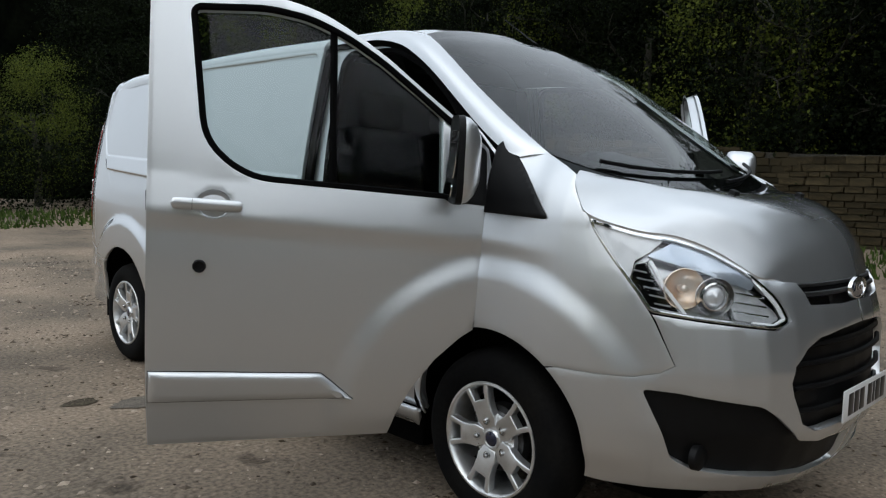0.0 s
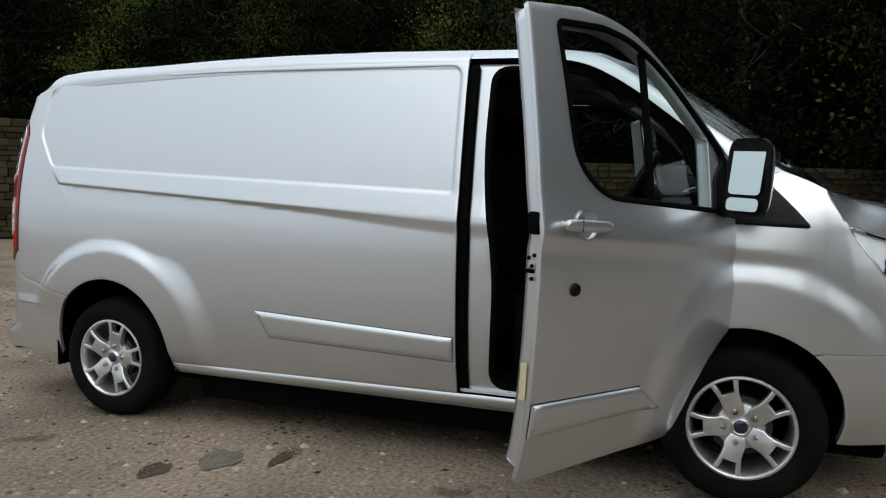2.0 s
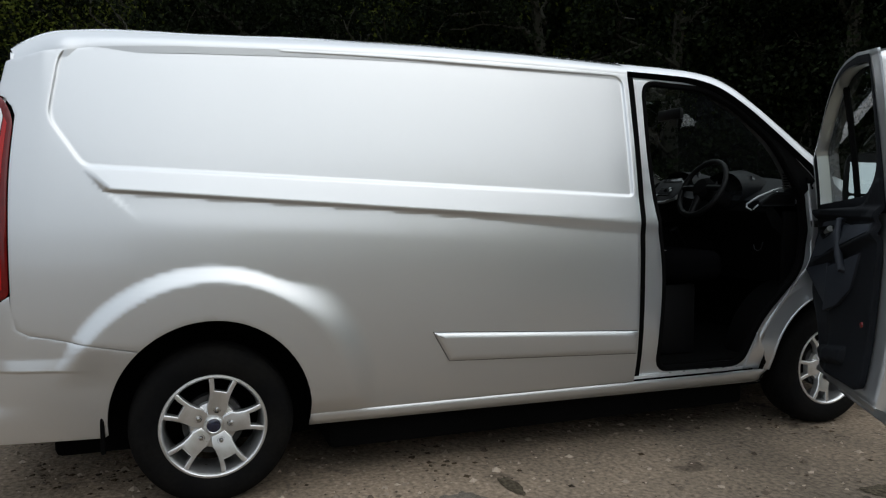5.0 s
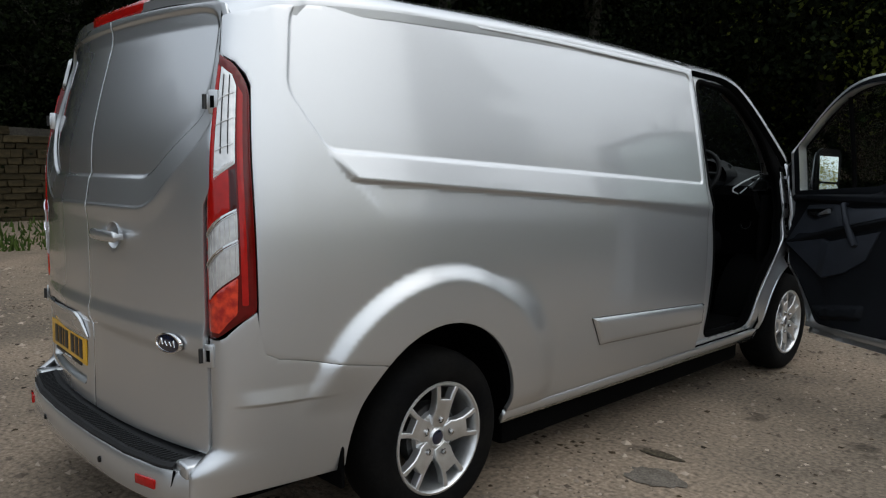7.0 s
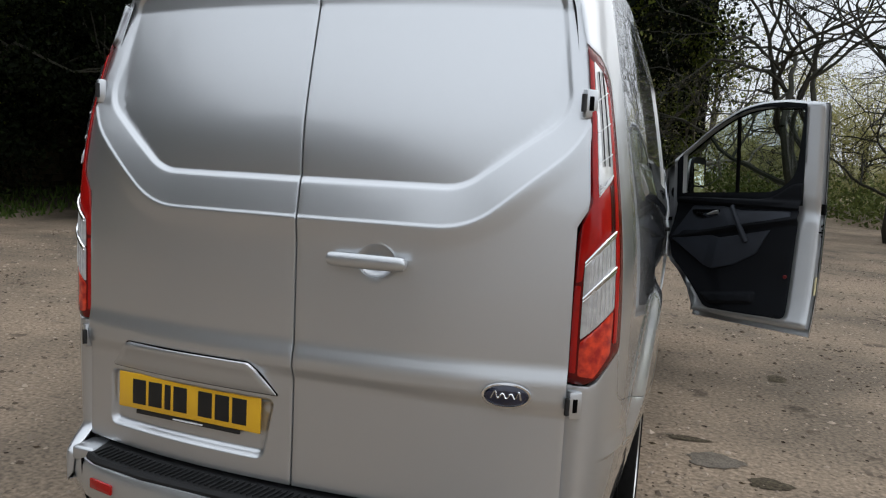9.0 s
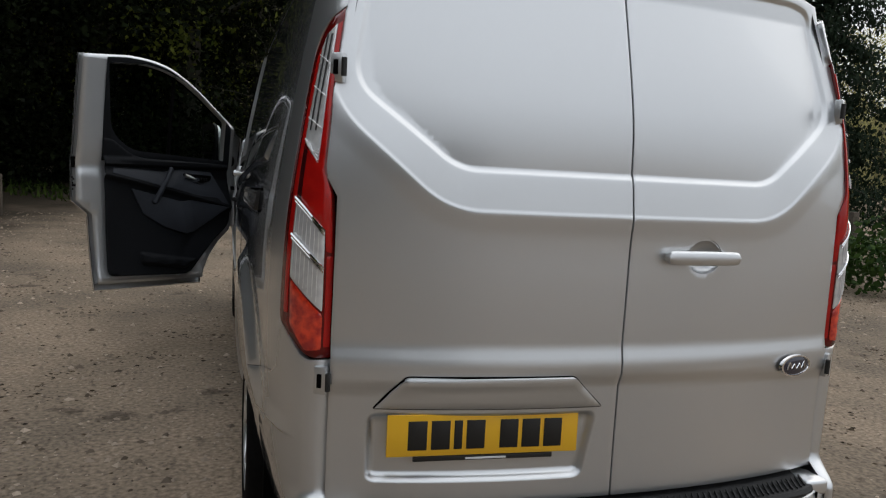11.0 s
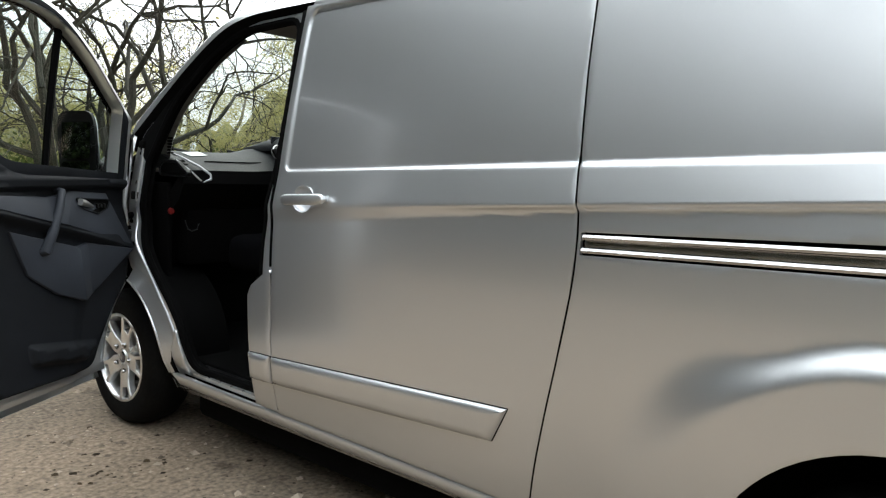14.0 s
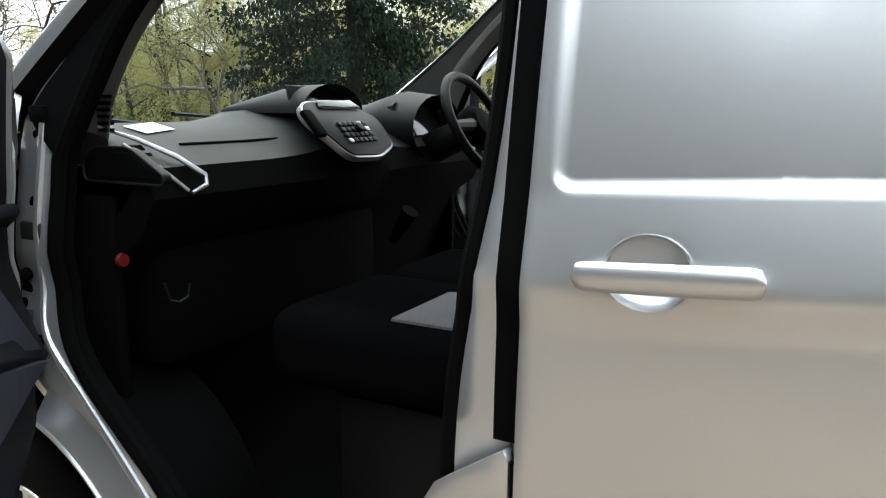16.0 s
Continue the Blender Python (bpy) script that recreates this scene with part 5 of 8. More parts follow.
# tail lamps, round the corner
for sign in (1, -1):
    off = lambda d: (lambda u, v: side_point(u, v, sign) + np.array([sign * d * 0.6, -d, 0]))
    way = (sign * 0.7, -0.7, 0)
    body = rounded([(-4.004, 0.905), (-4.004, 1.600), (-4.065, 1.668), (-4.20, 1.698), (-4.205, 1.298), (-4.262, 1.235), (-4.262, 0.828), (-4.15, 0.828)], [0.02, 0.05, 0.04, 0.01, 0.03, 0.03, 0.01, 0.05], 6)
    lamp = patch("tail_lamp", body, off(0.002), RED_DARK, van, way, 0.02, lip=0.03, label="tall red and clear tail lamp", round_edge=0.7)
    inner_side = [(-4.152, 1.655), (-4.192, 1.664), (-4.195, 1.300), (-4.248, 1.238), (-4.252, 1.092), (-4.224, 1.098), (-4.216, 1.152), (-4.078, 1.222), (-4.078, 1.345), (-4.156, 1.318)]
    patch("brake_strip", rounded(inner_side, 0.006), off(0.005), RED, lamp, way, 0.02, lip=0.006, label="bright red brake strip")
    patch("inner_strip", rounded([(-4.226, 1.085), (-4.254, 1.085), (-4.254, 0.855), (-4.226, 0.855)], 0.006), off(0.004), RED, lamp, way, 0.02, lip=0.004)
    patch("outer_strip", rounded([(-4.026, 1.575), (-4.046, 1.60), (-4.046, 0.93), (-4.026, 0.93)], 0.006), off(0.004), RED, lamp, way, 0.02, lip=0.004)
    patch("smoked_column", rounded([(-4.052, 1.348), (-4.074, 1.342), (-4.074, 1.224), (-4.052, 1.232)], 0.004), off(0.004), SMOKED, lamp, way, 0.02, lip=0.004, label="dark smoked lens column")
    patch("light_guide", rounded([(-4.052, 1.600), (-4.075, 1.634), (-4.146, 1.658), (-4.154, 1.312), (-4.085, 1.345), (-4.052, 1.362)], 0.006), off(0.005), LED_BAR, lamp, way, 0.02, lip=0.006, label="clear ribbed light guide")
    for k in range(3):
        z0 = 1.580 - 0.078 * k
        p = [Vector(off(0.009)(np.array([s]), np.array([z]))[0]) for s, z in ((-4.054, z0), (-4.098, z0 - 0.012), (-4.148, z0 - 0.026))]
        part("guide_rib", tube(p, 0.0016, 5), WHITE, lamp)
    for s in (-4.082, -4.116):
        p = [Vector(off(0.008)(np.array([s + 0.001 * j]), np.array([1.632 - 0.048 * j]))[0]) for j in range(6)]
        part("guide_groove", tube(p, 0.0020, 5), DARK_METAL, lamp)
    for k in range(4):
        p = [Vector(off(0.009)(np.array([s]), np.array([z]))[0]) for s, z in ((-4.056 - 0.012 * k, 1.371 - 0.004 * k), (-4.082 - 0.012 * k, 1.354 - 0.006 * k), (-4.150, 1.320 + 0.009 * k))]
        part("guide_rib", tube(p, 0.0018, 5), WHITE, lamp)
    for zt, zb, nm in ((1.222, 1.136, "reversing_reflector"), (1.130, 1.026, "indicator_reflector")):
        patch(nm, rounded([(-4.052, zt), (-4.215, zt - 0.077), (-4.215, zb - 0.080), (-4.052, zb)], 0.006), off(0.005), CLEAR, lamp, way, 0.02, lip=0.006, label="clear silvered reflector")
        for rim_z, rim_r in ((0.003, 0.0042), (-0.006, 0.0022)):
            p = [Vector(off(0.009)(np.array([-4.050 - 0.166 * j / 6]), np.array([zt + rim_z - 0.079 * j / 6 + 0.006 * math.sin(math.pi * j / 6)]))[0]) for j in range(7)]
            part("reflector_edge", tube(p, rim_r, 6), CHROME, lamp)
        for k in range(7):
            p = [Vector(off(0.0065)(np.array([-4.060 - 0.021 * k]), np.array([z_]))[0]) for z_ in (zt - 0.016 - 0.0099 * k, (zt + zb) / 2 - 0.010 * k, zb + 0.006 - 0.0101 * k)]
            part("lens_flute", tube(p, 0.0014, 4), LED_BAR, lamp)
    patch("reflex_panel", rounded([(-4.056, 1.018), (-4.216, 0.938), (-4.216, 0.850), (-4.14, 0.846), (-4.062, 0.905)], 0.008), off(0.005), RED_BRIGHT, lamp, way, 0.02, lip=0.006, label="bright orange-red reflex panel")

# roof-edge brake light
brake = bmesh.new()
rows_ = []
for x in np.linspace(-0.25, 0.25, 17):
    p = roof_shape(np.array([0.5 + math.asin(x / 0.745) / math.pi]), np.array([0.0]))[0]
    end = 0.010 * smooth01(0.225, 0.25, np.array(abs(x))).item()
    rows_.append([brake.verts.new((x, p[1] + dy_, p[2] + dz_)) for dy_, dz_ in ((0.030, -0.034), (0.004, -0.034 + end), (-0.006 + end, -0.028 + end), (-0.007 + end, -0.002 - end), (0.0, 0.010 - end), (0.030, 0.026 - end))])
for a, b_ in zip(rows_, rows_[1:]):
    for j in range(5):
        brake.faces.new((a[j], a[j + 1], b_[j + 1], b_[j]))
brake.faces.new(rows_[0][::-1])
brake.faces.new(rows_[-1])
# dark tube added to draw the shaded gap below the roof lip
lip_shade = [tuple(p + np.array([0, 0.006, -0.030])) for p in roof_shape(np.linspace(0.12, 0.88, 41), np.zeros(41))]
part("roof_gutter", tube(lip_shade, 0.006, 6), RUBBER, van, "dark strip painted as the shaded gap under the roof's rear lip")
part("high_brake_light", brake, RED, van, "narrow red brake light at the roof edge")

# rear bumper step
BUMP = [(0.772, -4.216), (0.735, -4.238), (0.645, -4.280), (0.45, -4.315), (0.2, -4.33), (0.0, -4.333)]
plan = curve2(BUMP, 5)
plan = plan + [(-x, y) for x, y in plan[-2::-1]]
bm = bmesh.new()
prof = [(0.06, 0.285), (0.012, 0.288), (0.002, 0.302), (0.0, 0.34), (0.004, 0.385), (0.012, 0.402), (0.03, 0.410), (0.06, 0.413), (0.12, 0.418)]
rings = []
for k, (x, y) in enumerate(plan):
    a, b_ = plan[max(k - 1, 0)], plan[min(k + 1, len(plan) - 1)]
    t = Vector((b_[0] - a[0], b_[1] - a[1])).normalized()
    nrm = Vector((-t.y, t.x)) * (1 if True else -1)
    if nrm.dot(Vector((x, y + 3.9))) > 0:
        nrm = -nrm
    rings.append([bm.verts.new((x + nrm.x * d, y + nrm.y * d, z)) for d, z in prof])
for a, b_ in zip(rings, rings[1:]):
    for j in range(len(prof) - 1):
        bm.faces.new((a[j], a[j + 1], b_[j + 1], b_[j]))
rb = part("rear_bumper", bm, PAINT, van, "silver rear bumper with a black step")
pad = bmesh.new()
rows_ = []
for x in np.linspace(-0.70, 0.70, 57):
    yo = float(np.interp(abs(x), [p[0] for p in BUMP[::-1]], [p[1] for p in BUMP[::-1]])) + 0.012
    yi = float(rear_y(x, 0.45)) + 0.035
    rows_.append([pad.verts.new((x, yo + 0.004, 0.396)), pad.verts.new((x, yo, 0.414)), pad.verts.new((x, yo + 0.008, 0.424)), pad.verts.new((x, yi - 0.01, 0.432)), pad.verts.new((x, yi, 0.44))])
for a, b_ in zip(rows_, rows_[1:]):
    for j in range(4):
        pad.faces.new((a[j], a[j + 1], b_[j + 1], b_[j]))
stepo = part("step_pad", pad, TREAD, rb, "black ribbed step pad")
for k in range(68):
    x = -0.67 + 0.02 * k
    yo = float(np.interp(abs(x), [p[0] for p in BUMP[::-1]], [p[1] for p in BUMP[::-1]])) + 0.030
    part("step_rib", moved(box_bm((-0.0022, 0, -0.003), (0.0022, 0.055, 0.0022), 0), Matrix.Translation((x, yo, 0.4285)) @ pose(0, 0, 0, 7, 0, -22)), TREAD, stepo)
for sign in (1, -1):
    seam_line = [(sign * 0.712, -4.247, 0.405), (sign * 0.705, -4.252, 0.36), (sign * 0.69, -4.260, 0.31), (sign * 0.67, -4.262, 0.268)]
    part("bumper_joint", tube([(x, y + 0.003, z) for x, y, z in seam_line], 0.0045, 6), RUBBER, rb)
    part("rear_reflector", moved(box_bm((-0.05, -0.006, -0.016), (0.05, 0.004, 0.016), 0.004), pose(sign * 0.60, -4.290, 0.352, 0, 0, sign * 13)), RED, rb, "small red reflector")
    for sx_, sy_, sz_, yw in ((0.775, -4.198, 0.362, 46), (0.30, -4.327, 0.345, 4)):
        part("parking_sensor", moved(lathe([(0.0005, 0.004), (0.010, 0.003), (0.0125, -0.004)], 16, "Y"), pose(sign * sx_, sy_, sz_, 0, 0, 180 + sign * yw)), BLACK, rb, "black round parking sensor")
    # body corner cap above the bumper end
    part("corner_filler", box_bm(*span(sign, 0.66, 0.80, -4.18, -4.08, 0.33, 0.41), 0.02), RUBBER, van)
    part("bumper_end_cap", box_bm(*span(sign, 0.685, 0.768, -4.232, -4.10, 0.385, 0.433), 0.012, 3), PAINT, rb, "silver end piece beside the step pad")

# underside: boxes set lower than a chassis, added to block light beneath
part("underbody", box_bm((-0.80, -2.80, 0.135), (0.80, -0.48, 0.38), 0.03), RUBBER, van, "dark box for the underside, set low and wide to deepen the shade")
part("underbody", box_bm((-0.58, -3.95, 0.16), (0.58, -2.78, 0.38), 0.03), RUBBER, van, "dark box for the rear underside, set low to deepen the shade")
part("underbody", box_bm((-0.58, -0.50, 0.16), (0.58, 0.60, 0.36), 0.03), RUBBER, van, "dark box for the undertray, set low to deepen the shade")
part("axle", lathe([(0.04, -0.8), (0.04, 0.8)], 12, "X"), DARK_METAL, van).location = (0, -3.3, 0.335)


# ---- wheels ----
def build_wheel(parent, place, flip):
    """A road wheel: hub drum, tyre, ten-prong alloy rim, nuts and cap; its face looks to +x before the turn."""
    drum = part("wheel", lathe([(0.001, -0.05), (0.125, -0.05), (0.125, -0.10), (0.001, -0.10)], 32), DARK_METAL, parent, "alloy wheel with a black tyre")
    t = [(0.205, -0.19), (0.222, -0.215), (0.262, -0.222), (0.305, -0.212), (0.325, -0.190), (0.335, -0.150), (0.337, -0.105), (0.335, -0.060), (0.325, -0.02), (0.305, 0.002), (0.285, 0.008), (0.262, 0.011), (0.240, 0.009), (0.222, 0.004), (0.210, -0.004)]
    part("tyre", lathe(t, 72), TYRE, drum, "black road tyre")
    rim = lathe([(0.196, -0.19), (0.190, -0.10), (0.194, -0.03), (0.199, -0.010), (0.2035, 0.002), (0.2085, 0.0065), (0.2165, 0.005), (0.2205, -0.003), (0.214, -0.02)], 72)
    part("rim", rim, ALLOY, drum, "silver alloy rim")
    half = [(0.040, 0.030), (0.076, 0.044), (0.098, 0.040), (0.130, 0.041), (0.162, 0.048), (0.204, 0.062), (0.207, 0.041), (0.176, 0.031), (0.148, 0.025)]
    outline = half + [(r, -w) for r, w in half[::-1]]
    for k in range(5):
        sp = bmesh.new()
        a = 2 * math.pi * k / 5 + math.pi / 2 + 0.07
        top = [sp.verts.new((0.004 - 0.030 * (1 - r / 0.2) ** 2 - 0.002, r * math.cos(a) - w * math.sin(a), r * math.sin(a) + w * math.cos(a))) for r, w in outline]
        face = sp.faces.new(top)
        got = bmesh.ops.extrude_face_region(sp, geom=[face])
        for v in got["geom"]:
            if isinstance(v, bmesh.types.BMVert):
                v.co.x -= 0.035
        ed = [e for e in sp.edges if all(v in top for v in e.verts)]
        bmesh.ops.bevel(sp, geom=ed, offset=0.006, segments=3, affect="EDGES", profile=0.6)
        part("spoke", sp, ALLOY, drum, "forked silver spoke")
        nr = 0.070
        part("wheel_nut", moved(lathe([(0.0005, 0.010), (0.006, 0.009), (0.0095, 0.002), (0.0105, -0.012), (0.0175, -0.0125), (0.018, -0.020)], 12), Matrix.Translation((-0.008, nr * math.cos(a), nr * math.sin(a)))), STEEL, drum)
        part("nut_well", moved(lathe([(0.0005, -0.0125), (0.0135, -0.0122), (0.0155, -0.008)], 16), Matrix.Translation((-0.0015, nr * math.cos(a), nr * math.sin(a)))), RUBBER, drum)
    part("hub_disc", lathe([(0.03, -0.018), (0.048, -0.020), (0.095, -0.032), (0.100, -0.05)], 40), ALLOY, drum)
    part("hub_cap", lathe([(0.0005, -0.010), (0.022, -0.011), (0.028, -0.014), (0.030, -0.024)], 28), BLUE, drum, "dark blue hub cap")
    part("hub_ring", lathe([(0.028, -0.012), (0.031, -0.010), (0.036, -0.014), (0.040, -0.024)], 28), ALLOY, drum)
    drum.matrix_local = place @ (pose(0, 0, 0, 0, 0, 180) if flip else Matrix())
    return drum


wheel = build_wheel(van, pose(0.925, 0, WHEEL_Z, 17.5, 0, 0), False)
for sx_, wy, rot in ((1, -3.3, 56), (-1, 0, 25), (-1, -3.3, 60)):
    m = pose(sx_ * 0.925, wy, WHEEL_Z, rot, 0, 0) @ (pose(0, 0, 0, 0, 0, 180) if sx_ < 0 else Matrix())
    copy_thing(wheel, m)


# ---- cab doors ----
def cab_door(sign, angle):
    """A front door built shut against the flank, then swung open about its hinges."""
    hinge = Vector((sign * 0.913, -0.0745, 1.0))
    turn = Matrix.Translation(hinge) @ Matrix.Rotation(radians(sign * angle), 4, Vector((-0.032 * sign, 0.043, 1))) @ Matrix.Translation(-hinge)
    rear = [(-1.244, 0.336), (-1.246, 0.62), (-1.240, 1.2), (-1.238, 1.868)] if sign == 1 else [(-1.165, 0.336), (-1.175, 0.60), (-1.185, 0.845), (-1.285, 0.935), (-1.285, 1.2), (-1.275, 1.868)]
    top = curve2([(-0.98, 1.895), (-0.83, 1.885), (-0.69, 1.850), (-0.57, 1.79), (-0.445, 1.708), (-0.32, 1.61), (-0.16, 1.485), (-0.065, 1.405)], 4)
    front = [(-0.05, 1.30), (-0.072, 1.18), (-0.094, 1.0), (-0.113, 0.745), (-0.16, 0.716), (-0.25, 0.635), (-0.33, 0.53), (-0.385, 0.42), (-0.405, 0.336)]
    outline = rear + top + front
    window = rounded([(-1.105, 1.83), (-1.062, 1.385), (-0.925, 1.272), (-0.20, 1.228), (-0.15, 1.26), (-0.15, 1.45), (-0.235, 1.515), (-0.345, 1.602), (-0.46, 1.69), (-0.585, 1.768), (-0.72, 1.825), (-0.86, 1.846)], [0.03, 0.08, 0.09, 0.03, 0.03, 0.05, 0.05, 0.05, 0.05, 0.05, 0.05, 0.05], 5)
    holes = [window, hole_at(-1.03, 1.182, 0.054)]
    skin = patch("front_door", outline, flank(sign), PAINT, van, (sign, 0, 0), 0.024, holes=holes, rows=(waist_low,), lip=0.02, label=("silver driver's" if sign == 1 else "silver passenger's") + " door, swung open")
    # edge faces and the inner pressing
    inner_holes = [[(min(p[0], -0.238), p[1]) for p in poly_inset(spaced(window, 0.04), 0.004) if p[1] < 1.51 or p[0] < -0.22]]
    core_line = [tuple(p) for p in poly_inset(spaced(outline, 0.05), 0.012)]
    core_line = [(min(y, -0.165), max(z, 0.385)) for y, z in core_line]
    patch("door_shell", core_line, inset(flank(sign), 0.014, sign), JAMB, skin, (sign, 0, 0), 0.05, holes=inner_holes, lip=0.060)
    patch("door_inner_frame", core_line, inset(flank(sign), 0.072, sign), JAMB, skin, (-sign, 0, 0), 0.05, holes=inner_holes, lip=0.0, label="silver inner door frame", round_edge=0.9)
    surround = [tuple(p) for p in poly_inset(spaced(outline, 0.05), 0.026) if p[1] > 1.16]
    surround = [(min(max(y, -1.112), -0.192), z) for y, z in surround]
    patch("window_surround", surround, inset(flank(sign), 0.075, sign), TRIM, skin, (-sign, 0, 0), 0.05, holes=inner_holes, lip=0.002, label="black inner window surround")
    # weather strip and glass
    loop = [Vector(side_point(np.array([y]), np.array([z]), sign)[0]) - Vector((sign * 0.004, 0, 0)) for y, z in spaced(window, 0.03)]
    part("window_seal", tube([*loop, loop[0], loop[1]], 0.012, 6, cap=False), RUBBER, skin, "black rubber window surround")
    pane = patch("door_window", [tuple(p) for p in poly_inset(spaced(window, 0.04), 0.001)], inset(flank(sign), 0.018, sign), GLASS, skin, (sign, 0, 0), 0.08, lip=0.0, label="tinted side window")
    pane.visible_shadow = False
    mull = [Vector(side_point(np.array([-0.635]), np.array([z]), sign)[0]) - Vector((sign * 0.020, 0, 0)) for z in np.linspace(1.25, 1.80, 8)]
    part("window_divider", tube(mull, 0.014, 6), RUBBER, skin, "black window divider bar")
    patch("belt_strip", [(-0.80, 1.256), (-0.20, 1.222), (-0.20, 1.236), (-0.80, 1.270)], lambda u, v: side_point(u, v, sign) + np.array([sign * 0.003, 0, 0]), RUBBER, skin, (sign, 0, 0), 0.03, lip=0.01)
    # handle, lock and moulding
    dx = float(side_x(np.array([-1.05]), np.array([1.18]))[0])
    handle_on(skin, (sign * (dx + 0.001), -1.05, 1.180), ((0, 0.9992, -0.04), (0, 0.04, 0.9992), (sign, 0, 0)), 0.02, joint=True)
    if sign == 1:
        lx = float(side_x(np.array([-1.075]), np.array([0.972]))[0])
        part("deadlock", moved(lathe([(0.0005, 0.006), (0.012, 0.006), (0.013, 0.010), (0.019, 0.011), (0.022, 0.004), (0.0225, -0.004)], 24), Matrix.Translation((lx, -1.075, 0.972))), BLACK, skin, "round black security lock")
    moulding(skin, sign, [(-0.545, 0.492), (-0.660, 0.588), (-1.238 if sign == 1 else -1.165, 0.612), (-1.240 if sign == 1 else -1.168, 0.50)])
    # trim panel inside: a ridge for the arm, a faceted pad below it and a bin at the foot
    trim_line = rounded([(-1.10, 0.435), (-0.515, 0.42), (-0.43, 0.52), (-0.295, 0.67), (-0.19, 0.76), (-0.175, 0.92), (-0.215, 1.205), (-0.90, 1.228), (-1.05, 1.34), (-1.115, 1.35), (-1.10, 0.9)], [0.05, 0.05, 0.06, 0.08, 0.05, 0.05, 0.03, 0.1, 0.05, 0.02, 0.1], 4)
    bin_ = rounded([(-0.88, 0.595), (-0.445, 0.525), (-0.545, 0.448), (-0.875, 0.50)], 0.03)

    def arm_line(u):
        return np.interp(u, [-1.1, -0.725, -0.655, -0.19], [1.115, 1.028, 1.016, 0.895])

    def trim_face(u, v):
        p = side_point(u, v, sign)
        over = v - arm_line(u)
        bulge = 0.088 + np.where(over > 0, 0.050 * np.clip(1 - over / 0.11, 0, 1), 0.050 - 0.034 * smooth01(0.0, -0.04, over))
        bulge = bulge + 0.030 * smooth01(0.0, 0.025, poly_distance(u, v, bin_)) + 0.026 * smooth01(1.165, 1.180, v) * smooth01(1.235, 1.205, v)
        p[:, 0] -= sign * bulge
        return p

    above = lambda d: (lambda u, v: trim_face(u, v) - np.array([sign * d, 0, 0]))
    patch("door_card", trim_line, trim_face, TRIM, skin, (-sign, 0, 0), 0.020, tracks=(bin_,), rows=(arm_line, lambda u: 1.172 + 0 * u), lip=0.035, label="dark grey moulded door card", round_edge=0.8)
    def facets(name, points, faces, mat, label):
        """A panel of flat facets that stands proud of the door card; points are length, height and how far proud."""
        bm = bmesh.new()
        tops = [Vector(trim_face(np.array([y]), np.array([z]))[0]) - Vector((sign * d, 0, 0)) for y, z, d in points]
        up_ = [bm.verts.new(p) for p in tops]
        for f in faces:
            bm.faces.new([up_[k] for k in f])
        rim_edges = [e for e in bm.edges if e.is_boundary]
        got = bmesh.ops.extrude_edge_only(bm, edges=rim_edges)
        for v in got["geom"]:
            if isinstance(v, bmesh.types.BMVert):
                v.co.x += sign * 0.045
        bmesh.ops.bevel(bm, geom=[e for e in bm.edges if all(v in up_ for v in e.verts)], offset=0.005, segments=2, affect="EDGES", profile=0.5)
        return part(name, bm, mat, skin, label)

    facets("door_pad", [(-0.93, 1.020, 0.010), (-0.85, 0.850, 0.012), (-0.70, 0.757, 0.016), (-0.545, 0.708, 0.030), (-0.58, 0.932, 0.032), (-0.505, 0.945, 0.010), (-0.468, 0.722, 0.012), (-0.21, 0.893, 0.020)], [(0, 1, 2, 3, 4), (4, 3, 6, 5), (5, 6, 7)], TRIM_LIT, "faceted door pad, coloured blue-grey as lit")
    facets("armrest", [(-1.06, 1.120, 0.006), (-0.725, 1.040, 0.010), (-0.655, 1.028, 0.010), (-0.195, 0.910, 0.006), (-0.34, 1.146, 0.010), (-0.56, 1.160, 0.010), (-0.70, 1.140, 0.010), (-1.05, 1.155, 0.008)], [(0, 1, 6, 7), (1, 2, 5, 6), (2, 3, 4, 5)], TRIM_LIT, "sloping armrest, coloured blue-grey as lit")
    foot_, head_ = (Vector(trim_face(np.array([y]), np.array([z]))[0]) - Vector((sign * o, 0, 0)) for y, z, o in ((-0.775, 0.935, 0.030), (-0.648, 1.160, 0.030)))
    pull = [foot_ + Vector((sign * 0.05, 0, -0.01)), foot_, foot_.lerp(head_, 0.3) - Vector((sign * 0.010, 0, 0)), foot_.lerp(head_, 0.7) - Vector((sign * 0.010, 0, 0)), head_, head_ + Vector((sign * 0.05, 0, 0.01))]
    part("door_pull", tube(pull, [0.021, 0.021, 0.019, 0.016, 0.015, 0.015], 10), TRIM_LIT, skin, "grey slanted pull handle")
    bowl = rounded([(-0.565, 1.132), (-0.345, 1.118), (-0.355, 1.084), (-0.430, 1.060), (-0.530, 1.085)], 0.016)
    patch("release_bowl", bowl, above(0.031), RUBBER, skin, (-sign, 0, 0), 0.03, lip=0.0)
    rim_line = [Vector(above(0.033)(np.array([y]), np.array([z]))[0]) for y, z in spaced(bowl, 0.03)]
    part("bowl_rim", tube([*rim_line, rim_line[0], rim_line[1]], 0.003, 6, cap=False), TRIM, skin)
    lever = [Vector(above(0.044)(np.array([y]), np.array([z]))[0]) for y, z in ((-0.552, 1.116), (-0.525, 1.110), (-0.47, 1.092))]
    part("door_release", tube(lever, [0.015, 0.014, 0.005], 10), ALLOY, skin, "chrome release lever")
    for k in range(3):
        cc = Vector(above(0.036)(np.array([-0.430 + 0.022 * k]), np.array([1.094]))[0])
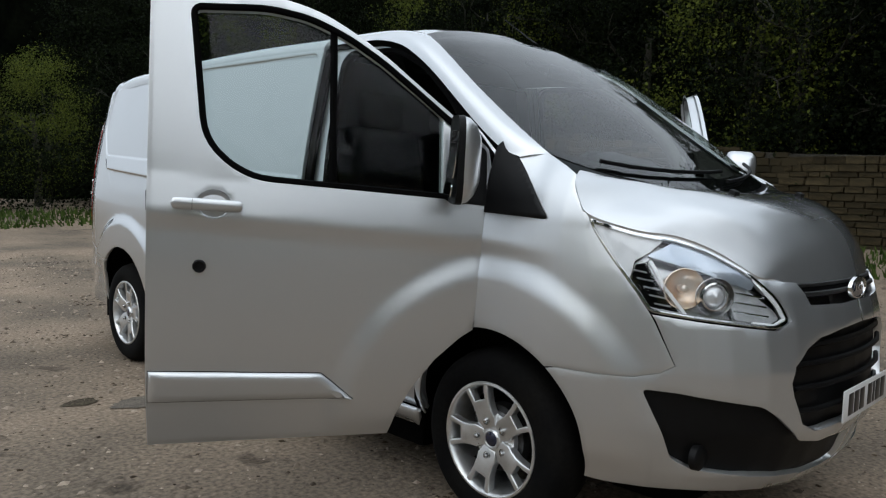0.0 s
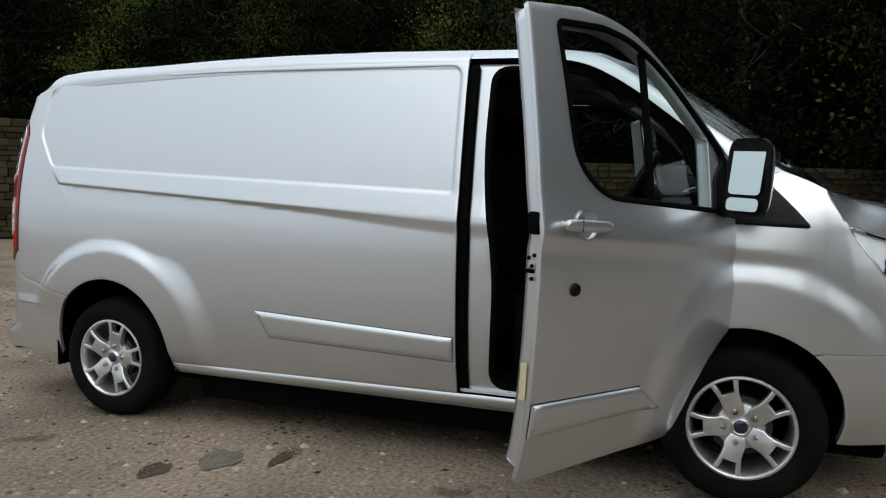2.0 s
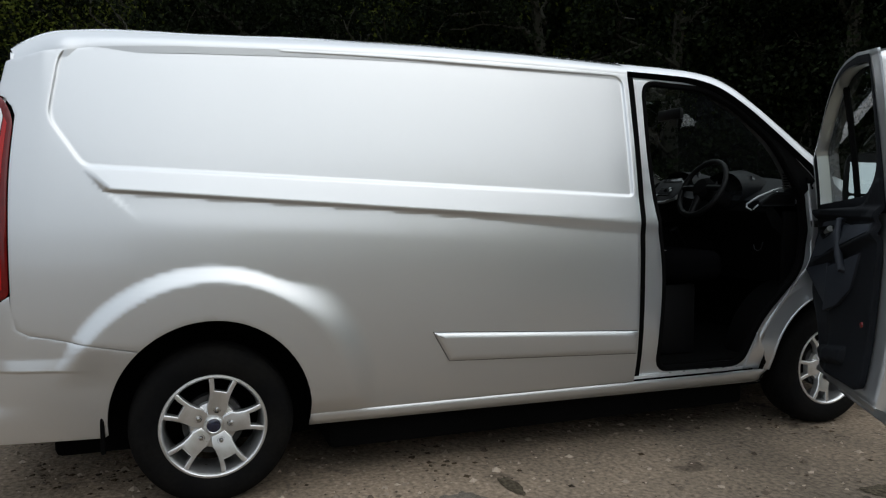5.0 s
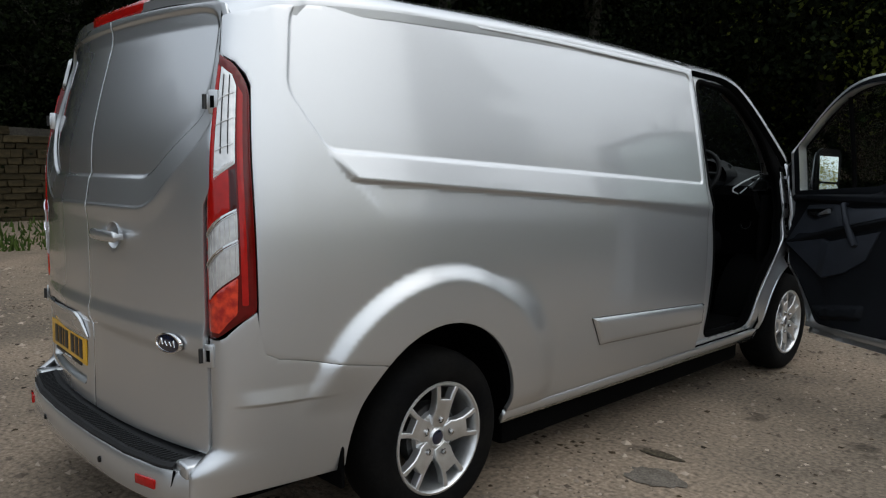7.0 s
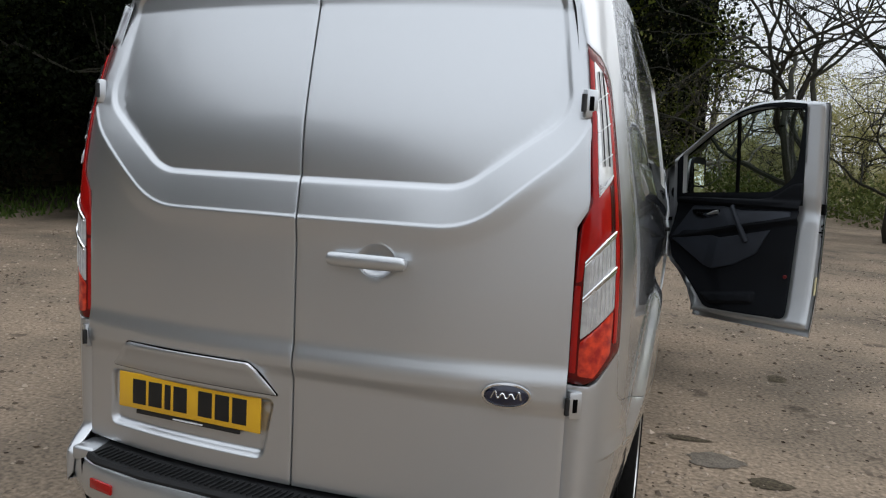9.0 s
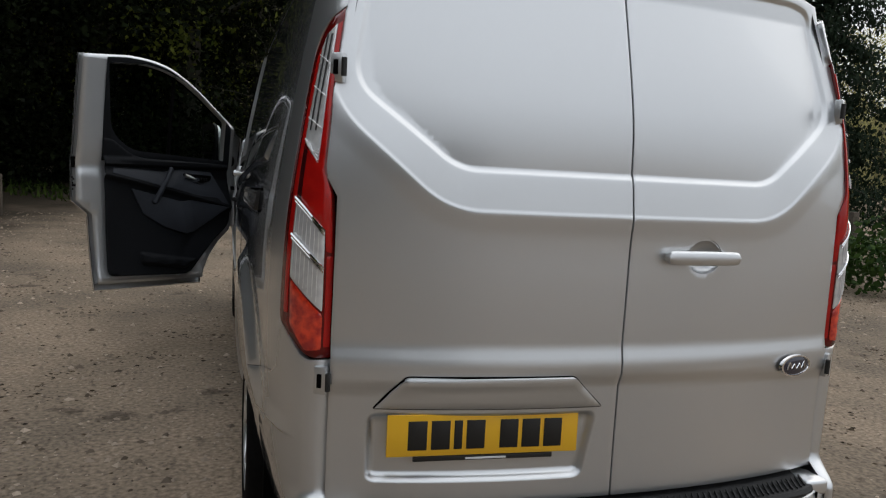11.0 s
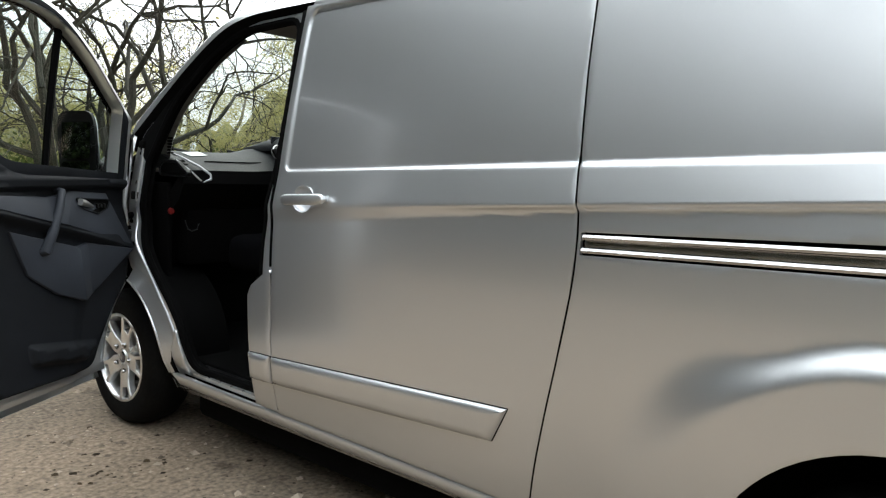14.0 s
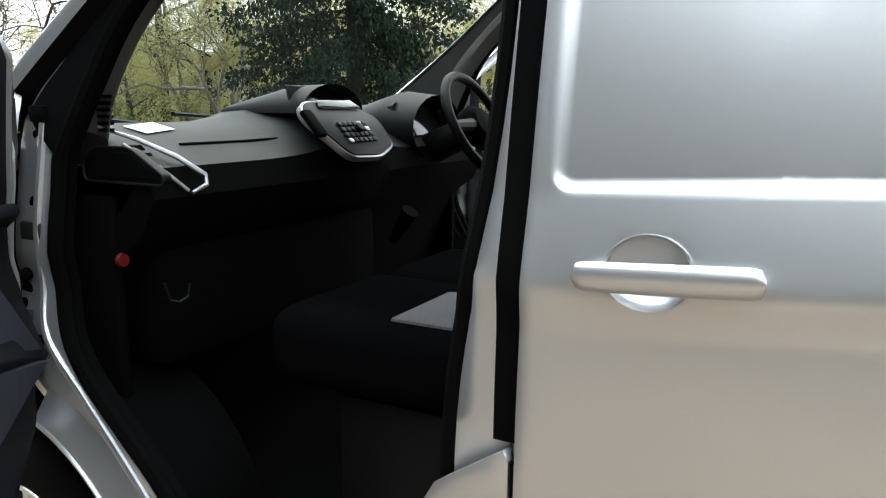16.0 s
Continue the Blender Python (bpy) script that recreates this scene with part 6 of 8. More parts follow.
        part("lock_button", box_bm(tuple(cc - Vector((0.004, 0.007, 0.009))), tuple(cc + Vector((0.004, 0.007, 0.009))), 0.002), BLACK, skin)
    # latch, screws and stickers on the rear edge face
    ey = -1.235 if sign == 1 else -1.275
    ex = float(side_x(np.array([ey]), np.array([1.1]))[0])
    part("door_latch", box_bm(*span(sign, ex - 0.062, ex - 0.020, ey - 0.010, ey + 0.02, 1.15, 1.22), 0.004), RUBBER, skin, "black latch opening")
    for kx, kz in ((0.030, 1.085), (0.052, 1.075), (0.038, 1.050), (0.036, 1.01)):
        part("latch_screw", moved(lathe([(0.0005, 0.002), (0.006, 0.0015), (0.007, -0.004)], 10, "Y"), Matrix.Translation((sign * (ex - kx), ey - 0.006, kz)) @ pose(0, 0, 0, 0, 0, 180)), RUBBER, skin)
    part("striker_slot", box_bm(*span(sign, ex - 0.062, ex - 0.035, ey - 0.010, ey + 0.02, 1.028, 1.040), 0.001), RUBBER, skin)
    if sign == 1:
        part("edge_sticker", box_bm(*span(1, ex - 0.055, ex - 0.028, ey - 0.0065, ey - 0.003, 0.62, 0.74), 0), CREAM, skin, "cream printed sticker")
        part("door_reflector", moved(lathe([(0.0005, 0.003), (0.012, 0.002), (0.013, -0.004)], 14), Matrix.Translation((ex - 0.125, -1.07, 0.72)) @ pose(0, 0, 0, 0, 0, 180)), RED_TAG, skin, "small red door reflector")
    # mirror on the front corner of the window
    mx, my, mz = 1.045, -0.235, 1.365
    aim = Matrix.Translation((sign * mx, my, mz)) @ pose(0, 0, 0, 0, 0, -5 * sign) @ Matrix.Translation((-sign * mx, -my, -mz))
    shell = bmesh.new()
    rings = []
    for k, (d, sc) in enumerate(((0.0, 0.96), (0.010, 1.0), (0.034, 0.96), (0.058, 0.82), (0.076, 0.58), (0.085, 0.25))):
        ring = []
        for j in range(32):
            a = 2 * math.pi * j / 32
            ca, sa = math.cos(a), math.sin(a)
            ring.append(shell.verts.new((sign * (mx + 0.087 * sc * math.copysign(abs(ca) ** 0.42, ca)), my + d, mz + 0.150 * sc * math.copysign(abs(sa) ** 0.42, sa))))
        rings.append(ring)
    for a, b2 in zip(rings, rings[1:]):
        for j in range(32):
            shell.faces.new((a[j], a[(j + 1) % 32], b2[(j + 1) % 32], b2[j]))
    shell.faces.new(rings[-1])
    part("mirror_housing", moved(shell, aim), PAINT, skin, "silver mirror cap with black rim")
    rimb = bmesh.new()
    r1, r2, r3 = [], [], []
    for j in range(32):
        a = 2 * math.pi * j / 32
        ca, sa = math.cos(a), math.sin(a)
        sh = (math.copysign(abs(ca) ** 0.42, ca), math.copysign(abs(sa) ** 0.42, sa))
        r1.append(rimb.verts.new((sign * (mx + 0.089 * sh[0]), my + 0.014, mz + 0.152 * sh[1])))
        r2.append(rimb.verts.new((sign * (mx + 0.088 * sh[0]), my - 0.008, mz + 0.151 * sh[1])))
        r3.append(rimb.verts.new((sign * (mx + 0.073 * sh[0]), my - 0.004, mz + 0.136 * sh[1])))
    for a, b2 in ((r1, r2), (r2, r3)):
        for j in range(32):
            rimb.faces.new((a[j], a[(j + 1) % 32], b2[(j + 1) % 32], b2[j]))
    rimb.faces.new(r3)
    part("mirror_rim", moved(rimb, aim), BLACK, skin)
    for z0, z1, nm in ((-0.065, 0.128, "mirror_glass"), (-0.128, -0.078, "wide_angle_mirror")):
        g = slab(rounded([(sign * (mx - 0.067), mz + z0), (sign * (mx + 0.067), mz + z0), (sign * (mx + 0.067), mz + z1), (sign * (mx - 0.067), mz + z1)], 0.02), -0.004, "XZ", my - 0.0045)
        tilt_ = Matrix.Translation((sign * mx, my, mz)) @ pose(0, 0, 0, -6, 0, 0) @ Matrix.Translation((-sign * mx, -my - 0.006, -mz))
        part(nm, moved(g, aim @ tilt_), MIRROR, skin, "bright mirror glass")
    arm = [(sign * 0.885, -0.16, 1.235), (sign * 0.93, -0.17, 1.24), (sign * 0.99, -0.18, 1.265)]
    part("mirror_arm", tube(arm, [0.045, 0.035, 0.03], 10), BLACK, skin, "black mirror arm")
    sail = rounded([(-0.078, 1.20), (-0.235, 1.215), (-0.225, 1.36), (-0.15, 1.45), (-0.075, 1.40)], 0.015)
    patch("mirror_sail", sail, lambda u, v: side_point(u, v, sign) + np.array([sign * 0.004, 0, 0]), BLACK, skin, (sign, 0, 0), 0.02, lip=0.03, label="black mirror mounting panel")
    skin.matrix_local = turn
    return skin


cab_door(1, 60)
cab_door(-1, 60.5)


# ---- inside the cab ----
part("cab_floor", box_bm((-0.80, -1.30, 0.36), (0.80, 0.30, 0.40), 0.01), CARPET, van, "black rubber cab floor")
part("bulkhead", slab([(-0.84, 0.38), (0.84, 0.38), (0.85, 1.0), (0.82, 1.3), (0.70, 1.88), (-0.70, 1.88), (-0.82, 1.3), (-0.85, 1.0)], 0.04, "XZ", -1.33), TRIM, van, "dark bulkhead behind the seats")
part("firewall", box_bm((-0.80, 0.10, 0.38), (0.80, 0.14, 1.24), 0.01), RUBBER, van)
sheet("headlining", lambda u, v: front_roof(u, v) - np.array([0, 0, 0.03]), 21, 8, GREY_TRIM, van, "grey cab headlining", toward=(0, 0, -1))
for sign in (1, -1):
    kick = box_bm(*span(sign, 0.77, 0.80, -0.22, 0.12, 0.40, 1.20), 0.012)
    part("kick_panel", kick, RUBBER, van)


dash = bmesh.new()
xs = np.linspace(-0.79, 0.79, 41)
prof_pts = []
for x in xs:
    hump = math.exp(-(((x + 0.06) / 0.17) ** 2))
    pod = math.exp(-(((x - 0.44) / 0.20) ** 2))
    top = 1.350 + 0.070 * hump + 0.050 * pod
    p = [(0.36 - 0.12 * abs(x) ** 2, 1.27), (0.16, 1.305), (0.02, top - 0.006), (-0.07, top), (-0.20 - 0.03 * hump, top - 0.034 + 0.014 * hump),
         (-0.325 - 0.03 * hump, 1.262 + 0.04 * hump), (-0.345 - 0.03 * hump, 1.20), (-0.30 - 0.05 * hump, 1.12), (-0.22, 1.06), (-0.16, 0.92), (-0.12, 0.78), (0.0, 0.76), (0.10, 0.80)]
    prof_pts.append(p)
def dash_skin(bm, lo, hi):
    rings = [[bm.verts.new((x, y, z)) for y, z in p[lo:hi]] for x, p in zip(xs, prof_pts)]
    for a, b_ in zip(rings, rings[1:]):
        for j in range(len(a) - 1):
            bm.faces.new((a[j], a[j + 1], b_[j + 1], b_[j]))
    bm.faces.new(rings[0])
    bm.faces.new(rings[-1][::-1])
    return bm


dsh = part("dashboard", dash_skin(dash, 0, 6), DASH, van, "charcoal moulded dashboard top")
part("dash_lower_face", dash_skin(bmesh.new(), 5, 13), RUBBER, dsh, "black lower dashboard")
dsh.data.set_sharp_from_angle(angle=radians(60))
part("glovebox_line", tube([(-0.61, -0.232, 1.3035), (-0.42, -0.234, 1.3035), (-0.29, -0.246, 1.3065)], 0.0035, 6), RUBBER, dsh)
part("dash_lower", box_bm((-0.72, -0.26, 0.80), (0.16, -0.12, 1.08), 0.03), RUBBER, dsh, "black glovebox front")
# end vents with silver frames
for sign in (1, -1):
    cup = rounded([(-0.145, 1.280), (-0.185, 1.305), (-0.29, 1.305), (-0.385, 1.252), (-0.380, 1.232), (-0.145, 1.232)], 0.018)
    part("dash_end_cap", slab(cup, sign * -0.02, "YZ", sign * 0.795, 0.004), BLACK, dsh)
    well = slab([tuple(p) for p in poly_inset(spaced(cup, 0.03), 0.012)], sign * -0.02, "YZ", sign * 0.798)
    part("cup_holder", well, RUBBER, dsh, "dark cup holder well")
    rim_ = [(sign * 0.797, y, z) for y, z in spaced(cup, 0.03)]
    part("cup_rim", tube([*rim_, rim_[0], rim_[1]], 0.003, 6, cap=False), DASH, dsh, "grey rim of the cup holder")
    fr = [(sign * 0.770, -0.165, 1.345), (sign * 0.735, -0.245, 1.318), (sign * 0.695, -0.312, 1.283), (sign * 0.652, -0.350, 1.243), (sign * 0.655, -0.356, 1.222), (sign * 0.692, -0.352, 1.207)]
    part("vent_frame", tube(fr, [0.003, 0.0055, 0.006, 0.006, 0.006, 0.004], 8), SATIN, dsh, "satin silver vent frame")
    fr2 = [(sign * 0.782, -0.255, 1.312), (sign * 0.745, -0.318, 1.262), (sign * 0.702, -0.352, 1.212)]
    part("vent_frame", tube(fr2, [0.003, 0.0045, 0.004], 8), SATIN, dsh)
    for k in range(6):
        c = Vector((sign * (0.755 - 0.010 * k), -0.262 - 0.016 * k, 1.312 - 0.017 * k))
        part("vent_slat", moved(box_bm((-0.024, -0.008, -0.0015), (0.024, 0.008, 0.0015), 0.001), Matrix.Translation(c + Vector((0, 0.008, -0.010))) @ pose(0, 0, 0, 42, 0, 0)), RUBBER, dsh)
    hookp = [(sign * 0.792, -0.36, 1.03), (sign * 0.778, -0.36, 0.99), (sign * 0.755, -0.36, 0.98), (sign * 0.728, -0.36, 0.988), (sign * 0.723, -0.36, 1.015)]
    part("side_bin_lip", tube(hookp, 0.003, 6), DASH, dsh)
# centre console
outline = rounded([(-0.135, 0.10), (-0.17, 0.035), (-0.07, -0.145), (0.10, -0.155), (0.23, -0.11), (0.25, 0.02), (0.12, 0.11)], 0.04)
cm = pose(-0.135, -0.325, 1.330, 48, 0, 0) @ Matrix.Diagonal((0.82, 0.80, 1, 1))
panel_ = part("console_panel", moved(slab(outline, 0.02, "XY", 0.0, 0.006), cm), SATIN, dsh, "satin silver centre console")
part("console_face", moved(slab([tuple(p) for p in poly_inset(spaced(outline, 0.02), 0.008)], 0.006, "XY", 0.018, 0.002), cm), BLACK, dsh)
part("console_screen", moved(slab(rounded([(-0.07, 0.062), (0.17, 0.062), (0.14, 0.102), (-0.06, 0.098)], 0.01), 0.004, "XY", 0.0245, 0.001), cm), SCREEN, dsh)
for r in range(4):
    for k in range(6):
        part("console_button", moved(box_bm((-0.035 + 0.028 * k, -0.09 + 0.024 * r, 0.025), (-0.013 + 0.028 * k, -0.073 + 0.024 * r, 0.031), 0.002), cm), SATIN if (r + k) % 7 == 0 else DASH, panel_)
part("console_knob", moved(lathe([(0.0005, 0.045), (0.016, 0.044), (0.018, 0.025)], 20, "Z"), cm @ Matrix.Translation((0.055, -0.035, 0))), BLACK, panel_)
part("console_vent", moved(box_bm((-0.165, -0.05, 0.01), (-0.115, 0.06, 0.028), 0.008), cm), RUBBER, panel_)
hood = bmesh.new()
for_r = []
for k in range(13):
    a = math.pi * k / 12
    for_r.append([hood.verts.new((-0.075 + 0.145 * math.cos(a), yy, 1.372 + hh * math.sin(a))) for yy, hh in ((-0.275, 0.082), (-0.16, 0.078), (0.02, 0.03))])
for a, b_ in zip(for_r, for_r[1:]):
    for j in range(2):
        hood.faces.new((a[j], a[j + 1], b_[j + 1], b_[j]))
part("screen_hood", hood, DASH, dsh, "grey display hood")
part("display", moved(box_bm((-0.13, -0.004, -0.04), (0.13, 0.004, 0.05), 0.004), pose(-0.075, -0.22, 1.40, -15)), SCREEN, dsh)
part("instrument_hood", moved(lathe([(0.17, -0.10), (0.19, 0.02), (0.13, 0.16), (0.01, 0.22)], 24, "Y"), Matrix.Translation((0.43, -0.24, 1.32)) @ Matrix.Diagonal((1, 1, 0.65, 1))), DASH, dsh)
part("instrument_face", moved(box_bm((-0.16, -0.006, -0.08), (0.16, 0.006, 0.08), 0.02), pose(0.43, -0.27, 1.325, -20)), SCREEN, dsh)
# steering wheel
sm = pose(0.435, -0.49, 1.335, 62, 0, 0)
ringp = [(0.178 * math.cos(2 * math.pi * k / 36), 0.178 * math.sin(2 * math.pi * k / 36), 0) for k in range(38)]
sw = part("steering_wheel", moved(tube(ringp, 0.016, 10, cap=False), sm), BLACK, van, "black three-spoke steering wheel")
part("wheel_boss", moved(lathe([(0.0005, 0.03), (0.05, 0.025), (0.07, 0.0), (0.065, -0.04)], 24, "Z"), sm), RUBBER, sw)
for a in (0, 180, 270):
    sp = [(0.05 * math.cos(radians(a)), 0.05 * math.sin(radians(a)), 0.0), (0.18 * math.cos(radians(a)), 0.18 * math.sin(radians(a)), 0.0)]
    part("wheel_spoke", moved(tube(sp, [0.022, 0.016], 8), sm), BLACK, sw)
part("steering_column", tube([(0.435, -0.46, 1.315), (0.43, -0.20, 1.20)], [0.05, 0.06], 12), BLACK, van)
part("gear_lever", tube([(0.10, -0.36, 0.98), (0.09, -0.43, 1.08)], [0.015, 0.028], 10), RUBBER, van, "black gear lever on the dashboard")


def seat(parent, x0, x1, label):
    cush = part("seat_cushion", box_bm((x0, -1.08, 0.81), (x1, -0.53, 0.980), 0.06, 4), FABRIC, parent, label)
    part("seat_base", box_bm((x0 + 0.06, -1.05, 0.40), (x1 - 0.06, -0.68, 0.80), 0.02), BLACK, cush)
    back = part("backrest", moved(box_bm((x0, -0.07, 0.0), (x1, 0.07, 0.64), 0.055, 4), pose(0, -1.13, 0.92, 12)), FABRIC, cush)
    part("cushion_panel", box_bm((x0 + 0.05, -1.02, 0.970), (x1 - 0.14, -0.82, 0.9845), 0.006), FABRIC_LIGHT, cush, "light grey woven seat panel")
    w = (x0 + x1) / 2
    part("headrest", box_bm((w - 0.13, -1.28, 1.55), (w + 0.13, -1.18, 1.73), 0.04, 3), FABRIC, cush)
    return cush


seat(van, 0.19, 0.70, "black cloth driver's seat")
seat(van, -0.70, -0.26, "black cloth passenger seat")
seat(van, -0.25, 0.14, "black cloth middle seat")
part("interior_mirror", box_bm((-0.12, -0.42, 1.78), (0.12, -0.39, 1.85), 0.012), BLACK, van, "black interior mirror")
part("sun_visor", moved(box_bm((-0.70, -0.16, -0.008), (-0.25, 0.0, 0.008), 0.006), pose(0, -0.72, 1.875, -28)), GREY_TRIM, van, "grey sun visor, folded down")
part("pillar_speaker", moved(box_bm((-0.006, -0.022, -0.05), (0.006, 0.022, 0.05), 0.004), pose(-0.772, -0.13, 1.43, 0, 0, 0)), BLACK, van)
tagged(part("paper_slip", moved(box_bm((-0.055, -0.032, 0), (0.055, 0.032, 0.001), 0), pose(-0.600, -0.125, 1.3385, 14.8, 0, 0) @ pose(0, 0, 0, 0, 0, 14)), PAPER), "white paper slip lying on the dashboard", "paper")
part("cut_off_switch", lathe([(0.0005, 0.005), (0.014, 0.004), (0.016, -0.004)], 16, "Y"), RED_TAG, van, "red switch in the footwell").matrix_local = pose(-0.792, -0.240, 1.066, 0, 0, 180)
part("footwell_hook", tube([(-0.768, -0.232, 1.115), (-0.760, -0.24, 1.125), (-0.768, -0.24, 1.140), (-0.776, -0.232, 1.150)], 0.004, 6), STEEL, van, "small steel hook in the footwell")


# ---- ground ----
def ground_material():
    m = material("gravel_earth", (0.296, 0.230, 0.167), 0.95, spec=0.2, grain=0.6, grain_scale=42, color2=(0.150, 0.122, 0.092), patch_scale=0.7, bump=0.7, bump_scale=16)
    t = m.node_tree
    b = t.nodes["Principled BSDF"]
    src = b.inputs["Base Color"].links[0].from_socket
    coord = t.nodes.new("ShaderNodeTexCoord").outputs["Object"]
    cell = t.nodes.new("ShaderNodeTexVoronoi")
    cell.inputs["Scale"].default_value = 38
    t.links.new(coord, cell.inputs["Vector"])
    pebble = t.nodes.new("ShaderNodeMapRange")
    pebble.inputs[1].default_value, pebble.inputs[2].default_value, pebble.inputs[3].default_value, pebble.inputs[4].default_value = 0.0, 0.5, 1.25, 0.75
    t.links.new(cell.outputs["Distance"], pebble.inputs[0])
    mul = t.nodes.new("ShaderNodeMix")
    mul.data_type, mul.blend_type = "RGBA", "MULTIPLY"
    mul.inputs[0].default_value = 0.14
    t.links.new(src, mul.inputs[6])
    t.links.new(pebble.outputs[0], mul.inputs[7])
    # scattered dark litter and damp places
    for scale, lo, hi, dark in ((3.1, 0.62, 0.70, 0.45), (11.0, 0.66, 0.72, 0.5)):
        n = t.nodes.new("ShaderNodeTexNoise")
        n.inputs["Scale"].default_value, n.inputs["Detail"].default_value = scale, 8
        t.links.new(coord, n.inputs["Vector"])
        r = t.nodes.new("ShaderNodeMapRange")
        r.inputs[1].default_value, r.inputs[2].default_value, r.inputs[3].default_value, r.inputs[4].default_value = lo, hi, 1.0, dark
        t.links.new(n.outputs["Fac"], r.inputs[0])
        again = t.nodes.new("ShaderNodeMix")
        again.data_type, again.blend_type = "RGBA", "MULTIPLY"
        again.inputs[0].default_value = 1.0
        t.links.new(mul.outputs[2], again.inputs[6])
        t.links.new(r.outputs[0], again.inputs[7])
        mul = again
    # woodland floor of the north-west corner, darkened to paint the trees' shade
    place_ = t.nodes.new("ShaderNodeSeparateXYZ")
    t.links.new(coord, place_.inputs[0])
    ragged = t.nodes.new("ShaderNodeTexNoise")
    ragged.inputs["Scale"].default_value, ragged.inputs["Detail"].default_value = 0.9, 6
    t.links.new(coord, ragged.inputs["Vector"])
    masks = []
    for axis, lo, hi in (("X", -3.2, -4.6), ("Y", 3.9, 5.4)):
        shift_ = t.nodes.new("ShaderNodeMath")
        shift_.operation = "MULTIPLY_ADD"
        shift_.inputs[1].default_value, shift_.inputs[2].default_value = 2.4, -1.2
        t.links.new(ragged.outputs["Fac"], shift_.inputs[0])
        add_ = t.nodes.new("ShaderNodeMath")
        t.links.new(place_.outputs[axis], add_.inputs[0])
        t.links.new(shift_.outputs[0], add_.inputs[1])
        edge_ = t.nodes.new("ShaderNodeMapRange")
        edge_.inputs[1].default_value, edge_.inputs[2].default_value = lo, hi
        t.links.new(add_.outputs[0], edge_.inputs[0])
        masks.append(edge_.outputs[0])
    both = t.nodes.new("ShaderNodeMath")
    both.operation = "MULTIPLY"
    t.links.new(masks[0], both.inputs[0])
    t.links.new(masks[1], both.inputs[1])
    shade_floor = t.nodes.new("ShaderNodeMix")
    shade_floor.data_type = "RGBA"
    shade_floor.inputs[7].default_value = (0.045, 0.036, 0.025, 1)
    t.links.new(both.outputs[0], shade_floor.inputs[0])
    t.links.new(mul.outputs[2], shade_floor.inputs[6])
    t.links.new(shade_floor.outputs[2], b.inputs["Base Color"])
    return m


GROUND = ground_material()


def land(x, y):
    """Height of the ground: flat yard, verge rising to the woods."""
    d = np.maximum(smooth01(-9.8, -13.0, x), np.maximum(smooth01(-15.5, -19.0, y + 0.25 * x), smooth01(11.0, 16.0, y + 0.9 * np.clip(-x - 2, -8, 8))))
    return 0.35 * d + 0.012 * np.sin(1.7 * x + 0.6 * y) * np.sin(1.3 * y - 0.4 * x) * smooth01(2.0, 5.0, np.hypot(x, (y + 1.65) * 0.55))


gx = np.concatenate([[-900, -400, -150, -70, -40], np.linspace(-30, 30, 121), [40, 70, 150, 400, 900]])
X_, Y_ = np.meshgrid(gx, gx)
Z_ = np.where(np.hypot(X_, Y_) < 45, land(X_, Y_), 0.0)
n = len(gx)
gme = bpy.data.meshes.new("ground")
gme.from_pydata(np.stack([X_.ravel(), Y_.ravel(), Z_.ravel()], -1).tolist(), [], [(j * n + i, j * n + i + 1, (j + 1) * n + i + 1, (j + 1) * n + i) for j in range(n - 1) for i in range(n - 1)])
gme.polygons.foreach_set("use_smooth", [True] * len(gme.polygons))
ground = tagged(part("ground", gme, GROUND), "gravel and bare earth car park with puddle stains", "ground", kind="structure")
rng = np.random.default_rng(7)


def island_material(name, a, b, rough=0.8, trans=0.0):
    """Two colours mixed piece by piece."""
    m = bpy.data.materials.new(name)
    m.use_nodes = True
    t = m.node_tree
    p = t.nodes["Principled BSDF"]
    p.inputs["Roughness"].default_value = rough
    p.inputs["Specular IOR Level"].default_value = 0.08
    geo = t.nodes.new("ShaderNodeNewGeometry")
    mix = t.nodes.new("ShaderNodeMix")
    mix.data_type = "RGBA"
    mix.inputs[6].default_value, mix.inputs[7].default_value = (*a, 1), (*b, 1)
    t.links.new(geo.outputs["Random Per Island"], mix.inputs[0])
    t.links.new(mix.outputs[2], p.inputs["Base Color"])
    if trans:
        tr = t.nodes.new("ShaderNodeBsdfTranslucent")
        add = t.nodes.new("ShaderNodeMixShader")
        add.inputs[0].default_value = trans
        t.links.new(mix.outputs[2], tr.inputs[0])
        t.links.new(p.outputs[0], add.inputs[1])
        t.links.new(tr.outputs[0], add.inputs[2])
        t.links.new(add.outputs[0], t.nodes["Material Output"].inputs[0])
    return m


STONES = island_material("loose_gravel", (0.07, 0.054, 0.04), (0.42, 0.345, 0.27), 0.9)
LITTER = island_material("leaf_litter", (0.02, 0.016, 0.012), (0.07, 0.05, 0.03), 0.9)
# stone colour lowered to carry the shade of the overhanging trees
WALLSTONE_SHADED = island_material("wall_stone", (0.02, 0.017, 0.010), (0.058, 0.046, 0.026), 0.9)
LEAF = island_material("spring_leaves", (0.03, 0.045, 0.008), (0.15, 0.175, 0.03), 0.6, 0.35)
# near-black copy of the leaf colours, with the wood's shade painted in
LEAF_SHADED = island_material("shaded_leaves", (0.0015, 0.003, 0.001), (0.008, 0.013, 0.003), 0.8, 0.10)
# fresh yellow-green leaf, lightened further to paint distance haze
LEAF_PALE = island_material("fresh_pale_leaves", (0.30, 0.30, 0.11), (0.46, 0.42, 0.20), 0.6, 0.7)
NEEDLE = island_material("conifer_needles", (0.010, 0.020, 0.012), (0.035, 0.052, 0.032), 0.7, 0.1)
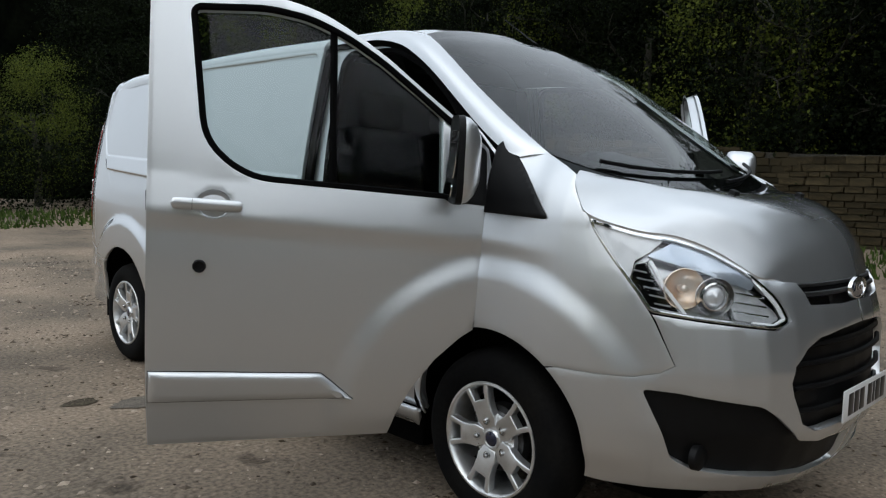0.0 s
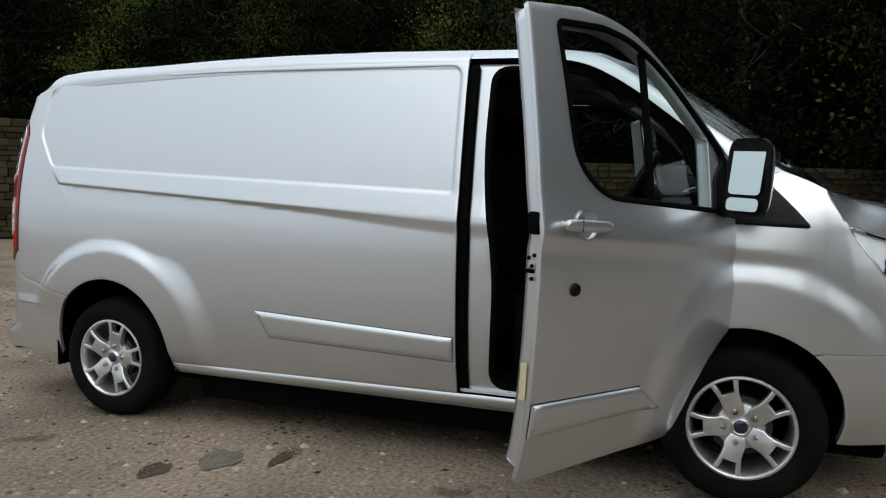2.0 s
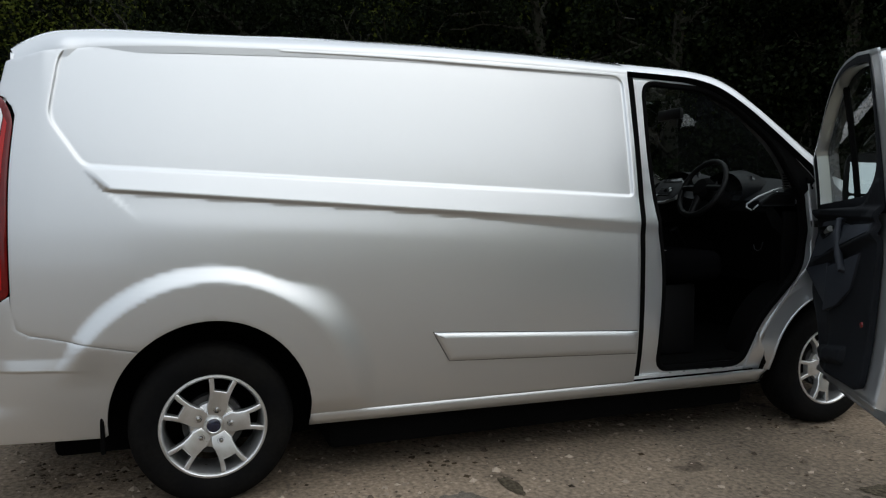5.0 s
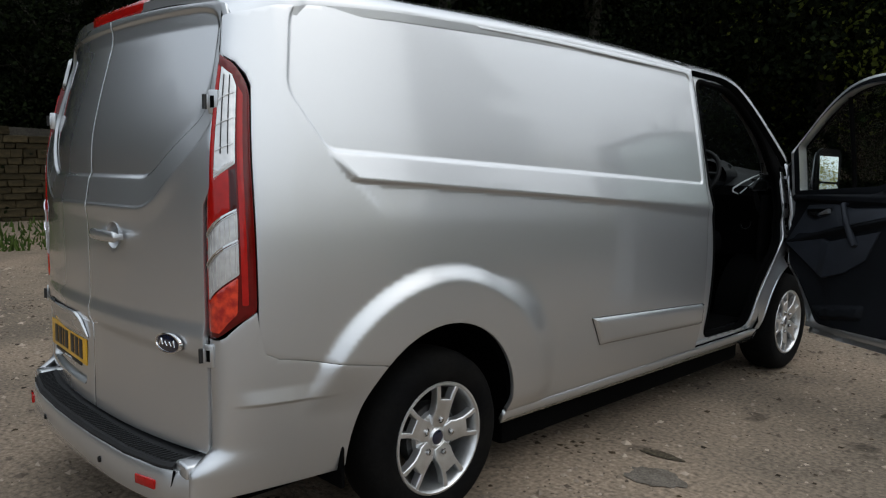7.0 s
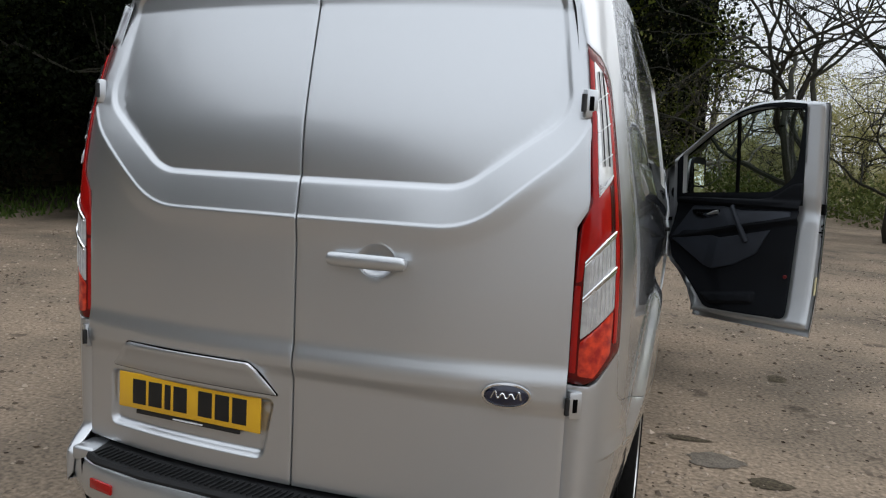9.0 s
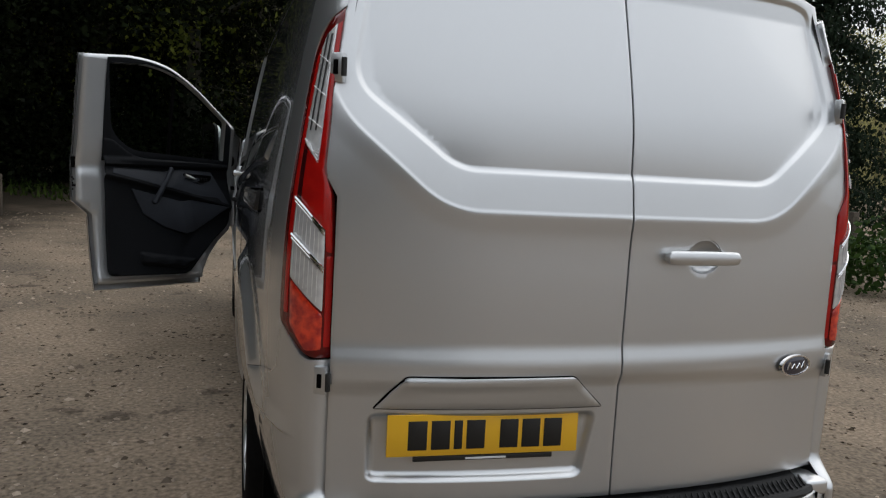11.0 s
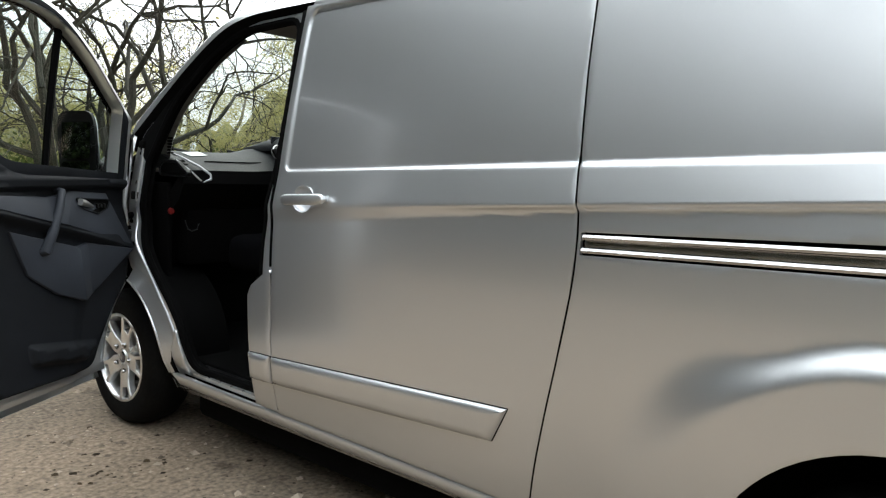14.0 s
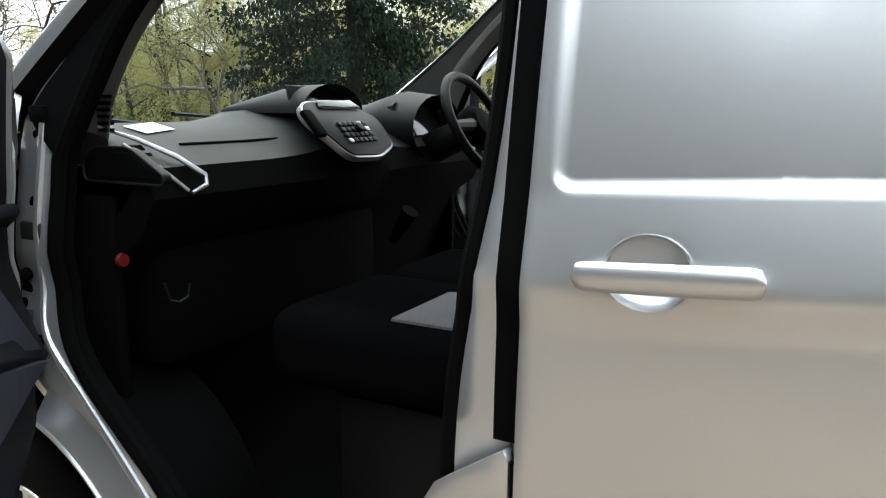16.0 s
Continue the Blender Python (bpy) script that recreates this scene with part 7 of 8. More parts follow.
HEDGE = island_material("hedge_green", (0.06, 0.085, 0.025), (0.15, 0.17, 0.05), 0.7, 0.3)
IVY = island_material("ivy_leaves", (0.015, 0.035, 0.010), (0.05, 0.09, 0.02), 0.45, 0.2)
GRASS = island_material("verge_grass", (0.03, 0.055, 0.012), (0.09, 0.13, 0.03), 0.7, 0.25)
BARK = material("bark", (0.036, 0.032, 0.022), 0.9, grain=0.6, grain_scale=25, color2=(0.022, 0.024, 0.013), patch_scale=3, bump=0.8, bump_scale=30)
# bark lightened for far trees, haze put into the colour
BARK_HAZED = material("hazed_bark", (0.17, 0.15, 0.12), 0.9, grain=0.5, grain_scale=25, color2=(0.10, 0.095, 0.07), patch_scale=3, bump=0.6, bump_scale=30)
TIMBER = material("fence_timber", (0.10, 0.08, 0.06), 0.9, grain=0.5, grain_scale=30, bump=0.5, bump_scale=60)


def lumps(name, pts, sizes, mat, label, flat=0.6, seed=1):
    """Many small angular stones in one mesh."""
    r = np.random.default_rng(seed)
    base = np.array([(1, 0, 0), (-1, 0, 0), (0, 1, 0), (0, -1, 0), (0, 0, 1), (0, 0, -0.6)], float)
    tri = np.array([(0, 2, 4), (2, 1, 4), (1, 3, 4), (3, 0, 4), (2, 0, 5), (1, 2, 5), (3, 1, 5), (0, 3, 5)])
    k = len(pts)
    v = base[None] * r.uniform(0.55, 1.3, (k, 6, 1)) * np.array([1, 1, flat])
    a = r.uniform(0, 6.28, k)
    c, s = np.cos(a)[:, None], np.sin(a)[:, None]
    v = np.stack([v[..., 0] * c - v[..., 1] * s, v[..., 0] * s + v[..., 1] * c, v[..., 2]], -1) * sizes[:, None, None] + pts[:, None]
    f = (tri[None] + 6 * np.arange(k)[:, None, None]).reshape(-1, 3)
    me = bpy.data.meshes.new(name)
    me.from_pydata(v.reshape(-1, 3).tolist(), [], f.tolist())
    return tagged(part(name, me, mat), label, name.replace("_", " "), kind="stuff")


k = 60000
nest = rng.integers(0, 420, k)
nx_, ny_, spread_ = rng.uniform(-8, 8, 420), rng.uniform(-10.5, 9, 420), rng.uniform(0.06, 0.5, 420)
loose = rng.random(k) < 0.6
px_ = np.where(loose, rng.uniform(-8, 8, k), nx_[nest] + rng.normal(0, 1, k) * spread_[nest])
py_ = np.where(loose, rng.uniform(-10.5, 9, k), ny_[nest] + rng.normal(0, 1, k) * spread_[nest])
sz = 0.003 + 0.022 * rng.random(k) ** 6 + 0.005 * rng.random(k)
lumps("gravel", np.stack([px_, py_, land(px_, py_) + 0.001], -1), sz, STONES, "loose pale gravel scattered over the yard", 0.6, 3)
fx_, fy_ = rng.uniform(-7.5, 7.5, 9000), rng.uniform(-10, 8, 9000)
lumps("leaf_flecks", np.stack([fx_, fy_, land(fx_, fy_) + 0.001], -1), 0.004 + 0.016 * rng.random(9000) ** 3, LITTER, "scattered dark flecks of old leaves and twigs", 0.3, 6)
clump = rng.integers(0, 150, 5200)
cx_, cy_ = rng.uniform(-7, 7, 150), rng.uniform(-9.5, 7, 150)
lx_, ly_ = cx_[clump] + rng.normal(0, 0.15, 5200), cy_[clump] + rng.normal(0, 0.09, 5200)
lumps("leaf_litter", np.stack([lx_, ly_, land(lx_, ly_) + 0.001], -1), 0.006 + 0.016 * rng.random(5200) ** 2, LITTER, "dark fallen leaf litter in small drifts", 0.3, 4)


def stain(name, x, y, rx, ry, mat, label):
    bm = bmesh.new()
    ring = [bm.verts.new((x + rx * (1 + 0.16 * math.sin(3 * a + x) + 0.08 * math.sin(7 * a) + 0.07 * math.sin(13 * a + 2)) * math.cos(a), y + ry * (1 + 0.14 * math.cos(2 * a + y) + 0.07 * math.sin(5 * a) + 0.08 * math.cos(11 * a)) * math.sin(a), 0.0045)) for a in np.linspace(0, 2 * math.pi, 40, endpoint=False)]
    bm.faces.new(ring)
    tagged(part(name, bm, mat), label, "ground patch")


MUD = material("damp_earth", (0.06, 0.048, 0.034), 0.95, spec=0.05, grain=0.7, grain_scale=60, color2=(0.10, 0.085, 0.06), patch_scale=9, bump=0.8, bump_scale=60)
SLAB = material("worn_concrete", (0.17, 0.148, 0.122), 0.95, spec=0.08, grain=0.5, grain_scale=120, color2=(0.12, 0.104, 0.085), patch_scale=14, bump=0.3, bump_scale=120)
stain("damp_patch", 1.50, -2.50, 0.095, 0.06, MUD, "dark damp patch in the gravel")
stain("concrete_patch", 1.27, -2.31, 0.13, 0.095, SLAB, "round grey concrete patch in the gravel")
stain("damp_patch", 1.15, -2.05, 0.11, 0.035, MUD, "dark damp patch in the gravel")
stain("damp_patch", 1.75, -0.55, 0.06, 0.10, MUD, "dark damp patch in the gravel")


# ---- leaves and branches ----
def leaf_cloud(centres, spread, per, size, seed, droop=0.0, squash=0.7):
    """Folded leaf blades round each centre, as vertices and faces."""
    r = np.random.default_rng(seed)
    c = np.repeat(centres, per, 0)
    k = len(c)
    d = r.normal(0, 1, (k, 3)) * np.repeat(spread, per)[:, None] * np.array([1, 1, squash])
    p = c + d
    a = r.normal(0, 1, (k, 3)) + np.array([0, 0, -droop])
    a /= np.linalg.norm(a, axis=1)[:, None]
    b = np.cross(a, r.normal(0, 1, (k, 3)))
    b /= np.linalg.norm(b, axis=1)[:, None]
    s = size * r.uniform(0.6, 1.4, (k, 1))
    n_ = np.cross(a, b)
    v = np.stack([p, p + a * s * 0.5 + b * s * 0.32 + n_ * s * 0.08, p + a * s, p + a * s * 0.5 - b * s * 0.32 + n_ * s * 0.08], 1)
    i = 4 * np.arange(k)[:, None]
    f = np.concatenate([i + np.array([[0, 1, 2]]), i + np.array([[0, 2, 3]])])
    return v.reshape(-1, 3), f


def mesh_of(name, v, f, mat):
    me = bpy.data.meshes.new(name)
    me.vertices.add(len(v))
    me.vertices.foreach_set("co", np.asarray(v, np.float32).ravel())
    me.loops.add(3 * len(f))
    me.loops.foreach_set("vertex_index", np.asarray(f, np.int32).ravel())
    me.polygons.add(len(f))
    me.polygons.foreach_set("loop_start", np.arange(0, 3 * len(f), 3, dtype=np.int32))
    me.update(calc_edges=True)
    me.materials.append(mat)
    return me


def limbs(bm, start, way, length, radius, depth, r, tips, bend=0.35, up=0.1, kids=(2, 3), n=6):
    """Branches that fork again and again; the ends are gathered in tips."""
    pts, p, d = [Vector(start)], Vector(start), Vector(way).normalized()
    steps = 6
    for _ in range(steps):
        d = (d + Vector(r.normal(0, bend * 0.30, 3)) + Vector((0, 0, up * 0.2))).normalized()
        p = p + d * length / steps
        pts.append(p.copy())
    tube(pts, [radius * (1 - 0.4 * k / steps) for k in range(steps + 1)], max(3, n), bm, cap=False)
    if depth == 0:
        tips.append(p)
        return
    for k in range(int(r.integers(kids[0], kids[1] + 1))):
        at = pts[int(r.integers(3, steps + 1))] if k else p
        side = Vector(r.normal(0, 1, 3))
        side = (side - d * side.dot(d)).normalized()
        limbs(bm, at, (d * r.uniform(0.5, 1.0) + side * r.uniform(0.5, 0.9)).normalized(), length * r.uniform(0.62, 0.82), radius * 0.58, depth - 1, r, tips, bend, up, kids, n - 1)


def broadleaf(name, height, crown_low, radius, seed, mat, label, leaves=5200, leaf=0.17):
    """Trunk, limbs and a ragged crown of clumps with gaps."""
    r = np.random.default_rng(seed)
    tree = group_of(name, label, "tree", group="trees round the yard")
    bm, tips = bmesh.new(), []
    tube([(0, 0, -0.3), (r.normal(0, 0.1), r.normal(0, 0.1), height * 0.3), (r.normal(0, 0.25), r.normal(0, 0.25), height * 0.62)], [0.22, 0.17, 0.10], 8, bm, cap=False)
    for k in range(7):
        a = 6.28 * k / 7 + r.uniform(-0.3, 0.3)
        z = height * r.uniform(0.2, 0.6)
        limbs(bm, (0, 0, z), (math.cos(a), math.sin(a), 0.5), radius * 0.55, 0.06, 2, r, tips, n=5)
    part("trunk", bm, BARK, tree, "mossy brown trunk and limbs")
    m = 75
    ang, rad = r.uniform(0, 6.28, m), radius * np.sqrt(r.uniform(0.05, 1, m))
    zz = r.uniform(crown_low, height, m)
    taper = np.sqrt(np.clip(1 - ((zz - (crown_low + height) / 2) / ((height - crown_low) / 2)) ** 2 * 0.8, 0.05, 1))
    centres = np.stack([rad * taper * np.cos(ang), rad * taper * np.sin(ang), zz], -1)
    centres = np.concatenate([centres, np.array([tuple(t) for t in tips[::3]])])
    v, f = leaf_cloud(centres, r.uniform(0.22, 0.55, len(centres)), leaves // len(centres), leaf, seed + 9, 0.3)
    part("crown", mesh_of("crown", v, f, mat), None, tree)
    return tree


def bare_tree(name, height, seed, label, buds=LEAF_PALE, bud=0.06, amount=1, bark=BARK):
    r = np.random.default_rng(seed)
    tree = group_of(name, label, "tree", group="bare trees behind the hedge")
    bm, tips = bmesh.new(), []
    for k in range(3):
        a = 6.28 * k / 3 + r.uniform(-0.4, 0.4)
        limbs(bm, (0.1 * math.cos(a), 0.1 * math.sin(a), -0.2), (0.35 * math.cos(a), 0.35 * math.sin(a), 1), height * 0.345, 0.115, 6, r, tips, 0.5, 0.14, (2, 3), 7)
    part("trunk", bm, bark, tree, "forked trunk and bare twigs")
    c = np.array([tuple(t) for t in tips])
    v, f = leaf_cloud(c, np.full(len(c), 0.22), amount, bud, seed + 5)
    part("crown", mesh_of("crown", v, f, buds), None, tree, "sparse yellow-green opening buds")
    return tree


def conifer(name, height, seed, label):
    r = np.random.default_rng(seed)
    tree = group_of(name, label, "tree", group="trees round the yard")
    bm = bmesh.new()
    tube([(0, 0, -0.2), (0, 0, height)], [0.2, 0.02], 8, bm)
    cs, sp = [], []
    for k in range(150):
        z = 0.35 + (height - 0.5) * (k / 150)
        reach = (1 - z / height) * 2.3 + 0.25
        a = k * 2.4 + r.uniform(-0.3, 0.3)
        q = reach * r.uniform(0.7, 1.1)
        tube([(0, 0, z + 0.1), (q * 0.6 * math.cos(a), q * 0.6 * math.sin(a), z + 0.05), (q * math.cos(a), q * math.sin(a), z - 0.25)], [0.022, 0.014, 0.004], 4, bm)
        for u in (0.35, 0.6, 0.8, 1.0):
            cs.append((q * u * math.cos(a), q * u * math.sin(a), z + 0.05 - 0.28 * u * u))
            sp.append(0.16)
    part("trunk", bm, BARK, tree)
    v, f = leaf_cloud(np.array(cs), np.array(sp), 190, 0.075, seed, 0.8, 0.5)
    part("crown", mesh_of("crown", v, f, NEEDLE), None, tree, "dense dark drooping needles")
    return tree


dark = [broadleaf("tree", 9.5, 0.6, 2.6, 11 + k, LEAF_SHADED, "dense woodland tree behind the wall, leaves coloured as in deep shade", 26000, 0.1) for k in range(2)]
green = [broadleaf("tree", 8.0, 1.0, 2.3, 31 + k, LEAF, "tree in fresh green spring leaf at the wood's edge", 20000, 0.085) for k in range(2)]
r = np.random.default_rng(5)
spots = []
for y in np.arange(-20, 19, 2.3):
    spots += [(-15.0 + r.uniform(-0.6, 0.6), y + r.uniform(-0.6, 0.6), 0), (-18.5 + r.uniform(-1, 1), y + 1 + r.uniform(-0.6, 0.6), 1)]
for x in np.arange(-13, -0.5, 2.4):
    spots += [(x, -20.0 + 0.1 * x + r.uniform(-0.7, 0.7), 0), (x + 1.2, -23.5 + r.uniform(-1, 1), 1)]
for x in np.arange(-15, -1.5, 2.2):
    spots += [(x, 13.5 - 0.25 * (x + 2) + r.uniform(-0.7, 0.7), 0), (min(x + 1, -3.4), 17 + r.uniform(-1, 1), 1)]
near_wood = [(-6.8, 8.4), (-9.4, 6.6), (-6.4, 11.6), (-10.4, 9.6), (-8.4, 13.6), (-11.2, 4.4)]
used = set()
for k, (x, y, back) in enumerate(spots):
    pick = dark[(k // 2) % 2] if back or (k // 2) % 5 not in ((1, 3) if y > 5 or y < -9 else (1,)) else green[(k // 10) % 2]
    m = pose(x, y, float(land(np.array(x), np.array(y))) - 0.05, 0, 0, r.uniform(0, 360))
    if pick.name in used:
        t_ = copy_thing(pick, m)
        t_.scale = [r.uniform(1.5, 1.9) * (0.8 if x > -2.5 else 1) if y > 5 else r.uniform(0.85, 1.0) if y > -16 else r.uniform(0.8, 0.9) if x < -6 else 0.5] * 3
    else:
        used.add(pick.name)
        pick.matrix_basis = m
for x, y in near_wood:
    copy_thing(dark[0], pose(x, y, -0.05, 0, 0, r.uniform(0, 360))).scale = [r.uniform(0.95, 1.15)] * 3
for tree_, x, y, turn_, s_ in ((dark[1], -1.2, 16.4, 40, 1.2), (green[0], -0.1, 17.6, 150, 1.15)):
    copy_thing(tree_, pose(x, y, 0.2, 0, 0, turn_)).scale = [s_] * 3
fir = conifer("conifer", 9.5, 3, "tall dark conifer beside the hedge")
fir.matrix_basis = pose(9.4, 6.2, 0)
fir.scale = (0.95, 0.95, 1.3)
bares = [bare_tree("bare_tree", 8.5, 41, "wide bare tree with a few opening buds"), bare_tree("bare_tree", 7.5, 47, "bare tree in the distance, bark paled as haze", amount=4, bud=0.07, bark=BARK_HAZED)]
bare_spots = [(3.6, 11.5, 0), (9.0, 27.0, 1), (1.2, 19.5, 1), (15.0, 26.0, 1), (22.0, 24.0, 1), (3.0, 30.0, 1), (29.0, 20.0, 1), (18.5, 18.0, 1)]
for k, (x, y, v_) in enumerate(bare_spots):
    m = pose(x, y, 0, 0, 0, 70 * k)
    if k in (0, 1):
        bares[v_].matrix_basis = m
    else:
        copy_thing(bares[v_], m).scale = [r.uniform(0.95, 1.3)] * 3
for x, y, turn_, s_ in ((5.9, 13.6, 200, 1.15), (6.9, 16.0, 20, 0.75)):
    copy_thing(bares[0], pose(x, y, 0, 0, 0, turn_)).scale = [s_] * 3
pale = [broadleaf("tree", 7.0, 0.5, 2.6, 61 + k, LEAF_PALE, "distant tree in yellow-green leaf, paled as haze", 13000, 0.085) for k in range(2)]
k = 0
for a in np.arange(-4, 84, 2.9):
    d = r.uniform(28, 50)
    m = pose(d * math.sin(radians(a)) - 1, d * math.cos(radians(a)) - 3, -0.3, 0, 0, r.uniform(0, 360))
    if k < 2:
        pale[k].matrix_basis = m
    else:
        copy_thing(pale[k % 2], m).scale = [r.uniform(0.9, 1.5) * (0.55 if a < 38 else 1)] * 3
    k += 1


def thicket(name, pts, spread, per, size, mat, label, seed, kind="stuff"):
    v, f = leaf_cloud(np.array(pts, float), np.full(len(pts), spread), per, size, seed)
    v[:, 2] = np.maximum(v[:, 2], land(v[:, 0], v[:, 1]) + 0.01)
    return tagged(part(name, mesh_of(name, v, f, mat), None), label, name.replace("_", " "), kind=kind)


thicket("ivy_hedge", [(6.6 + r.normal(0, 0.25), y, r.uniform(0.05, 0.75)) for y in np.arange(0.6, 11, 0.06)], 0.2, 60, 0.085, IVY, "low glossy ivy hedge along the fence", 81)
thicket("shrub_belt", [(r.uniform(-2, 17), r.uniform(19, 25), r.uniform(0.1, 1.3)) for _ in range(260)], 0.4, 60, 0.13, HEDGE, "belt of low green shrubs", 82)
thicket("undergrowth", [(-13.6 + r.normal(0, 0.35), r.uniform(-18, 16), r.uniform(0.1, 2.6)) for _ in range(300)], 0.4, 120, 0.08, LEAF_SHADED, "dark undergrowth in front of the wood", 83)
thicket("undergrowth", [(r.uniform(-12, 0), -18.3 + r.normal(0, 0.5), r.uniform(0.1, 2.2)) for _ in range(150)], 0.4, 120, 0.08, LEAF_SHADED, "dark undergrowth on the bank", 84)
thicket("undergrowth", [(r.uniform(-15, -1), 12.2 + r.normal(0, 0.4), r.uniform(0.1, 1.6)) for _ in range(220)], 0.4, 120, 0.08, LEAF_SHADED, "dark undergrowth at the wood's edge", 85)

# grass verge
gp = np.concatenate([np.stack([r.uniform(-12.2, -9.9, 5200), r.uniform(-15, 12, 5200)], -1), np.stack([r.uniform(-11, 0, 2600), r.uniform(-17.6, -15.8, 2600)], -1), np.stack([r.uniform(-14, -2, 1800), r.uniform(10.6, 12.2, 1800)], -1)])
gz = land(gp[:, 0], gp[:, 1])
h = r.uniform(0.06, 0.2, len(gp))
a = r.uniform(0, 6.28, len(gp))
tipx, tipy = gp[:, 0] + r.normal(0, 0.05, len(gp)), gp[:, 1] + r.normal(0, 0.05, len(gp))
v = np.stack([np.stack([gp[:, 0] - 0.03 * np.cos(a), gp[:, 1] - 0.03 * np.sin(a), gz - 0.01], -1), np.stack([gp[:, 0] + 0.03 * np.cos(a), gp[:, 1] + 0.03 * np.sin(a), gz - 0.01], -1), np.stack([tipx, tipy, gz + h], -1)], 1).reshape(-1, 3)
tagged(part("grass", mesh_of("grass", v, np.arange(len(v)).reshape(-1, 3), GRASS), None), "rough green grass along the verge", "grass", kind="stuff")

# fence beside the ivy
for k in range(9):
    post = box_bm((-0.05, -0.05, 0), (0.05, 0.05, 0.95), 0.01)
    ob = part("fence_post", post, TIMBER)
    ob.location = (7.05, 0.8 + 1.2 * k, 0)
    tagged(ob, "weathered square timber fence post", "post", group="fence posts by the hedge")

for x, y in ((-5.3, 7.0), (-4.6, 8.0), (-7.4, 6.2)):
    ob = part("fence_post", box_bm((-0.05, -0.05, 0), (0.05, 0.05, 0.7), 0.01), TIMBER)
    ob.location = (x, y, 0)
    tagged(ob, "short dark timber post at the wood's edge", "post")

# sheet behind everything, painted near-black as the wood's deep shade
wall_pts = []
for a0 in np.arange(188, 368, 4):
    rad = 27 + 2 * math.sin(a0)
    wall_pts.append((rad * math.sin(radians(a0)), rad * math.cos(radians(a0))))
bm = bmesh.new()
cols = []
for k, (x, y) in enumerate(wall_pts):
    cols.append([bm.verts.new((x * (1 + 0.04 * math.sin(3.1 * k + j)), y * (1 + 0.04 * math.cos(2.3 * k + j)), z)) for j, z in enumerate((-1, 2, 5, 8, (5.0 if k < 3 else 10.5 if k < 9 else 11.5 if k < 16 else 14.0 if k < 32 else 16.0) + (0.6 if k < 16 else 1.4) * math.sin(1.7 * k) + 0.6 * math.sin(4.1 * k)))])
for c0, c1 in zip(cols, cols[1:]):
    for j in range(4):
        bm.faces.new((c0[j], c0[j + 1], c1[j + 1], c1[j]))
WOOD_SHADE = material("deep_wood_shade", (0.002, 0.003, 0.0015), 0.95, spec=0.02, grain=0.9, grain_scale=4, color2=(0.005, 0.0065, 0.003), patch_scale=0.6)
tagged(part("backdrop", bm, WOOD_SHADE), "near-black sheet painted as the deep shade beyond the nearer trees", "woodland", kind="structure")


# far wood in spring leaf beyond the field, its colour paled as haze
FAR = material("far_hazed_wood", (0.30, 0.285, 0.17), 0.95, spec=0.02, grain=0.5, grain_scale=0.8, color2=(0.19, 0.19, 0.12), patch_scale=0.12)
bm = bmesh.new()
cols = []
fr_ = np.random.default_rng(12)
for k, a0 in enumerate(np.arange(4, 104, 0.8)):
    rad = 72 + 4 * math.sin(0.9 * k)
    top = 4.0 + 5.0 * min(max((a0 - 30) / 16, 0), 1) + 1.6 * math.sin(0.33 * k) + 1.0 * math.sin(1.1 * k) + fr_.uniform(-0.7, 0.7)
    cols.append([bm.verts.new((rad * (1 + q) * math.sin(radians(a0)), rad * (1 + q) * math.cos(radians(a0)), z)) for z, q in ((-1, 0), (top * 0.45, 0.01), (top * 0.8, 0.03), (top, 0.06))])
for c0, c1 in zip(cols, cols[1:]):
    for j in range(3):
        bm.faces.new((c0[j], c0[j + 1], c1[j + 1], c1[j]))
tagged(part("backdrop", bm, FAR), "far wood in spring leaf, paled as haze", "woodland", kind="structure")


# ---- dry stone wall, stone by stone ----
MORTAR = material("wall_core", (0.05, 0.045, 0.035), 0.95, grain=0.6, grain_scale=30)
# sandstone darkened in its base colour, in place of the trees' shade
SHADED_STONE_MATS = [material("sandstone", (0.062, 0.048, 0.026), 0.95, spec=0.1, grain=0.7, grain_scale=22, color2=(0.034, 0.028, 0.016), patch_scale=2.5, bump=0.8, bump_scale=30, spread=0.35)]
line_ = [(-12.6, 13.0, 1.6), (-12.6, 4.0, 1.7), (-12.6, -4.0, 1.9), (-12.3, -9.0, 2.3), (-9.5, -14.5, 2.6), (-5.0, -17.3, 2.6)]
core = bmesh.new()
for (x0, y0, h0), (x1, y1, h1) in zip(line_, line_[1:]):
    d = Vector((x1 - x0, y1 - y0, 0)).normalized()
    q = Vector((-d.y, d.x, 0)) * 0.14
    vs = [core.verts.new((x + s_ * q.x, y + s_ * q.y, z)) for x, y, z, s_ in ((x0, y0, 0, 1), (x0, y0, h0 + 0.2, 1), (x0, y0, h0 + 0.2, -1), (x0, y0, 0, -1), (x1, y1, 0, 1), (x1, y1, h1 + 0.2, 1), (x1, y1, h1 + 0.2, -1), (x1, y1, 0, -1))]
    for i in range(4):
        core.faces.new((vs[i], vs[(i + 1) % 4], vs[4 + (i + 1) % 4], vs[4 + i]))
    core.faces.new(vs[:4])
    core.faces.new(vs[4:])
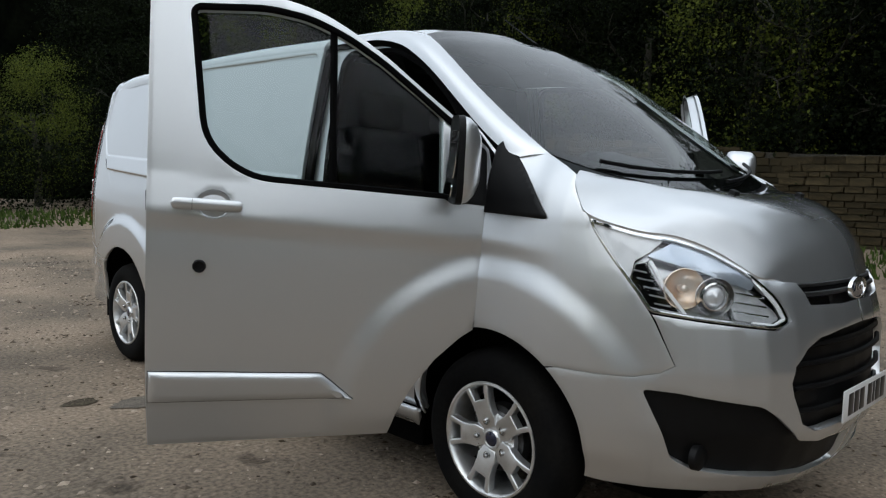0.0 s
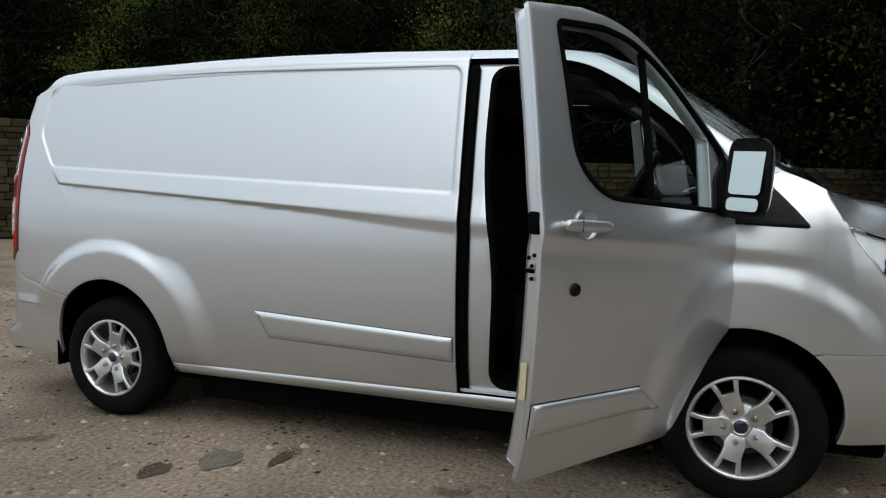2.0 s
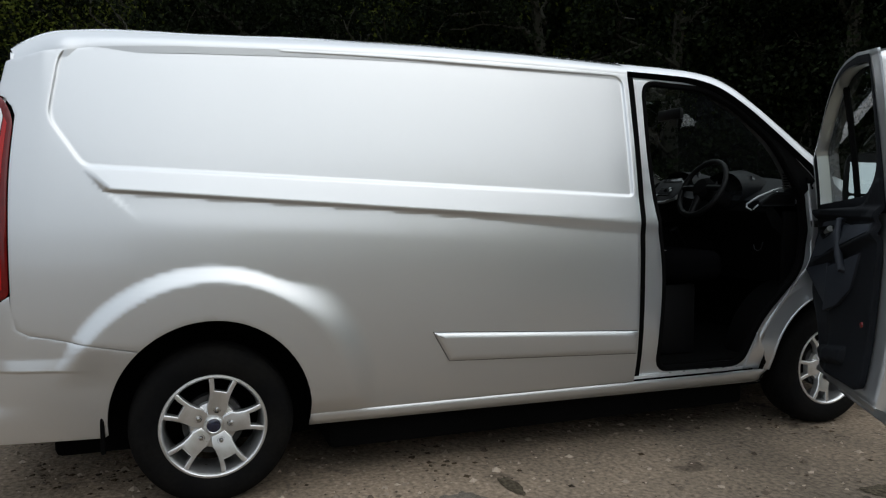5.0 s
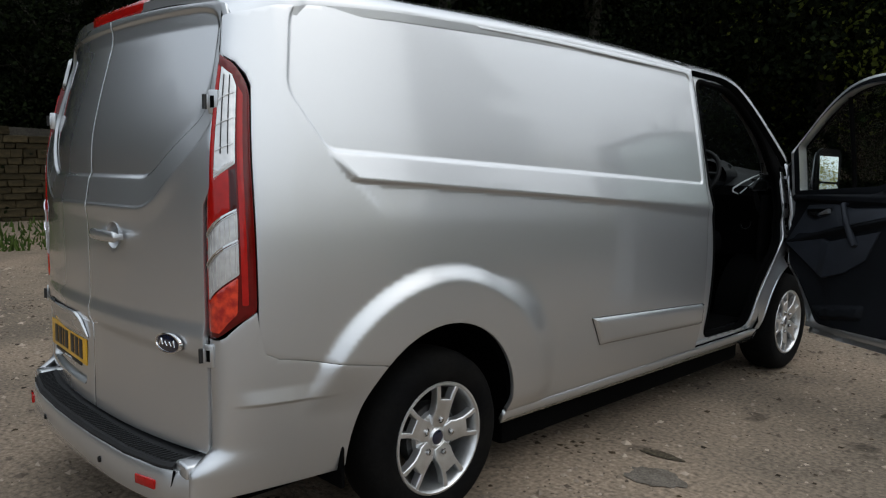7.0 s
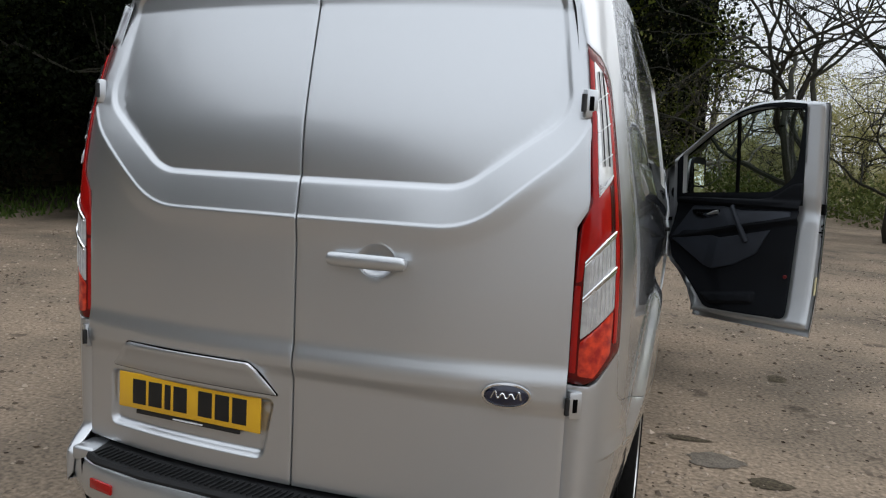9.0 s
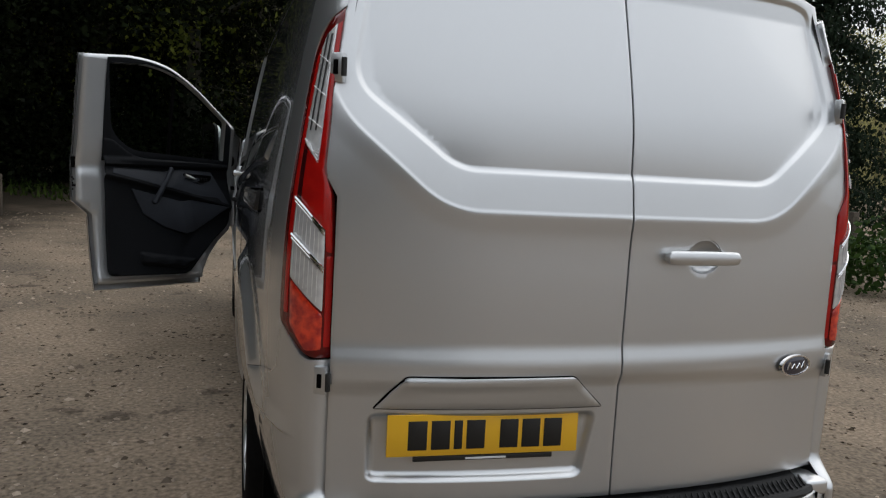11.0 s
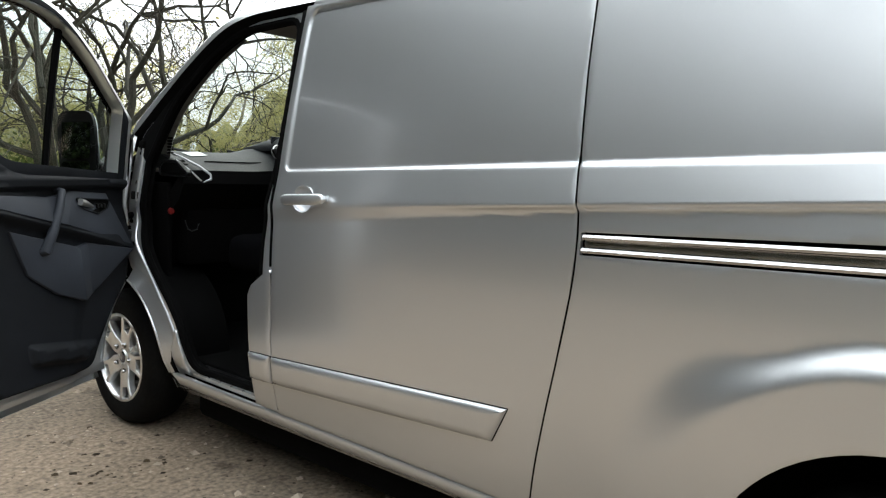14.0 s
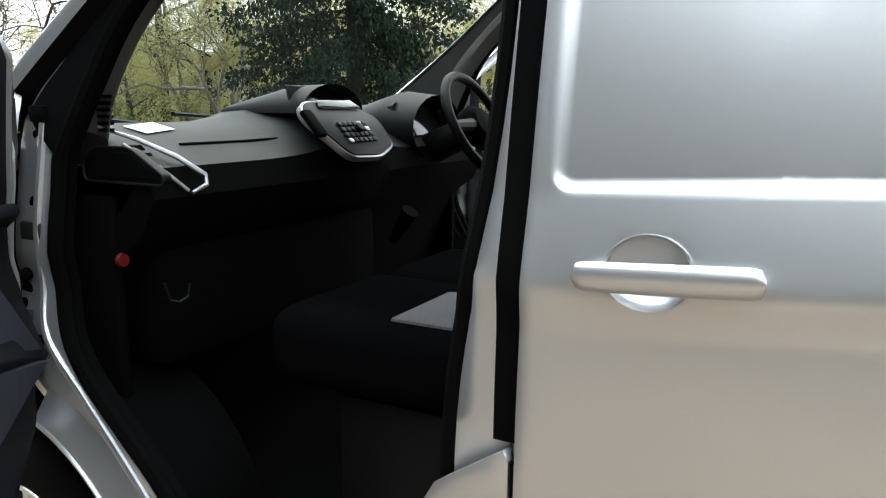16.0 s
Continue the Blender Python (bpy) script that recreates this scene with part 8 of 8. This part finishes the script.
wall = tagged(part("wall_west", core, MORTAR, smooth=False), "old coursed sandstone boundary wall under trees", "wall", kind="structure")
shapes = []
for k in range(10):
    b = box_bm((-0.5, -0.5, -0.5), (0.5, 0.5, 0.5), 0.07, 1)
    for v in b.verts:
        v.co += Vector(r.normal(0, 0.03, 3))
    me = bpy.data.meshes.new("stone")
    b.to_mesh(me)
    b.free()
    me.materials.append(SHADED_STONE_MATS[0])
    shapes.append(me)
near, rest_v, rest_f = 0, [], []
for (x0, y0, h0), (x1, y1, h1) in zip(line_, line_[1:]):
    length = math.hypot(x1 - x0, y1 - y0)
    d = Vector(((x1 - x0) / length, (y1 - y0) / length, 0))
    q = Vector((-d.y, d.x, 0))
    if q.x < 0 or (abs(q.x) < 0.3 and q.y < 0):
        q = -q
    z = 0.2
    while z < 2.75:
        tall = r.uniform(0.10, 0.19)
        u = -r.uniform(0, 0.3)
        while u < length:
            wide = r.uniform(0.18, 0.50)
            if z + tall < h0 + (h1 - h0) * u / length + 0.25 + r.uniform(-0.08, 0.08):
                c = Vector((x0, y0, 0)) + d * (u + wide / 2) + q * (0.15 + r.uniform(-0.015, 0.02))
                m = Matrix.Translation((c.x, c.y, z + tall / 2)) @ pose(0, 0, 0, 0, r.uniform(-1.5, 1.5), math.degrees(math.atan2(d.y, d.x)) + r.uniform(-2, 2)) @ Matrix.Diagonal((wide - 0.018, 0.16, tall - 0.016, 1))
                me = shapes[int(r.integers(0, 10))]
                if near < 300 and -8.0 < c.y < 3.0:
                    st = new("stone", me)
                    st.parent = wall
                    st.matrix_local = m
                    near += 1
                else:
                    base = sum(len(a_) for a_ in rest_v)
                    rest_v.append([tuple(m @ v.co) for v in me.vertices])
                    rest_f += [[base + i for i in p.vertices] for p in me.polygons]
            u += wide
        z += tall
rest = bpy.data.meshes.new("wall_stones")
rest.from_pydata([p for a_ in rest_v for p in a_], [], rest_f)
rest.materials.append(WALLSTONE_SHADED)
tagged(part("wall_stones", rest, WALLSTONE_SHADED, wall), "weathered sandstone blocks", kind="stuff")
